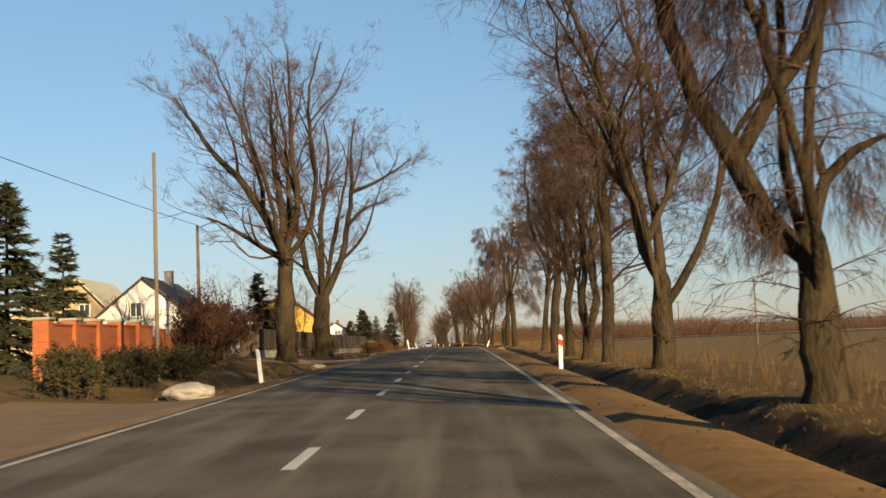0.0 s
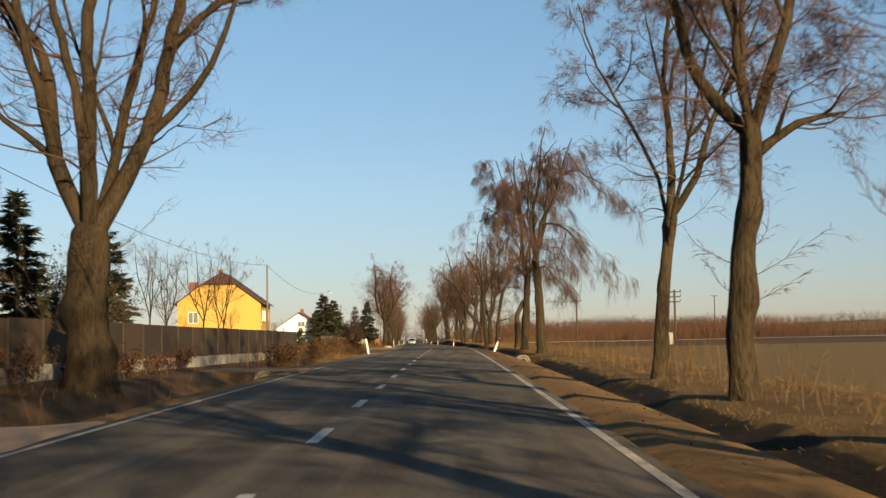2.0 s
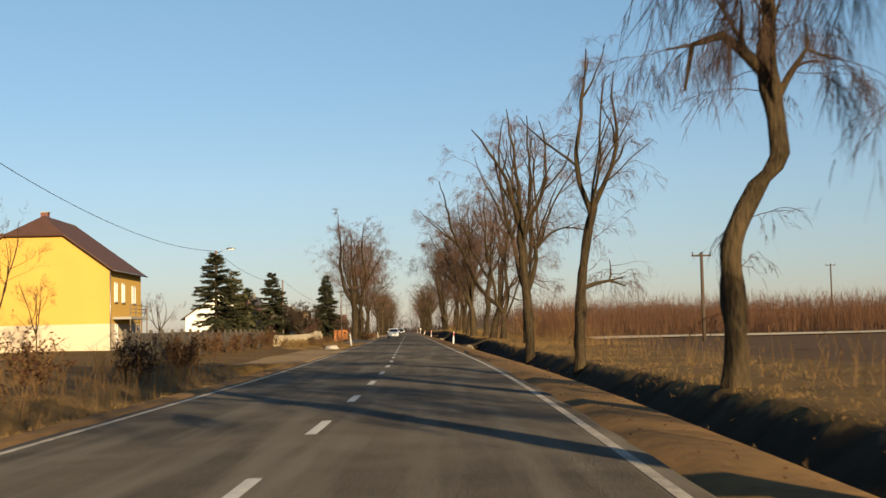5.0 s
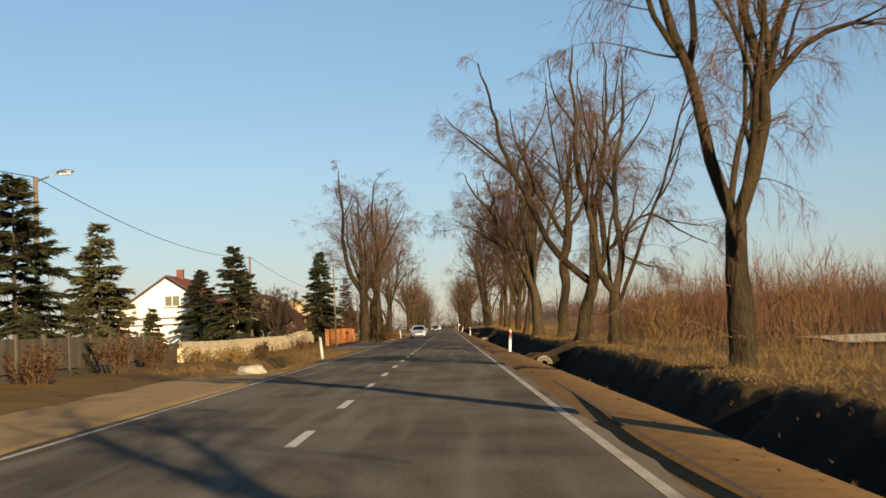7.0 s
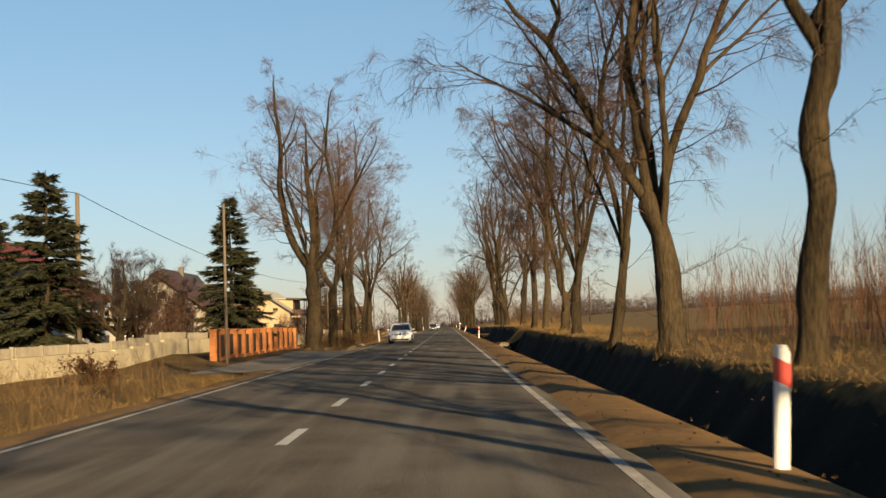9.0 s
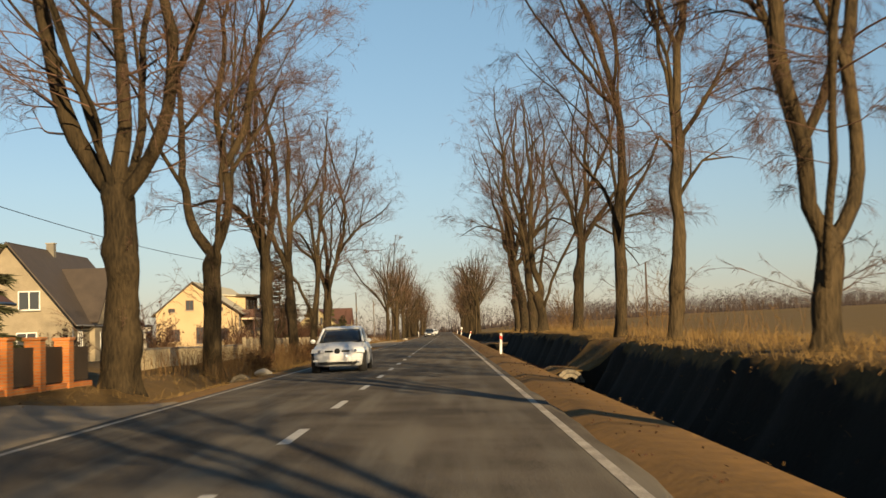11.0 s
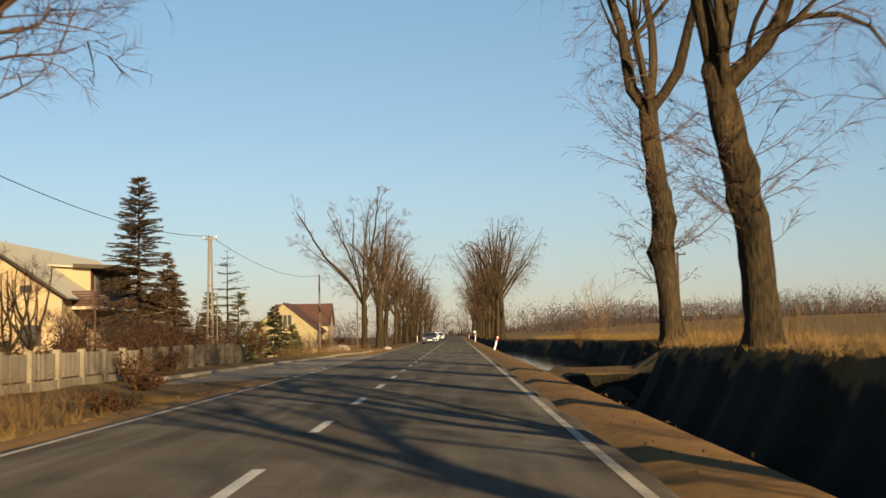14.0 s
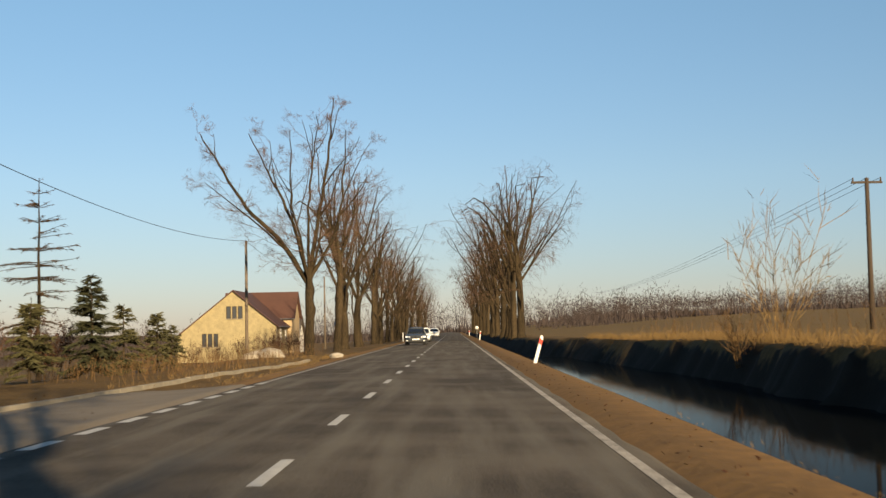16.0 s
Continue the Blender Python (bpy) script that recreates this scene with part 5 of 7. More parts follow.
# ---- poles and cables ----
def wood_pole(s, l, top, label, arm=0.0, lamp=False, stay=False, concrete=False, radius=0.13, turn=0.0, arms=1, dark=False):
    g = ground_height(s, l)
    h = top - g
    pole = thing("utility_pole", stand(s, l, g, turn), label, "utility pole", "overhead line poles")
    m = OLD_CONCRETE if concrete else TARRED if dark else WOOD_POLE
    if concrete:
        bm = bmesh.new()
        for x in (-0.20, 0.20):
            prism(bm, [(x - 0.065, -0.3), (x + 0.065, -0.3), (x * 0.35 + 0.05, h), (x * 0.35 - 0.05, h)], -0.07, 0.07)
        part("shaft", bm, m, pole, "twin-legged concrete shaft")
        for z in (h * 0.2, h * 0.4, h * 0.6, h * 0.8):
            slab("rung", -0.2 * (1 - z / h * 0.6), 0.2 * (1 - z / h * 0.6), -0.05, 0.05, z, z + 0.1, m, pole)
    else:
        rod("shaft", (0, 0, -0.3), (0, 0, h), radius, radius * 0.72, m, pole, 12)
    if stay:
        rod("stay", (1.0, 0.25, -0.3), (0.05, 0, h * 0.93), radius * 0.85, radius * 0.6, m, pole, 10, "leaning wooden stay")
    for i in range(arms if arm else 0):
        z = h - 0.25 - 0.45 * i
        slab("crossarm", -arm * (1 - 0.12 * i), arm * (1 - 0.12 * i), -0.05, 0.05, z, z + 0.1, STEEL if concrete else m, pole)
        for x in (-arm * 0.9, 0.0, arm * 0.9):
            rod("insulator", (x, 0, z + 0.1), (x, 0, z + 0.28), 0.045, 0.03, TARRED if dark else WHITE_PLASTIC, pole, 8)
    if lamp:
        rod("lamp_arm", (0, 0, h - 0.2), (0.95, 0, h + 0.15), 0.03, 0.03, STEEL, pole, 8)
        bm = bmesh.new()
        bmesh.ops.create_uvsphere(bm, u_segments=14, v_segments=8, radius=1.0, matrix=Matrix.LocRotScale((1.2, 0, h + 0.17), None, (0.36, 0.15, 0.09)))
        head = part("lamp_head", bm, STEEL, pole, "street lamp head", True)
        slab("lamp_glass", 1.0, 1.45, -0.1, 0.1, h + 0.05, h + 0.12, LAMP_GLASS, head)
    return (s, l, top)


def cable(a, b, sag, label="thin black cable between the roadside poles", r=0.016):
    p, q = at(*a), at(*b)
    V, F, pts = [], [], []
    for i in range(25):
        t = i / 24
        c = p.lerp(q, t)
        c.z -= sag * 4 * t * (1 - t)
        pts.append(c)
    tube(V, F, pts, [r] * 25, 6)
    return tagged(mesh_object("overhead_cable", V, F, WIRE, None, True), label, "cable", "overhead cables")


PLAIN = "weathered wooden utility pole"
L0 = wood_pole(-25, -14.5, 8.6, PLAIN)
wood_pole(40.6, -8.0, 7.2, "tall slim wooden pole beside the road", radius=0.075)
L1 = wood_pole(80.5, -15.2, 8.75, "wooden utility pole with a street lamp", lamp=True)
L2 = wood_pole(181.4, -16.8, 8.9, PLAIN, radius=0.12)
L4 = wood_pole(283.4, -14.9, 7.7, "weathered wooden utility pole in a garden")
LB = wood_pole(228.8, -14.6, 7.8, "wooden utility pole with a street lamp", lamp=True)
L5 = wood_pole(376.5, -12.8, 6.9, "wooden utility pole with a street lamp", lamp=True)
L6 = wood_pole(423.8, -14.0, 7.7, "twin-legged concrete utility pole with crossarm", 0.45, concrete=True)
L7 = wood_pole(483.2, -13.7, 8.0, PLAIN)
L8 = wood_pole(545, -14.5, 8.0, PLAIN)
wood_pole(278.7, -7.4, 6.5, "slim pale post without wires", radius=0.07)
wood_pole(420.5, -12.9, 3.9, "thin pale post beside a gate", radius=0.05)
wood_pole(164.0, 22.1, 4.9, "wooden power line pole with three crossarms in a field", 0.6, arms=3, radius=0.12, dark=True)
wood_pole(300, 60.0, 9.0, "wooden power line pole in a field", 0.7, dark=True)
R3_ = wood_pole(448.9, 20.5, 7.7, "wooden power line pole with crossarm in a field", 0.7, radius=0.13, dark=True)
wood_pole(206, 18.9, 5.5, "wooden power line pole behind the thicket", 0.6, dark=True)
wood_pole(391.0, 20.7, 7.0, "slim grey power line pole in a field", 0.0, radius=0.11, dark=True)
wood_pole(80.0, 20.4, 3.9, "slim pale pole in a field", 0.0, radius=0.07)
slab("concrete_pole_foot", -0.22, 0.22, -0.22, 0.22, -0.3, 1.1, CONCRETE, None).matrix_basis = stand(164.0, 21.6, ground_height(164, 21.6))
tagged(bpy.data.objects["concrete_pole_foot"], "square concrete foot beside a power line pole", "concrete foot")
for a_, b_, g_ in ((L0, L1, 0.5), (L1, L2, 1.5), (L2, LB, 1.0), (LB, L4, 0.9), (L4, L5, 1.4), (L5, L6, 0.8), (L6, L7, 1.0), (L7, L8, 1.0)):
    cable(a_, b_, g_)
for dx_ in (-0.6, 0.0, 0.6):
    cable((R3_[0], R3_[1] + dx_, R3_[2]), (640, 30 + dx_, 8.0), 1.2, "thin power line over the field", 0.01)


# ---- houses ----
def solid_face(bm, pts, thick):
    a = [Vector(p) for p in pts]
    nrm = (a[1] - a[0]).cross(a[2] - a[0]).normalized()
    if nrm.z < 0:
        nrm = -nrm
    top, low = [bm.verts.new(p) for p in a], [bm.verts.new(p - nrm * thick) for p in a]
    bm.faces.new(top)
    bm.faces.new(low[::-1])
    for i in range(len(a)):
        j = (i + 1) % len(a)
        bm.faces.new((top[i], low[i], low[j], top[j]))
    bmesh.ops.recalc_face_normals(bm, faces=bm.faces)
    return bm


def window(house, x, z, w, h, y=0.0, side=False, mullions=1, name="window", frame_mat=None, pane_mat=None):
    """A framed window on the wall that faces back along the road, or (side) on the wall that faces the road."""
    fr = bmesh.new()
    def bar(a0, a1, z0, z1, d=0.07):
        if side:
            box(fr, y - 0.04, y + d, a0, a1, z0, z1)
        else:
            box(fr, a0, a1, y - d, y + 0.04, z0, z1)
    t = 0.07
    bar(x - w / 2, x + w / 2, z, z + t)
    bar(x - w / 2, x + w / 2, z + h - t, z + h)
    bar(x - w / 2, x - w / 2 + t, z + t, z + h - t)
    bar(x + w / 2 - t, x + w / 2, z + t, z + h - t)
    for i in range(mullions):
        c = x - w / 2 + w * (i + 1) / (mullions + 1)
        bar(c - t / 2, c + t / 2, z + t, z + h - t, 0.06)
    ob = part(name, fr, frame_mat or FRAME_WHITE, house)
    if side:
        slab("pane", y + 0.01, y + 0.025, x - w / 2 + t, x + w / 2 - t, z + t, z + h - t, pane_mat or PANE, ob)
        slab("sill", y, y + 0.16, x - w / 2 - 0.08, x + w / 2 + 0.08, z - 0.06, z - 0.005, CONCRETE, ob)
    else:
        slab("pane", x - w / 2 + t, x + w / 2 - t, y - 0.025, y - 0.01, z + t, z + h - t, pane_mat or PANE, ob)
        slab("sill", x - w / 2 - 0.08, x + w / 2 + 0.08, y - 0.16, y, z - 0.06, z - 0.005, CONCRETE, ob)


def house(s, l, width, depth, base, eave, ridge, wall, roof, label, windows=(), side=(), chimney=None, cut=0.0, over=0.45, turn=0.0, plinth=0.0, shift=0.0, chimney_mat=None, eave_left=None, frame_mat=None, pane_mat=None, barge=None):
    """A gabled house whose ridge runs away along the road; z from its base. cut: height of the half hip's foot; shift: ridge off the middle."""
    ho = thing("house", stand(s, l, base, turn), label, "house")
    w, el = width / 2, eave if eave_left is None else eave_left
    if cut:
        f = (cut - eave) / (ridge - eave)
        g = (cut - el) / (ridge - el)
        out = [(-w, 0), (w, 0), (w, eave), (w + (shift - w) * f, cut), (-w + (shift + w) * g, cut), (-w, el)]
    else:
        out = [(-w, 0), (w, 0), (w, eave), (shift, ridge), (-w, el)]
    part("wall", prism(bmesh.new(), out, 0, depth), wall, ho)
    if plinth:
        slab("plinth", -w - 0.03, w + 0.03, -0.03, depth + 0.03, -1.0, plinth, CREAM_PLINTH, ho, "cream rendered ground floor")
    bm = bmesh.new()
    up = 0.12
    for sgn, e in ((1, eave), (-1, el)):
        xw = w * sgn - shift
        sl = (ridge - e) / abs(xw)
        xe = w * sgn + over * sgn
        ze = e - over * sl + up
        if cut:
            fx = shift + xw * (ridge - cut) / (ridge - e)
            pts = [(xe, -over, ze), (xe, depth + over, ze), (shift, depth + over, ridge + up), (shift, depth * 0.22, ridge + up), (fx, -over, cut + up)]
        else:
            pts = [(xe, -over, ze), (xe, depth + over, ze), (shift, depth + over, ridge + up), (shift, -over, ridge + up)]
        solid_face(bm, pts, 0.11)
    if cut:
        f, g = (ridge - cut) / (ridge - eave), (ridge - cut) / (ridge - el)
        solid_face(bm, [(shift + (w - shift) * f, -over, cut + up), (shift, depth * 0.22, ridge + up), (shift - (w + shift) * g, -over, cut + up)], 0.16)
    rf = part("roof", bm, roof, ho)
    if chimney:
        cx, cy, ct = chimney
        ch = slab("chimney", cx - 0.3, cx + 0.3, cy - 0.3, cy + 0.3, ridge - 1.4, ct, chimney_mat or CHIMNEY_BRICK, rf)
        slab("chimney_cap", cx - 0.36, cx + 0.36, cy - 0.36, cy + 0.36, ct, ct + 0.08, CONCRETE, rf)
    if barge:
        for sgn, e in ((1, eave), (-1, el)):
            sl = (ridge - e) / abs(w * sgn - shift)
            xe, ze = (w + over) * sgn, e - over * sl + up
            part("barge_board", prism(bmesh.new(), [(shift, ridge + up + 0.02), (shift, ridge + up - 0.15), (xe, ze - 0.15), (xe, ze + 0.02)][::sgn], -over - 0.04, -over - 0.004), barge, rf, "dark barge board")
    # gutters along both eaves
    for sgn, e in ((1, eave), (-1, el)):
        sl = (ridge - e) / abs(w * sgn - shift)
        x = (w + over + 0.05) * sgn
        rod("gutter", (x, -over, e - over * sl + 0.05), (x, depth + over, e - over * sl + 0.05), 0.06, 0.06, STEEL, ho, 8)
    rod("downpipe", (w + 0.07, -0.06, 0), (w + 0.07, -0.06, eave - 0.2), 0.045, 0.045, STEEL, ho, 8)
    for x, z, a, h in windows:
        window(ho, x, z, a, h, mullions=0 if a < 0.7 else 1, frame_mat=frame_mat, pane_mat=pane_mat)
    for y, z, a, h in side:
        window(ho, y, z, a, h, w, True)
    return ho


yh_ = house(230.2, -29.4, 12.0, 11.5, 0.0, 6.75, 11.2, YELLOW, ROOF_BROWN, "two-storey yellow house with brown half-hipped roof and cream ground floor",
            windows=((-3.7, 3.8, 1.45, 1.65), (-3.9, 0.6, 1.7, 1.25)), side=((2.0, 4.0, 0.9, 1.6), (4.6, 4.0, 0.9, 1.6), (8.5, 4.0, 1.2, 1.5), (2.0, 0.7, 0.9, 1.5), (8.5, 0.9, 1.2, 1.2)), chimney=(-0.5, 4.6, 11.75), cut=9.4, plinth=2.2, pane_mat=CURTAINED)
chimney_ = slab("chimney", -4.75, -3.6, 2.6, 3.3, 7.4, 9.85, CHIMNEY_BRICK, yh_, "broad dark brick chimney")
slab("chimney_cap", -4.82, -3.53, 2.53, 3.37, 9.85, 9.95, CONCRETE, chimney_)
slab("balcony_slab", 6.0, 7.5, 1.0, 7.5, 2.55, 2.75, CONCRETE, yh_, "concrete balcony slab")
for y_ in (1.1, 3.2, 5.3, 7.4):
    rod("balcony_post", (7.4, y_, 0.0), (7.4, y_, 3.7), 0.05, 0.05, WOOD_POLE, yh_, 8)
for z_ in (3.1, 3.4, 3.7):
    rod("balcony_rail", (7.4, 1.1, z_), (7.4, 7.4, z_), 0.03, 0.03, WOOD_POLE, yh_, 8)

# the dark barge boards also stand in for shadow along this roof's verge
house(289.0, -23.2, 9.6, 11.0, 0.5, 2.9, 6.1, WHITE_WALL, ROOF_RED, "white gabled house with red tiled roof and chimney", windows=((0.37, 3.4, 1.4, 1.0), (-3.05, 2.75, 0.6, 0.45)), side=((3, 0.8, 1.2, 1.3), (7, 0.8, 1.2, 1.3)), chimney=(0.1, 4.8, 6.9), over=0.5, pane_mat=CURTAINED, barge=ROOF_DARK)
for z_ in (1.75, 2.35):
    slab("timber_band", -27.0 + 23.2, 3.9, -0.06, -0.02, z_, z_ + 0.12, ROOF_DARK, bpy.data.objects["house.001"], "dark timber band")
house(90.0, -21.2, 7.0, 10.5, 0.3, 2.9, 5.7, WHITE_WALL, ROOF_DARK, "white gabled house with dark sheet roof", windows=((-0.6, 2.9, 0.9, 1.1),), side=((3, 0.9, 1.2, 1.2), (7, 0.9, 1.2, 1.2)), chimney=(0.4, 6, 6.5), chimney_mat=CONCRETE)
house(97.0, -29.5, 8.0, 9.0, 0.2, 3.6, 6.3, CREAM, ROOF_GREY, "low cream house with weathered roof", windows=((1.8, 3.4, 0.9, 1.0),), side=((3, 0.9, 1.1, 1.2),), shift=1.4)
cp_ = thing("carport", stand(76.0, -11.8, ground_height(76.0, -11.8)), "small dark carport with a white roof edge beside a gate", "carport")
slab("roof", -0.75, 0.75, 0.0, 4.0, 2.0, 2.12, ROOF_DARK, cp_)
slab("fascia", -0.80, 0.80, -0.04, -0.004, 1.98, 2.14, FRAME_WHITE, cp_, "white roof edge")
for x_, y_ in ((-0.65, 0.12), (0.65, 0.12), (-0.65, 3.88), (0.65, 3.88)):
    slab("post", x_ - 0.06, x_ + 0.06, y_ - 0.06, y_ + 0.06, -0.3, 2.0, TARRED, cp_)
slab("back_panel", -0.7, 0.7, 3.94, 3.98, 0.0, 1.98, TARRED, cp_, "dark boarded back")
# the house under the steep dark roof, with a wing towards the road
# its walls are toned darker than cream for the shade that falls on them
hd_ = house(364.0, -30.0, 9.2, 19.0, -0.6, 3.4, 9.0, FENCE_WALL, ROOF_DARK, "cream house under a steep dark roof with a gabled wing", windows=((1.5, 4.1, 1.6, 1.4), (1.3, 1.2, 1.5, 1.3), (-1.6, 4.1, 1.4, 1.4), (-2.2, 1.2, 1.4, 1.3)), side=((1.8, 1.2, 1.0, 1.3), (15.0, 1.2, 1.2, 1.3)), over=0.45, chimney=(0.2, 9.0, 9.6), chimney_mat=OLD_CONCRETE, barge=ROOF_DARK)
part("wing_wall", box(bmesh.new(), 3.0, 5.0, 4.3, 11.7, 0.0, 3.55), FENCE_WALL, hd_)
part("wing_gable", solid_face(bmesh.new(), [(5.0, 4.3, 3.56), (5.0, 11.7, 3.56), (5.0, 8.0, 7.15)], 0.25), FENCE_WALL, hd_, "cream pointed gable")
for y_ in (3.5, 12.5):
    part("wing_roof", solid_face(bmesh.new(), [(0.3, 8.0, 7.5), (5.5, 8.0, 7.5), (5.5, y_, 3.2), (0.3, y_, 3.2)], 0.14), ROOF_DARK, hd_, "steep dark roof of the wing")
window(hd_, 8.0, 4.3, 0.9, 1.2, 5.0, True)
window(hd_, 6.2, 1.1, 1.1, 1.3, 5.0, True)
window(hd_, 9.8, 1.1, 1.1, 1.3, 5.0, True)
house(427.0, -40.0, 6.8, 7.0, -0.6, 3.45, 3.75, WHITE_WALL, ROOF_DARK, "small white garage with a nearly flat roof", side=((3, 1.4, 0.8, 0.6),), over=0.15)
hc_ = house(424.0, -28.65, 10.1, 26.0, -0.7, 4.85, 8.55, CREAM, ROOF_GREY, "cream gabled house with pale grey roof and a dark timber balcony", windows=((-0.9, 5.2, 0.95, 1.2), (-3.1, 5.0, 0.8, 0.45), (2.75, 5.0, 0.8, 0.45), (-2.8, 1.5, 1.3, 1.4), (0.3, 1.1, 0.9, 2.0), (3.1, 1.5, 1.3, 1.4)), side=((17, 1.4, 1.3, 1.3), (21, 1.4, 1.3, 1.3)), shift=-0.45, over=0.5, frame_mat=ROOF_BROWN, barge=ROOF_DARK)
part("dormer", prism(bmesh.new(), [(1.2, 4.4), (4.66, 4.4), (4.66, 6.9), (1.2, 7.15)], 7.4, 17.0), CREAM, hc_, "wide side dormer with cream cheeks")
part("dormer_top", prism(bmesh.new(), [(0.9, 7.18), (3.6, 6.985), (3.6, 7.10), (0.9, 7.30)], 7.0, 17.4), ROOF_GREY, hc_, "pale grey dormer roof")
part("balcony_roof", prism(bmesh.new(), [(3.6, 6.99), (6.8, 6.76), (6.8, 7.06), (3.6, 7.24)], 6.8, 17.6), ROOF_DARK, hc_, "dark overhanging roof over the balcony")
for k_ in range(12):
    slab("dormer_board", 4.67, 4.71, 7.42 + 0.8 * k_, 8.19 + 0.8 * k_, 4.9, 6.88, ROOF_BROWN, hc_, "dark brown board of the dormer front")
for y_ in (8.2, 10.6, 13.0, 15.2):
    slab("dormer_window", 4.69, 4.75, y_, y_ + 1.3, 5.2, 6.6, CURTAINED if y_ == 8.2 else PANE, hc_, "dormer window in a dark wall")
slab("balcony_floor", 5.06, 6.75, 2.0, 14.0, 3.9, 4.1, CREAM_PLINTH, hc_, "pale concrete balcony floor")
for k_ in range(6):
    slab("balcony_board", 6.66, 6.71, 2.0, 14.0, 4.14 + 0.17 * k_, 4.28 + 0.17 * k_, ROOF_BROWN, hc_, "brown balcony board")
for k_ in range(6):
    slab("balcony_board", 5.06, 6.64, 2.0, 2.05, 4.14 + 0.17 * k_, 4.28 + 0.17 * k_, ROOF_BROWN, hc_, "brown balcony board")
for y_, z_ in ((2.15, 5.1), (7.2, 6.8), (10.6, 6.8), (13.85, 6.8)):
    rod("balcony_post", (6.56, y_, -0.4), (6.56, y_, z_), 0.07, 0.07, ROOF_BROWN, hc_, 8)
gp_ = thing("gate_pillar", stand(427.9, -12.7, ground_height(427.9, -12.7)), "pale square gate pillar with a flat cap", "pillar")
slab("shaft", -0.2, 0.2, -0.2, 0.2, -0.3, 1.05, WHITE_WALL, gp_, "", 0.01)
slab("cap", -0.26, 0.26, -0.26, 0.26, 1.05, 1.13, CONCRETE, gp_, "", 0.01)
house(560.0, -29.5, 13.5, 15.0, -2.7, 5.0, 9.7, STONE_YELLOW, ROOF_BROWN, "old yellowish stone house with brown roof and narrow windows", windows=((1.05, 5.9, 0.62, 1.7), (1.85, 5.9, 0.62, 1.7), (0.25, 5.9, 0.62, 1.7), (-1.5, 2.1, 0.62, 1.8), (-2.3, 2.1, 0.62, 1.8), (-3.1, 2.1, 0.62, 1.8)), side=((4, 3.0, 1.0, 1.4), (9, 3.0, 1.0, 1.4)), shift=0.9, eave_left=3.6, frame_mat=DARK_PANEL)
house(575.0, -22.0, 8.0, 10.0, -2.5, 6.0, 9.6, CREAM, ROOF_BROWN, "plain house with brown roof behind a stone house", side=((4, 3.0, 1.0, 1.4),), turn=90)
house(612.0, -26.0, 9.0, 10.0, -2.5, 3.0, 6.5, WHITE_WALL, ROOF_DARK, "white house with dark roof far along the road", side=((4, 1.0, 1.0, 1.4),), turn=90)
house(312.0, -18.2, 6.6, 9.0, 0.2, 2.7, 5.1, PALE_STONE, ROOF_BROWN, "cream house half hidden by orchard trees", windows=((0, 3.0, 0.8, 0.9), (-1.9, 0.9, 1.1, 1.2), (1.8, 0.9, 1.1, 1.2)))
house(150.0, -44.0, 6.0, 8.0, -0.1, 2.4, 3.6, GREY_BOARD, ROOF_DARK, "low grey shed in a yard")


# ---- fences and walls ----
def along(s0, s1, l0, l1, step):
    """Bays of a fence: start, end and their offsets."""
    n = max(1, round((s1 - s0) / step))
    for i in range(n):
        a, b = i / n, (i + 1) / n
        yield s0 + (s1 - s0) * a, s0 + (s1 - s0) * b, l0 + (l1 - l0) * a, l0 + (l1 - l0) * b


def fence(name, label, s0, s1, l0, l1, step, bay, category="fence"):
    """A fence along the road: bay(parent, length, first) builds one bay in its own space, with y along the fence."""
    base = at(s0, l0, 0)
    th = thing(name, Matrix.Translation(base), label, category)
    for i, (a, b, la, lb) in enumerate(along(s0, s1, l0, l1, step)):
        p, q = at(a, la, ground_height(a, la)), at(b, lb, ground_height(b, lb))
        p.z = q.z = (p.z + q.z) / 2
        m = Matrix.Translation(p - base) @ Matrix.Rotation(math.atan2(-(q.x - p.x), q.y - p.y), 4, "Z")
        for ob in bay((q - p).length, i):
            ob.parent = th
            ob.matrix_basis = m
    return th


def bay_of(*pieces):
    """Pieces (name, x0, x1, y0, y1, z0, z1, material): numbers, or functions of the bay's length."""
    cache = {}
    def bay(n, i):
        out = []
        for k, (name, *d, material) in enumerate(pieces):
            v = [x(n) if callable(x) else x for x in d]
            key = (k, round(n, 2))
            if key not in cache:
                bm = box(bmesh.new(), *v, bevel=0.008)
                me = bpy.data.meshes.new(name)
                bm.to_mesh(me)
                bm.free()
                me.materials.append(material)
                cache[key] = me
            out.append(new(name, cache[key]))
        return out
    return bay


fence("brick_wall", "orange-red brick garden wall with pillars", 38.5, 52.0, -10.9, -11.1, 2.7, bay_of(("pillar", -0.24, 0.24, -0.24, 0.24, -0.4, 1.75, BRICK), ("pillar_cap", -0.29, 0.29, -0.29, 0.29, 1.75, 1.83, CONCRETE), ("panel", -0.13, 0.13, 0.24, lambda n: n - 0.24, -0.4, 1.60, BRICK), ("coping", -0.17, 0.17, 0.24, lambda n: n - 0.24, 1.60, 1.67, BRICK)), "wall")
fence("brick_wall", "low red brick wall behind a hedge", 52.0, 70.0, -11.4, -11.7, 2.9, bay_of(("pillar", -0.2, 0.2, -0.2, 0.2, -0.4, 1.5, BRICK), ("panel", -0.1, 0.1, 0.2, lambda n: n - 0.2, -0.4, 1.2, BRICK)) , "wall")
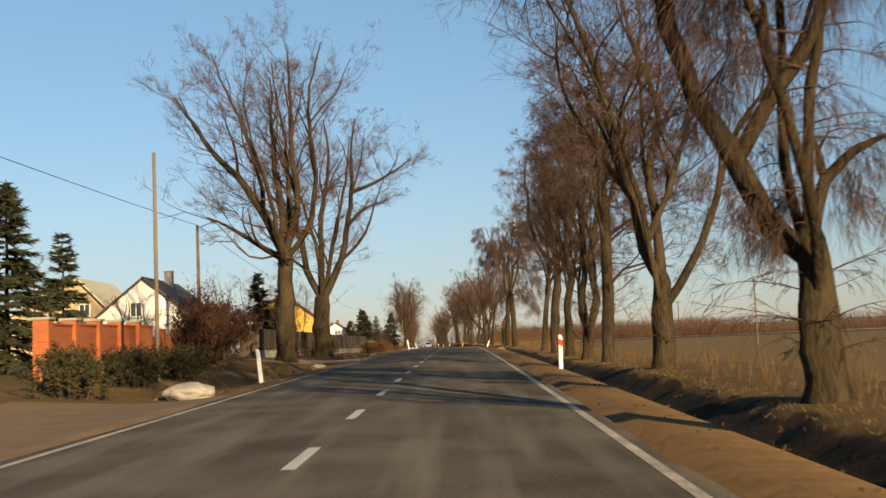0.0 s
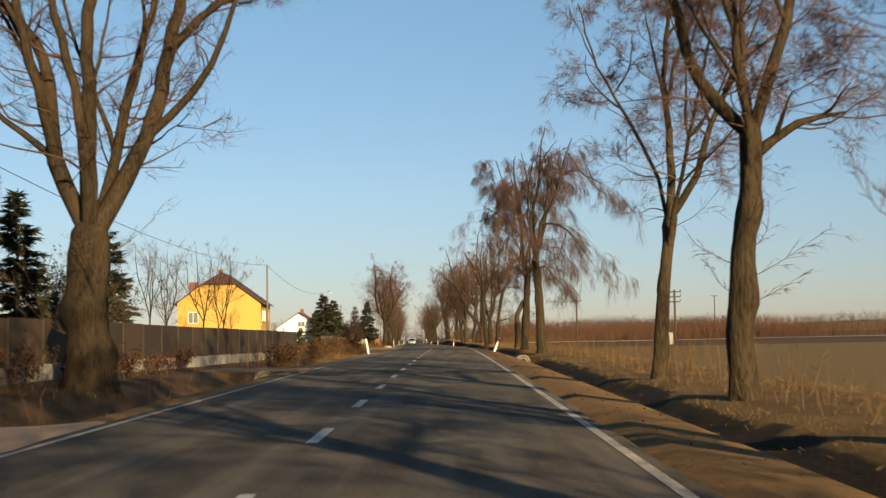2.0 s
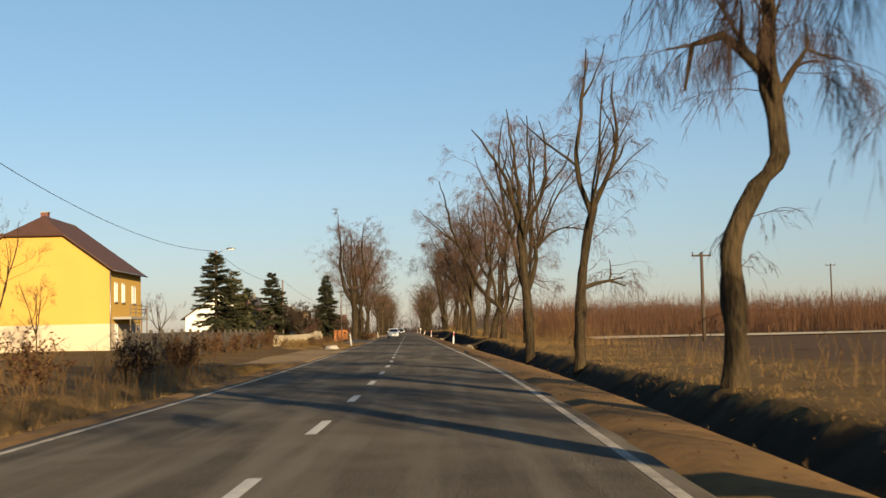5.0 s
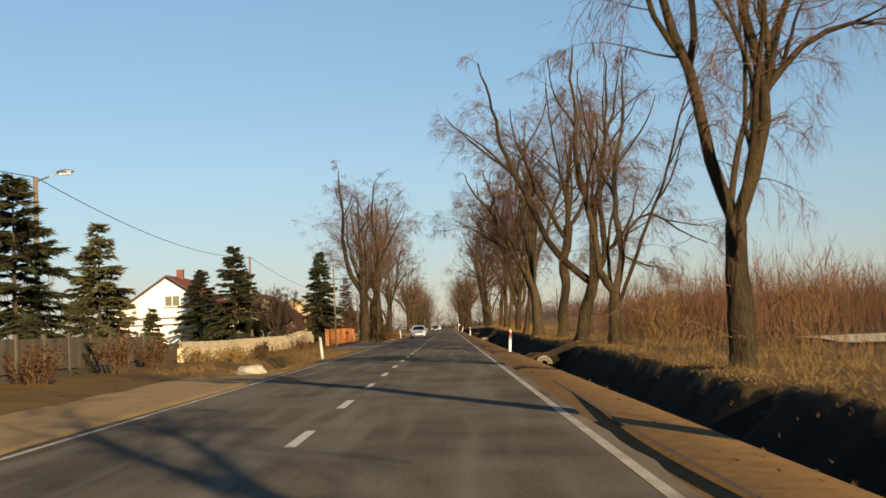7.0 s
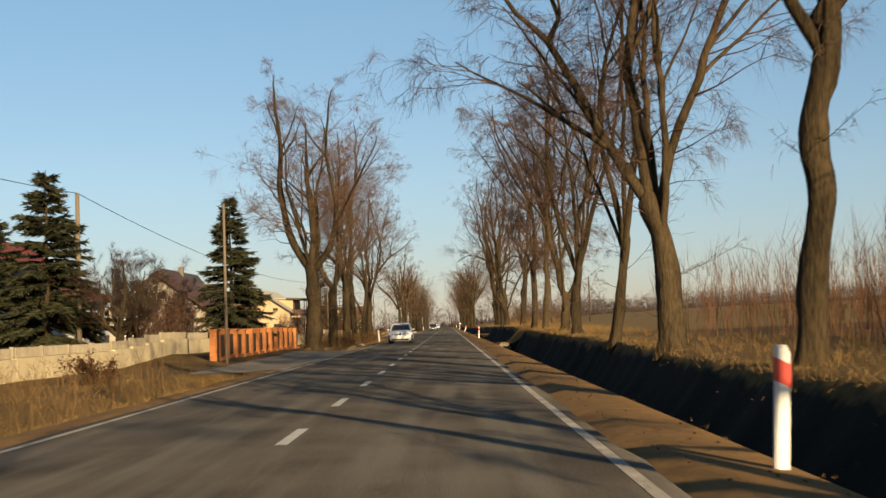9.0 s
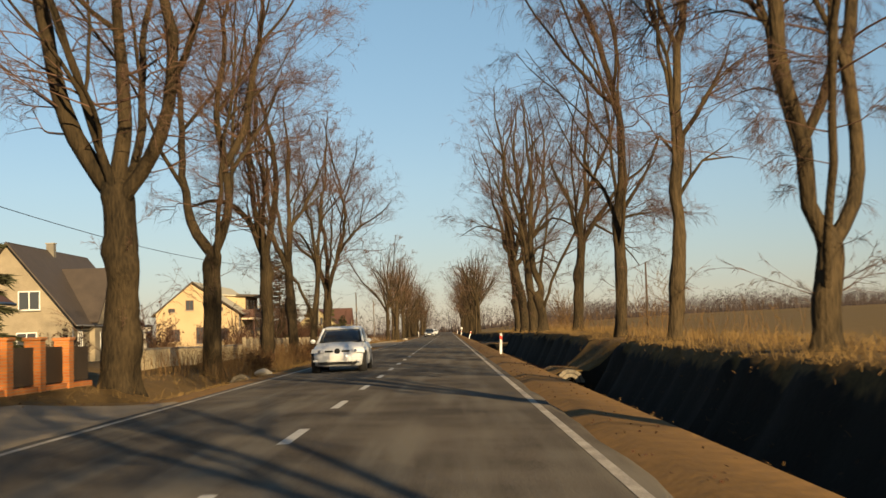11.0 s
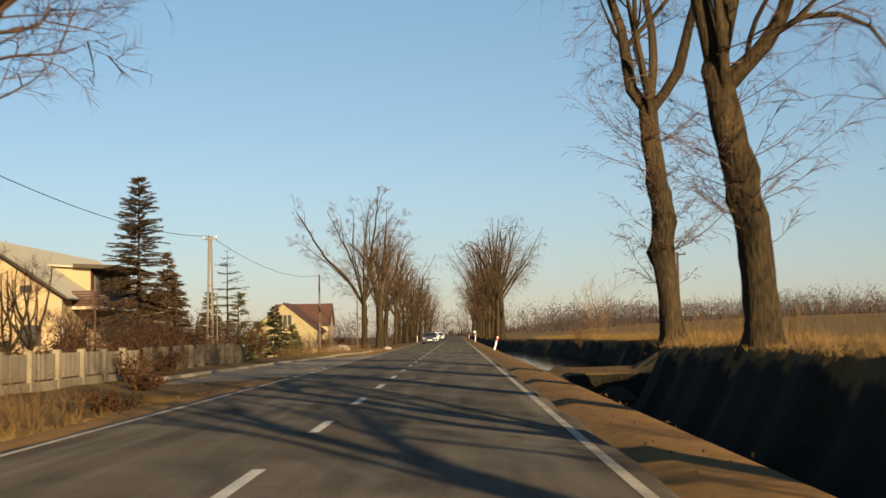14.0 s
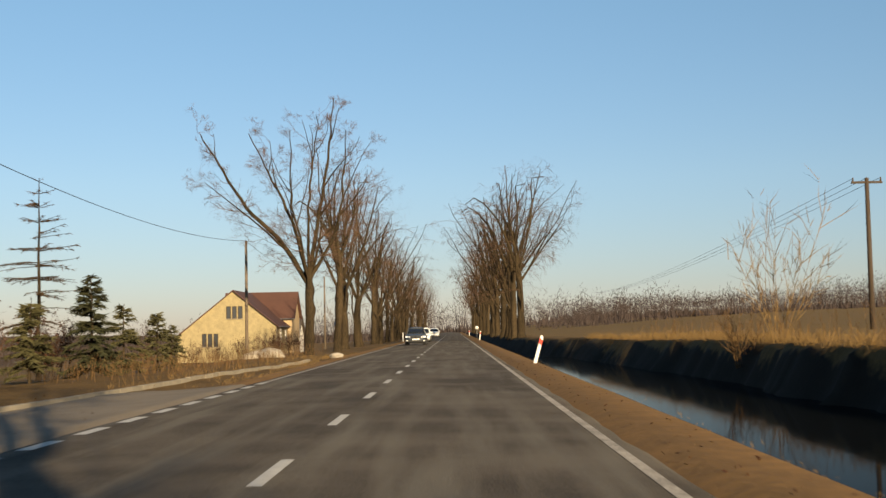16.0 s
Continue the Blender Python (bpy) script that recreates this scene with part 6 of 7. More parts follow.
fence("panel_fence", "tall dark sheet fence on a pale concrete plinth", 72.0, 135.3, -9.9, -8.75, 2.5, bay_of(("plinth", -0.09, 0.09, 0.0, lambda n: n - 0.01, -0.5, 0.42, PALE_STONE), ("post", -0.06, 0.06, -0.06, 0.06, 0.42, 1.62, DARK_PANEL), ("panel", -0.02, 0.02, 0.06, lambda n: n - 0.06, 0.43, 1.66, DARK_PANEL)))
fence("mesh_fence", "old dark board fence with grey posts", 183.0, 236.0, -11.3, -11.6, 2.6, bay_of(("post", -0.07, 0.07, -0.07, 0.07, -0.4, 1.45, GREY_BOARD), ("plinth", -0.05, 0.05, 0.07, lambda n: n - 0.07, -0.4, 0.22, GREY_BOARD), *[("board", -0.014, 0.014, 0.10 + k * 0.205, 0.28 + k * 0.205, 0.26, 1.3, GREY_BOARD) for k in range(12)]))
fence("stone_wall", "low pale limewashed wall topped by short cream pickets", 238.0, 292.0, -11.0, -10.8, 2.6, bay_of(("wall_block", -0.15, 0.15, 0.0, lambda n: n - 0.01, -0.5, 0.66, LIMEWASH), ("post", -0.05, 0.05, -0.05, 0.05, 0.66, 1.0, WHITE_BOARD), *[("picket", -0.015, 0.015, 0.12 + k * 0.165, 0.21 + k * 0.165, 0.67, 0.98, WHITE_BOARD) for k in range(15)]))
fence("orange_fence", "orange clinker fence pillars with dark panels", 280.4, 310.4, -8.2, -8.4, 2.35, bay_of(("pillar", -0.2, 0.2, -0.2, 0.2, -0.4, 1.26, ORANGE), ("pillar_cap", -0.24, 0.24, -0.24, 0.24, 1.26, 1.33, ORANGE), ("plinth", -0.14, 0.14, 0.2, lambda n: n - 0.2, -0.4, 0.12, ORANGE), ("panel", -0.03, 0.03, 0.2, lambda n: n - 0.2, 0.16, 1.08, DARK_PANEL)))
fence("garden_wall", "pale rendered garden wall", 322.0, 346.0, -10.3, -10.2, 3.0, bay_of(("wall_block", -0.13, 0.13, 0.0, lambda n: n - 0.01, -0.6, 0.75, LIMEWASH), ("coping", -0.17, 0.17, 0.0, lambda n: n - 0.01, 0.75, 0.82, CONCRETE)), "wall")
fence("garden_fence", "pale grey board garden fence with pale posts", 350.0, 392.0, -10.6, -10.2, 2.4, bay_of(("post", -0.11, 0.11, -0.11, 0.11, -0.4, 1.15, FENCE_WALL), ("plinth", -0.08, 0.08, 0.11, lambda n: n - 0.11, -0.4, 0.25, FENCE_WALL), *[("board", -0.012, 0.012, 0.15 + k * 0.145, 0.26 + k * 0.145, 0.3, 1.05, PALE_BOARD) for k in range(14)]))
fence("picket_gate", "weathered grey picket fence with wooden pillars", 398.0, 421.0, -11.4, -11.2, 2.6, bay_of(("pillar", -0.2, 0.2, -0.2, 0.2, -0.4, 1.1, GREY_BOARD), ("rail", -0.02, 0.02, 0.2, lambda n: n - 0.2, 0.25, 0.33, GREY_BOARD), ("rail", -0.02, 0.02, 0.2, lambda n: n - 0.2, 0.7, 0.78, GREY_BOARD), *[("picket", -0.03, -0.01, 0.26 + k * 0.15, 0.35 + k * 0.15, 0.12, 0.9, GREY_BOARD) for k in range(14)]))
fence("kerb", "pale concrete kerb along the bus bay", 386.0, 456.0, -8.7, -5.9, 1.0, bay_of(("kerbstone", -0.08, 0.08, 0.0, lambda n: n - 0.012, -0.15, 0.12, KERB)), "kerb")


# ---- signs ----
def round_sign(s, l, z, label):
    sg = thing("road_sign", stand(s, l, ground_height(s, l)), label, "road sign")
    rod("post", (0, 0, -0.3), (0, 0, z + 0.3), 0.03, 0.03, STEEL, sg, 8)
    rod("disc", (0, -0.05, z), (0, -0.03, z), 0.28, 0.28, WHITE_PLASTIC, sg, 24)


round_sign(485.1, -7.2, 2.0, "small round white sign on a steel post")
round_sign(600.0, 5.4, 2.2, "small round white sign on a steel post")



# ---- cars ----
def ring_loft(rings):
    """A skin over closed rings of points, capped at both ends."""
    n = len(rings[0])
    V = [p for r in rings for p in r]
    F = [(i * n + j, i * n + (j + 1) % n, (i + 1) * n + (j + 1) % n, (i + 1) * n + j) for i in range(len(rings) - 1) for j in range(n)]
    return V, F + [tuple(range(n))[::-1], tuple(range((len(rings) - 1) * n, len(rings) * n))]


def round_box(x, y0, y1, z, power=4.0, n=28, nose=0.0):
    """A rounded rectangle in plan, x to either side, from y0 to y1; nose: how much its corners are drawn back."""
    out = []
    for i in range(n):
        a = 2 * math.pi * (i + 0.5) / n
        c, s_ = math.cos(a), math.sin(a)
        k = (abs(c) ** power + abs(s_) ** power) ** (-1 / power)
        px, py = c * k, s_ * k
        out.append((px * x, (y0 + y1) / 2 + py * (y1 - y0) / 2 + nose * px * px * max(0.0, -py), z))
    return out


def sedan(s, l, paint, label):
    """A four-door saloon that faces back along the road."""
    car = thing("car", stand(s, l, crown(l)), label, "car", "oncoming cars")
    # the body from sill to shoulder, its nose and tail drawn in
    V, F = ring_loft([round_box(x, y0, y1, z, 5.0, 28, nose) for x, y0, y1, z, nose in ((0.74, -1.92, 1.92, 0.18, 0.10), (0.82, -2.04, 2.02, 0.22, 0.16), (0.845, -2.10, 2.08, 0.36, 0.20), (0.855, -2.11, 2.10, 0.50, 0.22), (0.85, -2.06, 2.09, 0.62, 0.24), (0.84, -1.98, 2.06, 0.72, 0.26), (0.81, -1.80, 2.03, 0.80, 0.26), (0.77, -1.45, 2.00, 0.87, 0.20), (0.72, -1.10, 1.96, 0.92, 0.12), (0.50, -0.80, 1.90, 0.94, 0.0))])
    mesh_object("body", V, F, paint, car, True)
    # cabin: glass round about, a painted roof, pillars between the panes
    rows = ((0.735, -1.02, 1.62, 0.90, 0.16), (0.70, -0.80, 1.46, 1.05, 0.14), (0.65, -0.52, 1.26, 1.20, 0.12), (0.595, -0.24, 1.05, 1.33, 0.10))
    V, F = ring_loft([round_box(x, y0, y1, z, 6.0, 28, nose) for x, y0, y1, z, nose in rows])
    mesh_object("cabin", V, F, CAR_GLASS, car, True, "dark tinted glass")
    V, F = ring_loft([round_box(x, y0, y1, z, 6.0, 28, nose) for x, y0, y1, z, nose in ((0.605, -0.27, 1.07, 1.32, 0.10), (0.60, -0.25, 1.06, 1.36, 0.10), (0.54, -0.12, 0.96, 1.405, 0.08), (0.36, 0.05, 0.80, 1.425, 0.0))])
    mesh_object("roof", V, F, paint, car, True)
    for x in (-1, 1):
        for way in (((0.715, -0.86, 0.90), (0.66, -0.55, 1.10), (0.585, -0.14, 1.34)), ((0.745, 0.30, 0.90), (0.68, 0.32, 1.12), (0.605, 0.36, 1.34)), ((0.70, 1.50, 0.90), (0.65, 1.26, 1.12), (0.575, 0.96, 1.34))):
            V, F = [], []
            tube(V, F, [Vector((x * a, b, c)) for a, b, c in way], [0.042, 0.038, 0.036], 6)
            mesh_object("pillar", V, F, paint, car, True)
        for y in (-1.32, 1.28):
            rod("wheel_arch", (x * 0.60, y, 0.31), (x * 0.846, y, 0.31), 0.345, 0.345, BLACK, car, 28, "dark wheel arch")
            tyre = rod("tyre", (x * 0.66, y, 0.30), (x * 0.850, y, 0.30), 0.30, 0.30, BLACK, car, 26, "black tyre")
            rod("rim", (x * 0.82, y, 0.30), (x * 0.856, y, 0.30), 0.20, 0.19, STEEL, tyre, 16)
        V, F = ring_loft([[(x * a, b, c) for a, b, c in r] for r in (((0.44, -2.045, 0.60), (0.44, -1.99, 0.71), (0.80, -1.78, 0.735), (0.835, -1.80, 0.60)), ((0.44, -1.9, 0.60), (0.44, -1.88, 0.70), (0.76, -1.68, 0.72), (0.79, -1.70, 0.60)))])
        lamp = mesh_object("headlight", V, F, LAMP_GLASS, car, False, "clear headlight wrapped round the corner")
        rod("lamp", (x * 0.55, -2.022, 0.655), (x * 0.55, -1.9, 0.655), 0.04, 0.05, CHROME, lamp, 16, "bright round lamp")
        part("grille", box(bmesh.new(), min(x * 0.13, x * 0.38), max(x * 0.13, x * 0.38), -2.062, -1.95, 0.62, 0.68, 0.012), BLACK, car, "dark slot beside the badge")
        part("mirror", box(bmesh.new(), min(x * 0.80, x * 0.97), max(x * 0.80, x * 0.97), -0.74, -0.62, 0.90, 1.02, 0.03), paint, car, "", True)
        part("fog_lamp", box(bmesh.new(), min(x * 0.60, x * 0.74), max(x * 0.60, x * 0.74), -2.05, -1.95, 0.33, 0.40, 0.015), LAMP_GLASS, car, "small fog lamp")
        for y in (-0.05, 0.75):
            part("door_handle", box(bmesh.new(), min(x * 0.84, x * 0.875), max(x * 0.84, x * 0.875), y, y + 0.16, 0.70, 0.73, 0.008), paint, car)
    rod("badge_ring", (0, -2.075, 0.65), (0, -1.95, 0.65), 0.085, 0.09, BLACK, car, 24, "dark round opening in the middle of the nose")
    part("air_intake", box(bmesh.new(), -0.60, 0.60, -2.118, -2.0, 0.25, 0.33, 0.02), BLACK, car, "wide black air intake")
    slab("number_plate", -0.26, 0.26, -2.125, -2.11, 0.42, 0.52, WHITE_PLASTIC, car, "plain pale plate")
    part("bonnet_seam", box(bmesh.new(), -0.62, 0.62, -1.06, -1.03, 0.905, 0.925, 0.004), BLACK, car, "dark gap below the windscreen")
    for x0, x1 in ((-0.55, -0.02), (0.05, 0.55)):
        rod("wiper", (x0, -1.0, 0.935), (x1, -0.95, 0.965), 0.010, 0.008, BLACK, car, 6)
    return car


sedan(315.2, -1.6, CAR_WHITE, "white saloon car in the oncoming lane")
sedan(492.0, -1.5, CAR_GREY, "dark grey saloon car far along the oncoming lane")
sedan(516.0, -1.6, CAR_WHITE, "white saloon car far along the oncoming lane")
sedan(585.0, -1.6, CAR_WHITE, "white saloon car far along the oncoming lane")

# ---- conifers ----
def spruce(s, l, height, label, seed, needle=None, width=0.34, dense=1.0, bare=0.06, base=None, thin=False, category="spruce"):
    """A conifer of drooping whorls: trunk, and boughs with needle sprays."""
    nr = np.random.RandomState(seed)
    g = ground_height(s, l) if base is None else base
    tree = thing("larch_tree" if thin else "spruce_tree", stand(s, l, g, nr.uniform(0, 360)), label, category)
    V, F = [], []
    k = 8
    r0 = height * (0.012 if thin else 0.016)
    tube(V, F, [Vector((nr.uniform(-0.03, 0.03), nr.uniform(-0.03, 0.03), -0.2 + (height + 0.2) * i / k)) for i in range(k + 1)], [r0 * (1 - 0.95 * i / k) + 0.01 for i in range(k + 1)], 8)
    mesh_object("trunk", V, F, BARK, tree, True)
    n = int(height * (11 if thin else 23) * dense)
    t = np.sort(nr.uniform(bare, 0.985, n))
    if thin and dense < 1:
        t = np.clip(np.round(t * 14) / 14 + nr.uniform(-0.01, 0.01, n), 0.02, 0.985)
    az = nr.uniform(0, 2 * math.pi, n)
    z = t * height
    reach = height * width * (1 - t) ** 0.82 * nr.uniform(0.5, 1.12, n) + 0.12
    if thin:
        reach = height * width * (1 - t) ** 0.6 * nr.uniform(0.5, 1.2, n) + 0.15
    d = unit(np.stack([np.cos(az), np.sin(az), 0.25 - 0.35 * (1 - t) + nr.uniform(-0.1, 0.1, n)], 1))
    p = np.stack([np.zeros(n), np.zeros(n), z], 1)
    bend = np.stack([np.zeros(n), np.zeros(n), -0.22 + 0.22 * t + nr.uniform(-0.05, 0.08, n)], 1)
    boughs = Sticks()
    boughs.add(p, d, reach, np.full(n, 0.008) + reach * 0.008, bend, 4, 3)
    ob = new("branchwork", boughs.mesh("branchwork", BARK))
    ob.parent = tree
    # needle sprays along both sides of each bough
    per = np.maximum(5, (reach * (26 if thin else 78) * dense).astype(int))
    i = np.repeat(np.arange(n), per)
    u = nr.uniform(0.12, 1.0, len(i))[:, None]
    c = p[i] + d[i] * reach[i][:, None] * u + bend[i] * reach[i][:, None] * u * u
    way = unit(d[i] + 2 * bend[i] * u)
    side = unit(np.cross(way, [[0, 0, 1.0]])) * nr.choice([-1, 1], len(i))[:, None]
    nd = unit(way * nr.uniform(0.3, 0.9, (len(i), 1)) + side * nr.uniform(0.3, 1.0, (len(i), 1)) + np.stack([np.zeros(len(i)), np.zeros(len(i)), nr.uniform(-0.55, 0.25, len(i))], 1))
    ln = nr.uniform(0.20, 0.50, len(i)) * (0.6 if thin else 1.0) * (height / 8) ** 0.3
    sprays = Sticks()
    sprays.slivers(c, nd, ln, ln * (0.14 if thin else 0.24))
    ob = new("foliage", sprays.mesh("foliage", needle or NEEDLE))
    ob.parent = tree
    return tree


DARK = "dark green spruce with drooping boughs in a garden"
np.random.seed(7)
spruce(224.5, -14.0, 7.4, DARK, 1, width=0.44, dense=1.15, bare=0.02)
spruce(236.0, -14.2, 6.6, "olive green spruce with sunlit layered boughs", 2, NEEDLE_OLIVE, 0.36, 1.15)
spruce(283.0, -16.2, 8.4, DARK, 3, width=0.40, dense=1.25, bare=0.02)
spruce(286.0, -19.6, 6.6, DARK, 4, width=0.42, dense=1.3, bare=0.02)
spruce(297.0, -10.4, 8.6, DARK, 5, width=0.31, dense=1.2, bare=0.02)
spruce(278.0, -22.0, 3.2, "small dark conical spruce before a white house", 6, width=0.36, dense=2.0, bare=0.0)
spruce(49.3, -16.0, 7.6, DARK, 7, width=0.30)
spruce(55.7, -15.9, 6.0, DARK, 8, width=0.26)
spruce(98.0, -14.2, 6.6, DARK, 9, width=0.27)
spruce(110.0, -14.2, 6.2, DARK, 10, width=0.28)
spruce(310.5, -11.9, 6.2, DARK, 12, width=0.31)
for i_, (s_, h_) in enumerate(((429.0, 2.2), (434.2, 2.9), (440.4, 3.9), (445.7, 3.0), (450.8, 2.7), (454.5, 2.2))):
    spruce(s_, -12.4 - 0.2 * (i_ % 2), h_, "young green spruce in a row behind a kerb", 20 + i_, None if i_ == 2 else NEEDLE_OLIVE, 0.36)
spruce(423.5, -18.5, 12.2, "tall sparse brown larch in a garden", 30, NEEDLE_BROWN, 0.24, 3.2, 0.10, thin=True, category="larch")
spruce(450.8, -18.0, 9.6, "thin ragged larch with few whorls of branches", 31, NEEDLE_BROWN, 0.30, 0.85, 0.25, thin=True, category="larch")
spruce(430.0, -18.2, 7.8, "broad russet-brown conifer in a garden", 32, NEEDLE_BROWN, 0.30, 0.9)
spruce(432.5, -15.8, 5.0, "brownish green young pine in a garden", 35, NEEDLE_OLIVE, 0.36, 0.8)
spruce(412.5, -13.6, 4.8, "brownish green young pine in a garden", 33, NEEDLE_BROWN, 0.3, 0.6)
spruce(426.0, -12.6, 4.6, "brownish green young pine in a garden", 34, NEEDLE_OLIVE, 0.3, 0.6)


# ---- shrubs, hedges and small trees ----
def shrub(name, s, l, label, seed, height, radius, stems, material, category="shrub", leaves=0, leaf_mat=None, group=""):
    nr = np.random.RandomState(seed)
    bush = thing(name, stand(s, l, ground_height(s, l)), label, category, group)
    p = np.stack([nr.normal(0, radius * 0.15, stems), nr.normal(0, radius * 0.15, stems), np.full(stems, -0.1)], 1)
    d = unit(np.concatenate([p[:, :2] * 1.32 / max(radius, 0.1) + nr.normal(0, 0.16, (stems, 2)), np.ones((stems, 1))], 1))
    L = height * nr.uniform(0.6, 1.05, stems)
    b = nr.normal(0, 0.06, (stems, 3))
    st = Sticks()
    st.add(p, d, L, np.full(stems, 0.012), b, 5, 3)
    R = np.full(stems, 0.012)
    P, D = p, d
    for per, reach, rr in ((9, 0.34, 0.009), (2, 0.55, 0.008)):
        i = np.repeat(np.arange(len(P)), per)
        t = nr.uniform(0.25, 1, len(i))[:, None]
        c = P[i] + D[i] * L[i][:, None] * t + b[i] * L[i][:, None] * t * t
        D = unit(D[i] + unit(nr.normal(size=(len(i), 3))) * 0.8 + np.array([[0, 0, 0.15]]))
        L = L[i] * reach * nr.uniform(0.5, 1.1, len(i))
        b = nr.normal(0, 0.1, (len(i), 3))
        P = c
        st.blades(P, D, L, np.full(len(i), rr * 2.3), b)
    ob = new("branchwork", st.mesh("branchwork", material))
    ob.parent = bush
    if leaves:
        lv = Sticks()
        i = nr.randint(0, len(P), leaves)
        c = P[i] + D[i] * L[i][:, None] * nr.uniform(0, 1.2, (leaves, 1)) + nr.normal(0, 0.05, (leaves, 3))
        lv.slivers(c, unit(nr.normal(size=(leaves, 3))), nr.uniform(0.05, 0.11, leaves), nr.uniform(0.045, 0.10, leaves))
        ob = new("foliage", lv.mesh("foliage", leaf_mat or HEDGE))
        ob.parent = bush
    return bush


for i_ in range(5):     # brown beech hedge in front of the brick wall
    shrub("hedge_shrub", 57.0 + i_ * 2.8, -10.4 - 0.08 * i_, "brown-leaved hedge shrub before a brick wall", 40 + i_, 2.7 + 0.4 * math.sin(i_ * 1.7), 1.5, 28, TWIG, "hedge", 5200, HEDGE, "brown hedge")
for i_ in range(3):     # more of it in the garden
    shrub("hedge_shrub", 72.5 + i_ * 3.4, -13.2 - 0.9 * i_, "brown-leaved shrub in a front garden", 50 + i_, 2.3, 1.6, 26, TWIG, "hedge", 4200, HEDGE, "brown hedge")
for i_ in range(8):     # low junipers
    shrub("juniper", 31.0 + i_ * 1.9, -7.6 - 0.7 * (i_ % 3), "low spreading dull green juniper beside a drive", 60 + i_, 1.0, 1.5, 26, TWIG, "juniper", 2600, JUNIPER, "junipers")
for i_, (s_, l_, h_) in enumerate(((112, -6.7, 1.2), (118, -6.9, 1.0), (126, -6.6, 1.3), (141, -7.0, 1.2), (147, -7.6, 1.4), (152, -6.8, 1.0), (160, -8.2, 1.5), (168, -7.5, 1.3), (175, -7.4, 1.1), (190, -10.4, 1.0), (197, -10.2, 1.3), (203, -10.5, 0.9), (209, -10.3, 1.2), (216, -10.5, 1.1), (224, -10.2, 1.4), (231, -10.6, 1.2), (248, -8.6, 0.8), (262, -8.0, 0.8), (330, -6.5, 0.9), (344, -6.3, 1.0), (353, -6.2, 0.9), (374, -6.4, 0.45), (381, -7.2, 0.5), (388, -9.4, 0.9), (394, -9.6, 1.0))):
    shrub("bramble_shrub", s_, l_, "tangled brown bramble on the verge", 80 + i_, h_, 1.4, 24, REED, "bramble", 700, HEDGE, "verge brambles")
shrub("dead_shrub", 430.6, 11.4, "tall bare shrub with pale upright shoots", 110, 4.2, 0.62, 13, STRAW, "shrub")
shrub("dead_shrub", 432.0, 10.6, "low bare shrub on the ditch bank", 111, 1.6, 1.2, 14, REED, "shrub")
shrub("dead_shrub", 352.3, 9.3, "bare shrub of brown upright shoots beside a trunk", 114, 2.5, 1.1, 22, REED, "shrub")
shrub("dead_shrub", 327.0, 10.7, "tall bare shrub with thin upright shoots", 115, 2.6, 0.8, 12, REED, "shrub")
shrub("dead_shrub", 231.0, 10.4, "bare shrub of upright straw-coloured shoots", 116, 2.2, 1.0, 16, STRAW, "shrub")
shrub("dead_shrub", 224.0, 9.8, "bare shrub of upright straw-coloured shoots", 112, 1.8, 1.2, 14, REED, "shrub")
shrub("dead_shrub", 214.0, 11.5, "bare shrub of upright straw-coloured shoots", 113, 2.6, 1.4, 14, REED, "shrub")

_r = random.Random(8)
for i_ in range(20):    # overgrown gardens behind the fences
    s_ = 326.0 + i_ * 5.6 + _r.uniform(-1.5, 1.5)
    shrub("garden_shrub", s_, -10.9 - _r.uniform(0.3, 3.2), "dense brown leafless garden shrub behind a fence", 200 + i_, _r.uniform(1.4, 2.9), _r.uniform(1.0, 1.7), 20, TWIG if i_ % 3 else SHRUB, "shrub", 500, HEDGE, "garden shrubs")
for i_ in range(9):     # dense shrubs round the old villas
    shrub("garden_shrub", 383.0 + i_ * 3.6 + _r.uniform(-1.0, 1.0), -12.2 - _r.uniform(0.0, 3.0), "dark tangled garden shrub behind a picket fence", 280 + i_, _r.uniform(1.0, 1.9), _r.uniform(1.0, 1.5), 24, TWIG, "shrub", 1200, HEDGE, "garden shrubs")
for i_, (s_, l_, h_) in enumerate(((404.0, -13.6, 2.4), (409.5, -15.2, 3.0), (415.0, -13.4, 2.6), (420.0, -15.6, 3.2), (428.5, -15.2, 2.8), (436.5, -16.2, 3.0), (444.5, -15.4, 2.6))):   # round the conifers
    shrub("garden_shrub", s_, l_, "dark brown overgrown garden shrub among conifers", 330 + i_, h_, 1.9, 30, TWIG_DARK, "shrub", 1500, HEDGE, "garden shrubs")
for i_ in range(5):     # dark undergrowth round the big limes
    shrub("garden_shrub", 84.0 + i_ * 4.4, -8.8 + _r.uniform(-0.4, 0.3), "dark tangled shrub before a sheet fence", 230 + i_, _r.uniform(0.6, 1.1), 1.2, 20, TWIG, "shrub", 500, HEDGE, "fence shrubs")
for i_, (s_, l_, h_) in enumerate(((286.0, -12.0, 2.2), (291.0, -12.0, 2.6), (295.0, -14.2, 3.0), (300.0, -10.6, 2.4), (307.0, -11.5, 3.0))):
    shrub("garden_shrub", s_, l_, "dark leafless garden shrub behind a low wall", 240 + i_, h_, 1.8, 26, TWIG, "shrub", 900, HEDGE, "garden shrubs")
for i_, (s_, l_, h_) in enumerate(((236.5, -9.9, 0.9), (239.5, -8.9, 0.8), (243.5, -9.4, 0.9), (247.0, -8.6, 0.7))):
    shrub("weed_clump", s_, l_, "golden clump of dry weeds on the verge", 300 + i_, h_ * 0.75, 1.9, 60, STRAW, "weeds", 250, STRAW, "weed clumps")

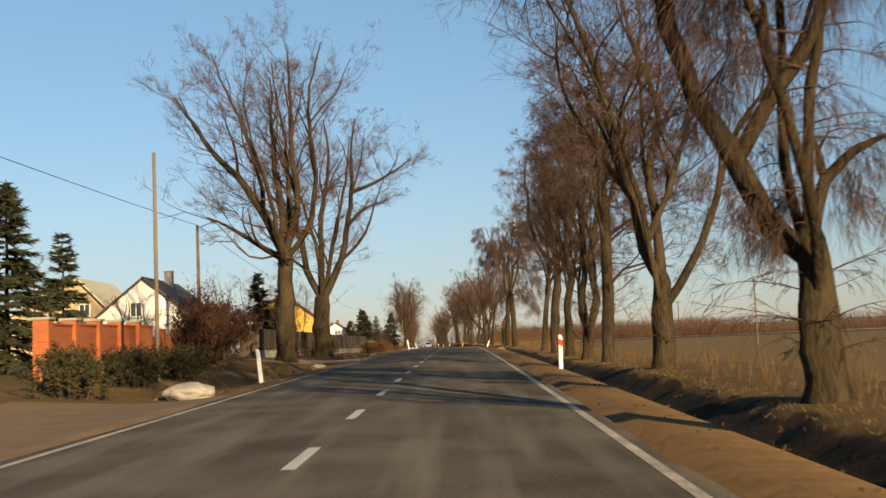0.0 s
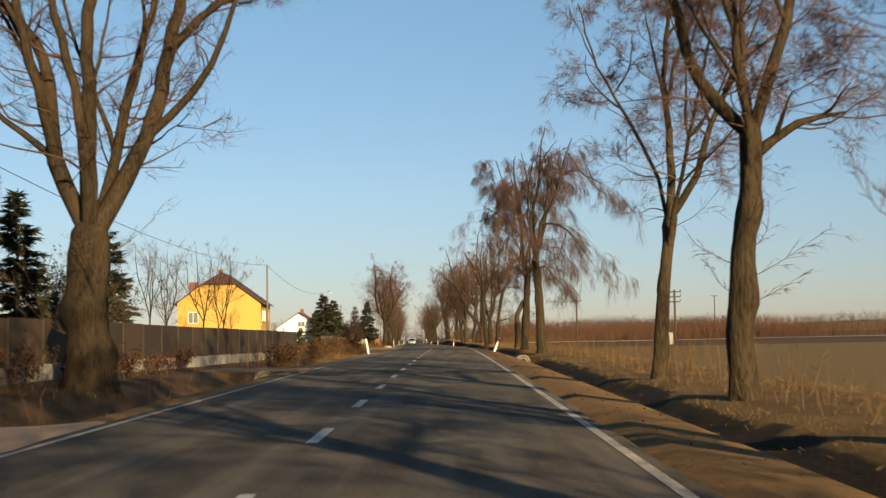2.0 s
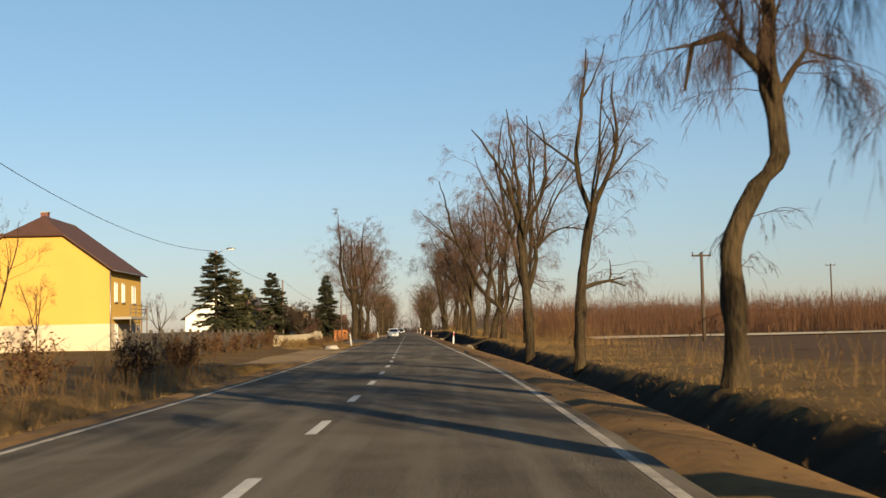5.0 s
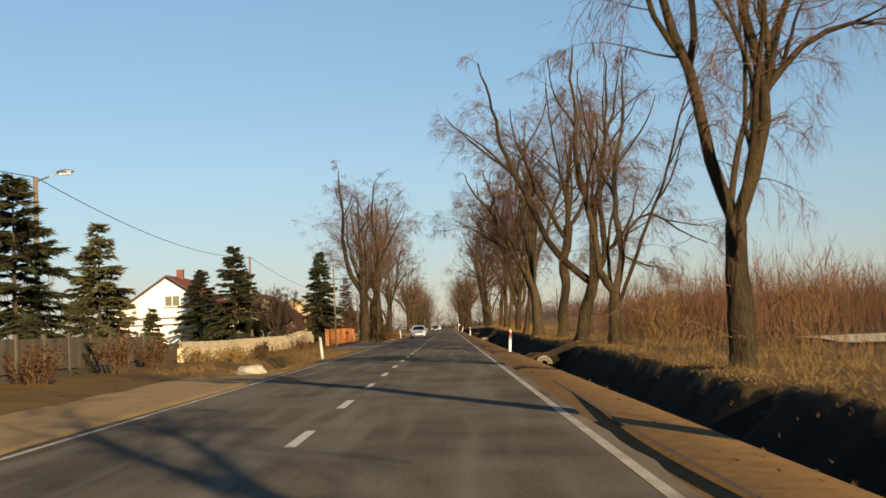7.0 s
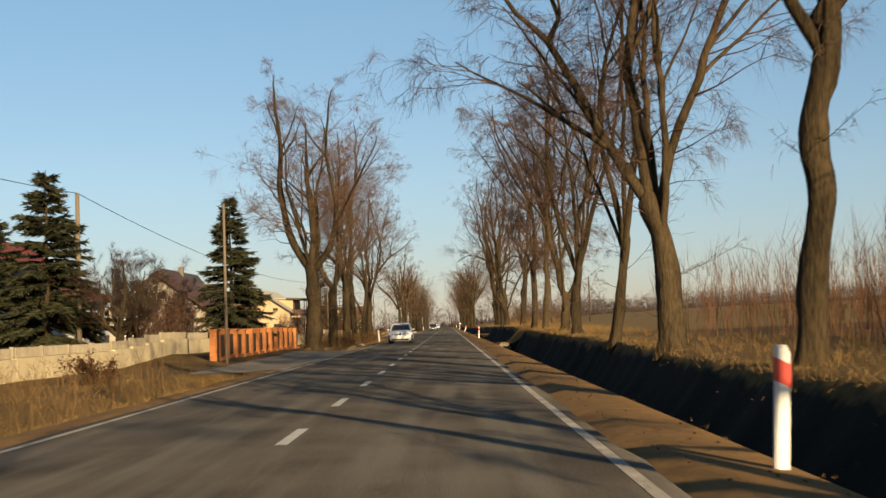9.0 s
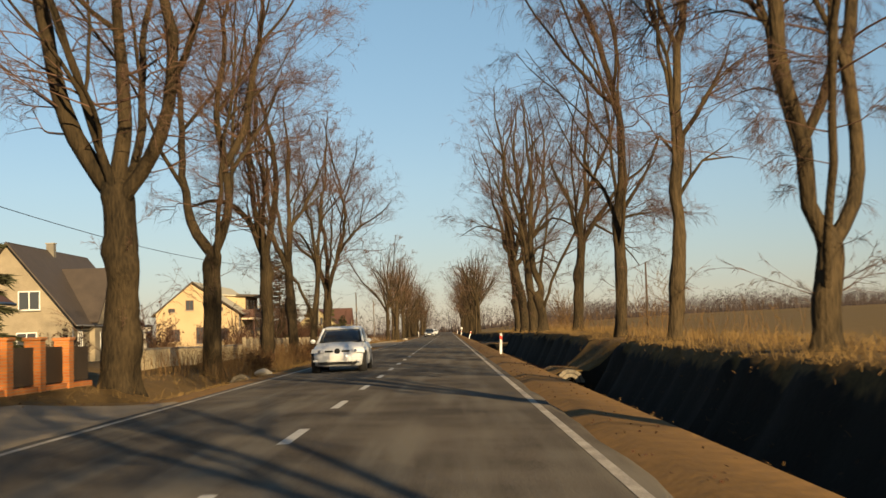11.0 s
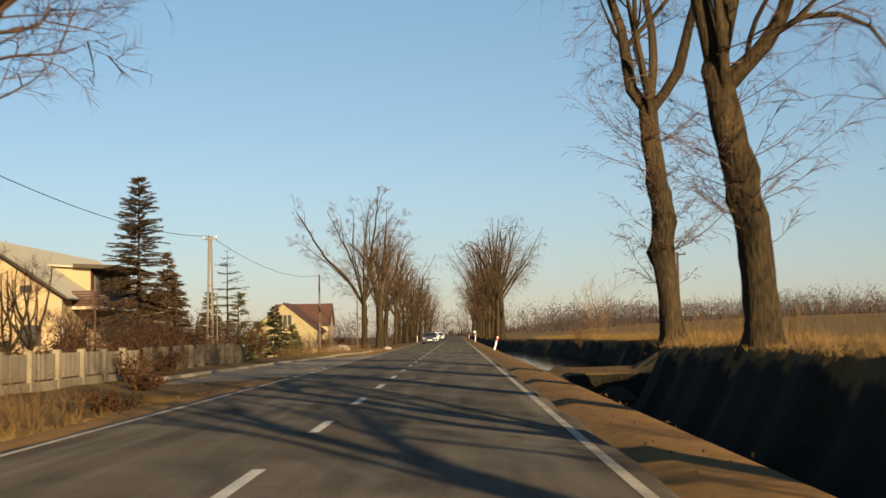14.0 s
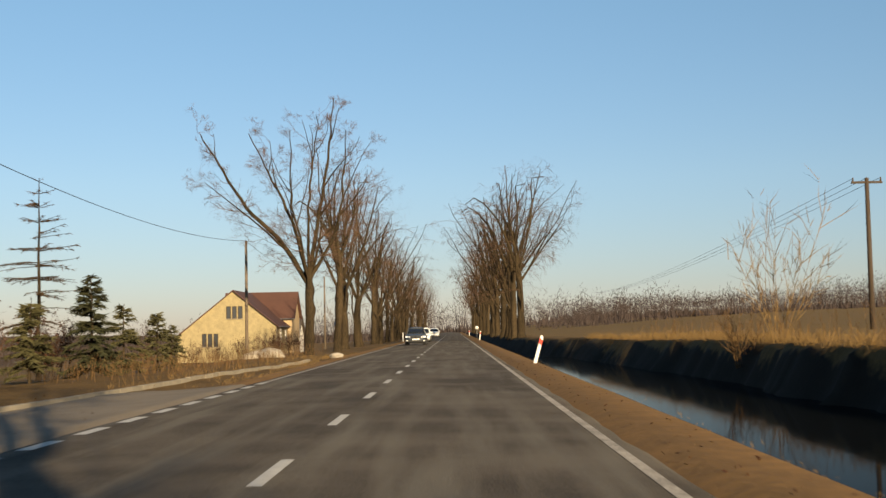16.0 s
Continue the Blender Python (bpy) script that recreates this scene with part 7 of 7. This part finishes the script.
for i_, (s_, l_, h_) in enumerate(((548.0, -21.0, 3.4), (553.0, -23.5, 3.0), (540.0, -27.0, 2.6), (545.0, -31.0, 2.8), (538.0, -35.0, 3.2), (530.0, -22.0, 2.4), (520.0, -17.0, 2.2), (510.0, -14.0, 2.0))):
    shrub("garden_shrub", s_, l_, "dark leafless shrub before an old stone house", 260 + i_, h_, 2.2, 26, TWIG, "shrub", 900, HEDGE, "garden shrubs")

for i_, (s_, l_, h_) in enumerate(((100.5, -13.4, 3.6), (103.5, -14.6, 3.9), (106.5, -13.6, 3.4))):
    shrub("yew_shrub", s_, l_, "dark dense evergreen shrub behind a sheet fence", 320 + i_, h_, 1.7, 40, TWIG, "shrub", 4500, NEEDLE, "evergreen shrubs")
YARD_TREE = "small bare garden tree with dark twisting boughs"
for s_, l_, h_, r_ in ((281.5, -12.6, 5.6, 0.24), (287.5, -13.4, 5.2, 0.18), (293.0, -15.2, 5.4, 0.17), (304.0, -15.0, 5.0, 0.15)):
    plant_tree(s_, l_, "old apple tree with a low fork and a dark dense crown", 190 + int(s_), TWIG_DARK, height=h_, fork=h_ * 0.22, radius=r_, limbs=5, spread=0.8, dense=1.7, group="garden trees", wide=0.62)
for i_, (s_, l_, h_, r_) in enumerate(((170.0, -30.5, 10.5, 0.10), (172.0, -27.0, 10.0, 0.11), (168.0, -24.6, 9.0, 0.09), (173.0, -22.0, 9.5, 0.12), (176.0, -34.0, 9.5, 0.10), (171.0, -19.8, 9.0, 0.10), (214.0, -27.0, 9.5, 0.12), (221.0, -26.5, 5.0, 0.07), (210.0, -33.0, 8.5, 0.10))):
    plant_tree(s_, l_, "slim bare young tree behind a fence", 130 + i_, height=h_ * 1.3, fork=h_ * 0.34, radius=r_, limbs=3, spread=0.25, dense=0.8, group="young yard trees")
for i_, (s_, l_, h_, r_) in enumerate(((301.0, -12.0, 4.2, 0.12), (374.0, -12.2, 5.4, 0.11), (379.0, -13.6, 6.0, 0.12), (385.0, -12.6, 5.6, 0.12), (391.0, -14.0, 6.0, 0.11), (394.0, -18.5, 5.6, 0.12), (270.0, -27.5, 6.5, 0.13), (274.0, -31.0, 7.0, 0.13), (266.0, -33.0, 6.5, 0.13), (398.0, -14.6, 4.0, 0.10), (404.0, -16.5, 4.2, 0.10), (411.0, -14.6, 3.6, 0.10), (104.0, -18.0, 6.0, 0.14), (60.0, -18.5, 6.0, 0.14), (66.0, -15.5, 5.0, 0.12))):
    plant_tree(s_, l_, YARD_TREE, 150 + i_, height=h_, fork=h_ * 0.26, radius=r_, limbs=4, spread=0.75, dense=0.7, group="garden trees", wide=0.5)


# ---- thicket, woods, grass ----
def stuff(name, me, label, category):
    return tagged(new(name, me), label, category, kind="stuff")


def places(n, nr, s0, s1, l0, l1, ok=None):
    out = []
    while len(out) < n:
        s, l = nr.uniform(s0, s1), nr.uniform(l0, l1)
        if ok is None or ok(s, l, nr):
            out.append(at(s, l, ground_height(s, l)))
    return np.array(out)


def thicket():
    nr = np.random.RandomState(5)
    p = np.concatenate([places(5200, nr, 228, 262, 13.5, 60), places(4200, nr, 226, 240, 30, 150), places(500, nr, 221, 262, 11.5, 15), places(1300, nr, 262, 284, 11, 40)])
    n = len(p)
    st = Sticks()
    d = unit(np.concatenate([nr.normal(0, 0.09, (n, 2)), np.ones((n, 1))], 1))
    L = nr.uniform(1.4, 3.3, n)
    b = nr.normal(0, 0.05, (n, 3))
    st.blades(p - [0, 0, 0.1], d, L, np.full(n, 0.024), b)
    i = np.repeat(np.arange(n), 8)
    t = nr.uniform(0.2, 1, len(i))[:, None]
    c = p[i] + d[i] * L[i][:, None] * t
    st.slivers(c, unit(d[i] + nr.normal(0, 0.3, (len(i), 3))), L[i] * nr.uniform(0.2, 0.4, len(i)), np.full(len(i), 0.016))
    stuff("thicket", st.mesh("thicket", SHRUB), "dense russet thicket of young leafless saplings", "thicket")


def wood(name, spans, label, seed, count, height, material, category="wood"):
    """Far leafless woods: many bare stems, each under an uneven rounded crown of fine twigs."""
    nr = np.random.RandomState(seed)
    st = Sticks()
    for s0, s1, l0, l1, share in spans:
        m = int(count * share)
        p = places(m, nr, s0, s1, l0, l1)
        d = unit(np.concatenate([nr.normal(0, 0.05, (m, 2)), np.ones((m, 1))], 1))
        swell = np.array([0.78 + 0.52 * noise.noise((a[0] * 0.03, a[1] * 0.03, seed)) for a in p])
        L = height * nr.uniform(0.35, 1.0, m) * swell
        st.blades(p - [0, 0, 0.3], d, L * 0.72, L * 0.020, nr.normal(0, 0.04, (m, 3)))
        i = np.repeat(np.arange(m), 36)
        u = unit(nr.normal(size=(len(i), 3))) * nr.uniform(0.0, 1.0, (len(i), 1)) ** 0.5
        c = p[i] + d[i] * L[i][:, None] * 0.62 + u * L[i][:, None] * [[0.28, 0.28, 0.36]]
        st.slivers(c, unit(u * [[0.6, 0.6, 0.4]] + np.array([[0, 0, 0.5]]) + nr.normal(0, 0.4, (len(i), 3))), L[i] * nr.uniform(0.05, 0.13, len(i)), np.full(len(i), 0.014 * height))
        q = np.repeat(p, 9, 0) + np.concatenate([nr.normal(0, 3.0, (m * 9, 2)), np.full((m * 9, 1), -0.5)], 1)   # undergrowth and stems behind
        st.slivers(q, unit(np.concatenate([nr.normal(0, 0.35, (m * 9, 2)), np.ones((m * 9, 1))], 1)), nr.uniform(0.10, 0.55, m * 9) * np.repeat(L, 9), np.full(m * 9, 0.04 * height))
    stuff(name, st.mesh(name, material), label, category)


# grey-brown twigs with some distance haze mixed into the base colour
WOOD_FAR = mat("far woods greyed for haze", (0.062, 0.048, 0.045), (0.036, 0.029, 0.028), 0.95, scale=0.05, fine=1, bump=0.0, spec=0.05)


def grass():
    nr = np.random.RandomState(9)
    st = Sticks()
    def tufts(n, s0, s1, l0, l1, h0, h1, ok=None, per=4, lie=0.45):
        p = places(n, nr, s0, s1, l0, l1, ok)
        p = np.repeat(p, per, 0) + np.concatenate([nr.normal(0, 0.09, (n * per, 2)), np.full((n * per, 1), -0.03)], 1)
        m = len(p)
        d = unit(np.concatenate([nr.normal(0, lie, (m, 2)), np.ones((m, 1))], 1))
        if h1 < 0.2:
            st.slivers(p, d, nr.uniform(h0, h1, m), nr.uniform(0.006, 0.014, m))
        else:
            st.blades(p, d, nr.uniform(h0, h1, m), nr.uniform(0.004, 0.010, m), np.concatenate([nr.normal(0, 0.25, (m, 2)), nr.uniform(-0.35, 0.0, (m, 1))], 1))
    clear = lambda s, l, r: filled(s, DRIVES_RIGHT) < 0.3 and (l < 5.3 or l > 7.3 + ditch_shift(s))
    dry = lambda s, l, r: l > 7.5 + ditch_shift(s)
    clear_l = lambda s, l, r: filled(s, DRIVES_LEFT) < 0.3 and noise.noise((s * 0.2, l * 0.4, 1.0)) > -0.25
    tufts(1500, 5, 200, 7.5, 10.5, 0.06, 0.26, clear, 5, 0.6)
    tufts(2200, 200, 460, 7.2, 10.5, 0.15, 0.45, clear)
    tufts(1300, 5, 460, 4.2, 4.9, 0.03, 0.08, clear, 4, 0.7)
    tufts(900, 223, 266, -9.0, -4.8, 0.15, 0.45, clear_l)
    tufts(1600, 320, 372, -8.8, -5.2, 0.2, 0.6, clear_l)
    tufts(2700, 112, 470, -8.5, -4.9, 0.10, 0.42, clear_l)
    tufts(900, 5, 112, -8.5, -4.9, 0.06, 0.22, lambda s, l, r: clear_l(s, l, r) and (s < 60 or noise.noise((s * 0.2, l * 0.4, 1.0)) > 0.2))
    tufts(2500, 5, 470, -4.9, -4.2, 0.04, 0.14, clear_l)
    for a, b in DRIVES_RIGHT:
        tufts(90, a - 0.5, b + 0.5, 4.9, 9.5, 0.03, 0.10, None, 4, 0.8)
    tufts(420, 376, 385.5, 7.7, 10.8, 0.25, 0.7)
    tufts(1900, 285, 386, 8.0, 11.5, 0.2, 0.5, dry)
    tufts(1100, 386, 460, 9.6, 14.0, 0.3, 0.75, dry)
    tufts(1500, 195, 270, 8.6, 14, 0.15, 0.5)
    tufts(1500, 80, 215, 7.6, 11.0, 0.08, 0.30, None, 5, 0.6)
    lip = lambda s, l, r: filled(s, DRIVES_RIGHT) < 0.3 and 7.25 < l - ditch_shift(s) + scallop(s, ditch_shift(s)) < 8.0
    tufts(1800, 5, 150, 6.4, 8.6, 0.04, 0.15, lip, 5, 0.7)
    tufts(2600, 150, 386, 6.0, 8.6, 0.08, 0.26, lip, 5, 0.5)
    tufts(1500, 393, 465, 8.0, 12.6, 0.2, 0.6, lip, 5, 0.7)
    stuff("dry_grass", st.mesh("dry_grass", STRAW), "tufts of dry straw-coloured winter grass", "grass")
    # stalks and weeds
    wd = Sticks()
    for n, s0, s1, l0, l1, h0, h1 in ((420, 80, 135, 7.4, 10.0, 0.5, 1.4), (350, 20, 80, 7.4, 9.0, 0.3, 0.8), (400, 135, 220, 8.0, 12.0, 0.4, 1.1), (700, 195, 262, 9.0, 15.0, 0.4, 1.3), (500, 300, 384, 8.2, 10.0, 0.4, 1.1), (500, 384, 460, 11.2, 13.5, 0.4, 1.2), (1100, 107, 178, -9.0, -6.2, 0.4, 1.2), (500, 240, 266, -9.0, -6.0, 0.4, 1.0), (2600, 318, 372, -9.6, -5.6, 0.4, 1.2), (300, 52, 96, -9.6, -6.0, 0.3, 0.8), (1000, 432, 480, -11.5, -7.5, 0.3, 0.9)):
        p = places(n, nr, s0, s1, l0, l1)
        d = unit(np.concatenate([nr.normal(0, 0.2, (n, 2)), np.ones((n, 1))], 1))
        L = nr.uniform(h0, h1, n)
        b = nr.normal(0, 0.08, (n, 3))
        wd.blades(p, d, L, np.full(n, 0.014), b)
        i = np.repeat(np.arange(n), 3)
        c = p[i] + d[i] * L[i][:, None] * nr.uniform(0.4, 1, (len(i), 1))
        wd.slivers(c, unit(d[i] + nr.normal(0, 0.45, (len(i), 3))), L[i] * 0.3, np.full(len(i), 0.013))
    # drooping dark grass on the ditch banks
    p = places(900, nr, 5, 465, 6.3, 9.8, lambda s, l, r: filled(s, DRIVES_RIGHT) < 0.3 and 6.5 < l - ditch_shift(s) + scallop(s, ditch_shift(s)) < 7.3)
    p = np.repeat(p, 4, 0) + np.concatenate([nr.normal(0, 0.12, (len(p) * 4, 2)), np.full((len(p) * 4, 1), -0.03)], 1)
    n = len(p)
    wd.blades(p, unit(np.concatenate([nr.normal(0, 0.6, (n, 2)), np.ones((n, 1))], 1)), nr.uniform(0.06, 0.18, n), nr.uniform(0.006, 0.014, n), np.concatenate([nr.normal(0, 0.3, (n, 2)), nr.uniform(-0.6, -0.1, (n, 1))], 1))
    stuff("dry_weeds", wd.mesh("dry_weeds", REED), "dry brown weed stalks along the verges", "weeds")


def leaf_litter():
    """Brown leaves, clods and bits on verges and ditch banks."""
    nr = np.random.RandomState(12)
    st = Sticks()
    p = np.concatenate([places(1200, nr, 5, 450, 3.6, 4.6), places(3500, nr, 5, 450, 7.6, 11.8, lambda s, l, r: l > 7.6 + ditch_shift(s)), places(5000, nr, 5, 470, -9, -4.2)] + [places(500, nr, a - 0.3, b + 0.3, 4.4, 9.5) for a, b in DRIVES_RIGHT])
    n = len(p)
    d = unit(np.concatenate([nr.normal(size=(n, 2)), nr.uniform(0, 0.5, (n, 1))], 1))
    st.blades(p + [0, 0, 0.01], d, nr.uniform(0.02, 0.06, n), nr.uniform(0.015, 0.04, n), nr.normal(0, 0.15, (n, 3)))
    stuff("leaf_litter", st.mesh("leaf_litter", HEDGE), "fallen brown leaves along verge and ditch", "leaves")


thicket()
wood("far_wood", ((640, 790, 28, 170, 0.55), (740, 900, 120, 420, 0.45)), "distant grey-brown leafless wood beyond the field", 3, 2300, 9, WOOD_FAR)
wood("far_wood", ((520, 600, 300, 520, 0.5), (330, 420, 420, 640, 0.5)), "distant grey-brown leafless wood on the hill", 6, 550, 11, WOOD_FAR)
wood("far_wood", ((280, 330, 180, 420, 1.0),), "distant brown scrub behind a ploughed field", 8, 650, 7, SHRUB)
wood("far_wood", ((700, 850, -330, -60, 0.7), (450, 520, -330, -130, 0.3)), "distant dark leafless wood behind the houses", 4, 900, 13, WOOD_FAR)
wood("far_wood", ((880, 990, -110, 90, 1.0),), "distant hazy wood where the road runs out of sight", 14, 420, 19, WOOD_FAR)
wood("far_scrub", ((440, 540, -120, -40, 0.3), (340, 420, -110, -45, 0.3), (230, 300, -150, -60, 0.4)), "bare scrub behind the gardens", 7, 520, 6, WOOD_FAR, "scrub")
grass()
leaf_litter()
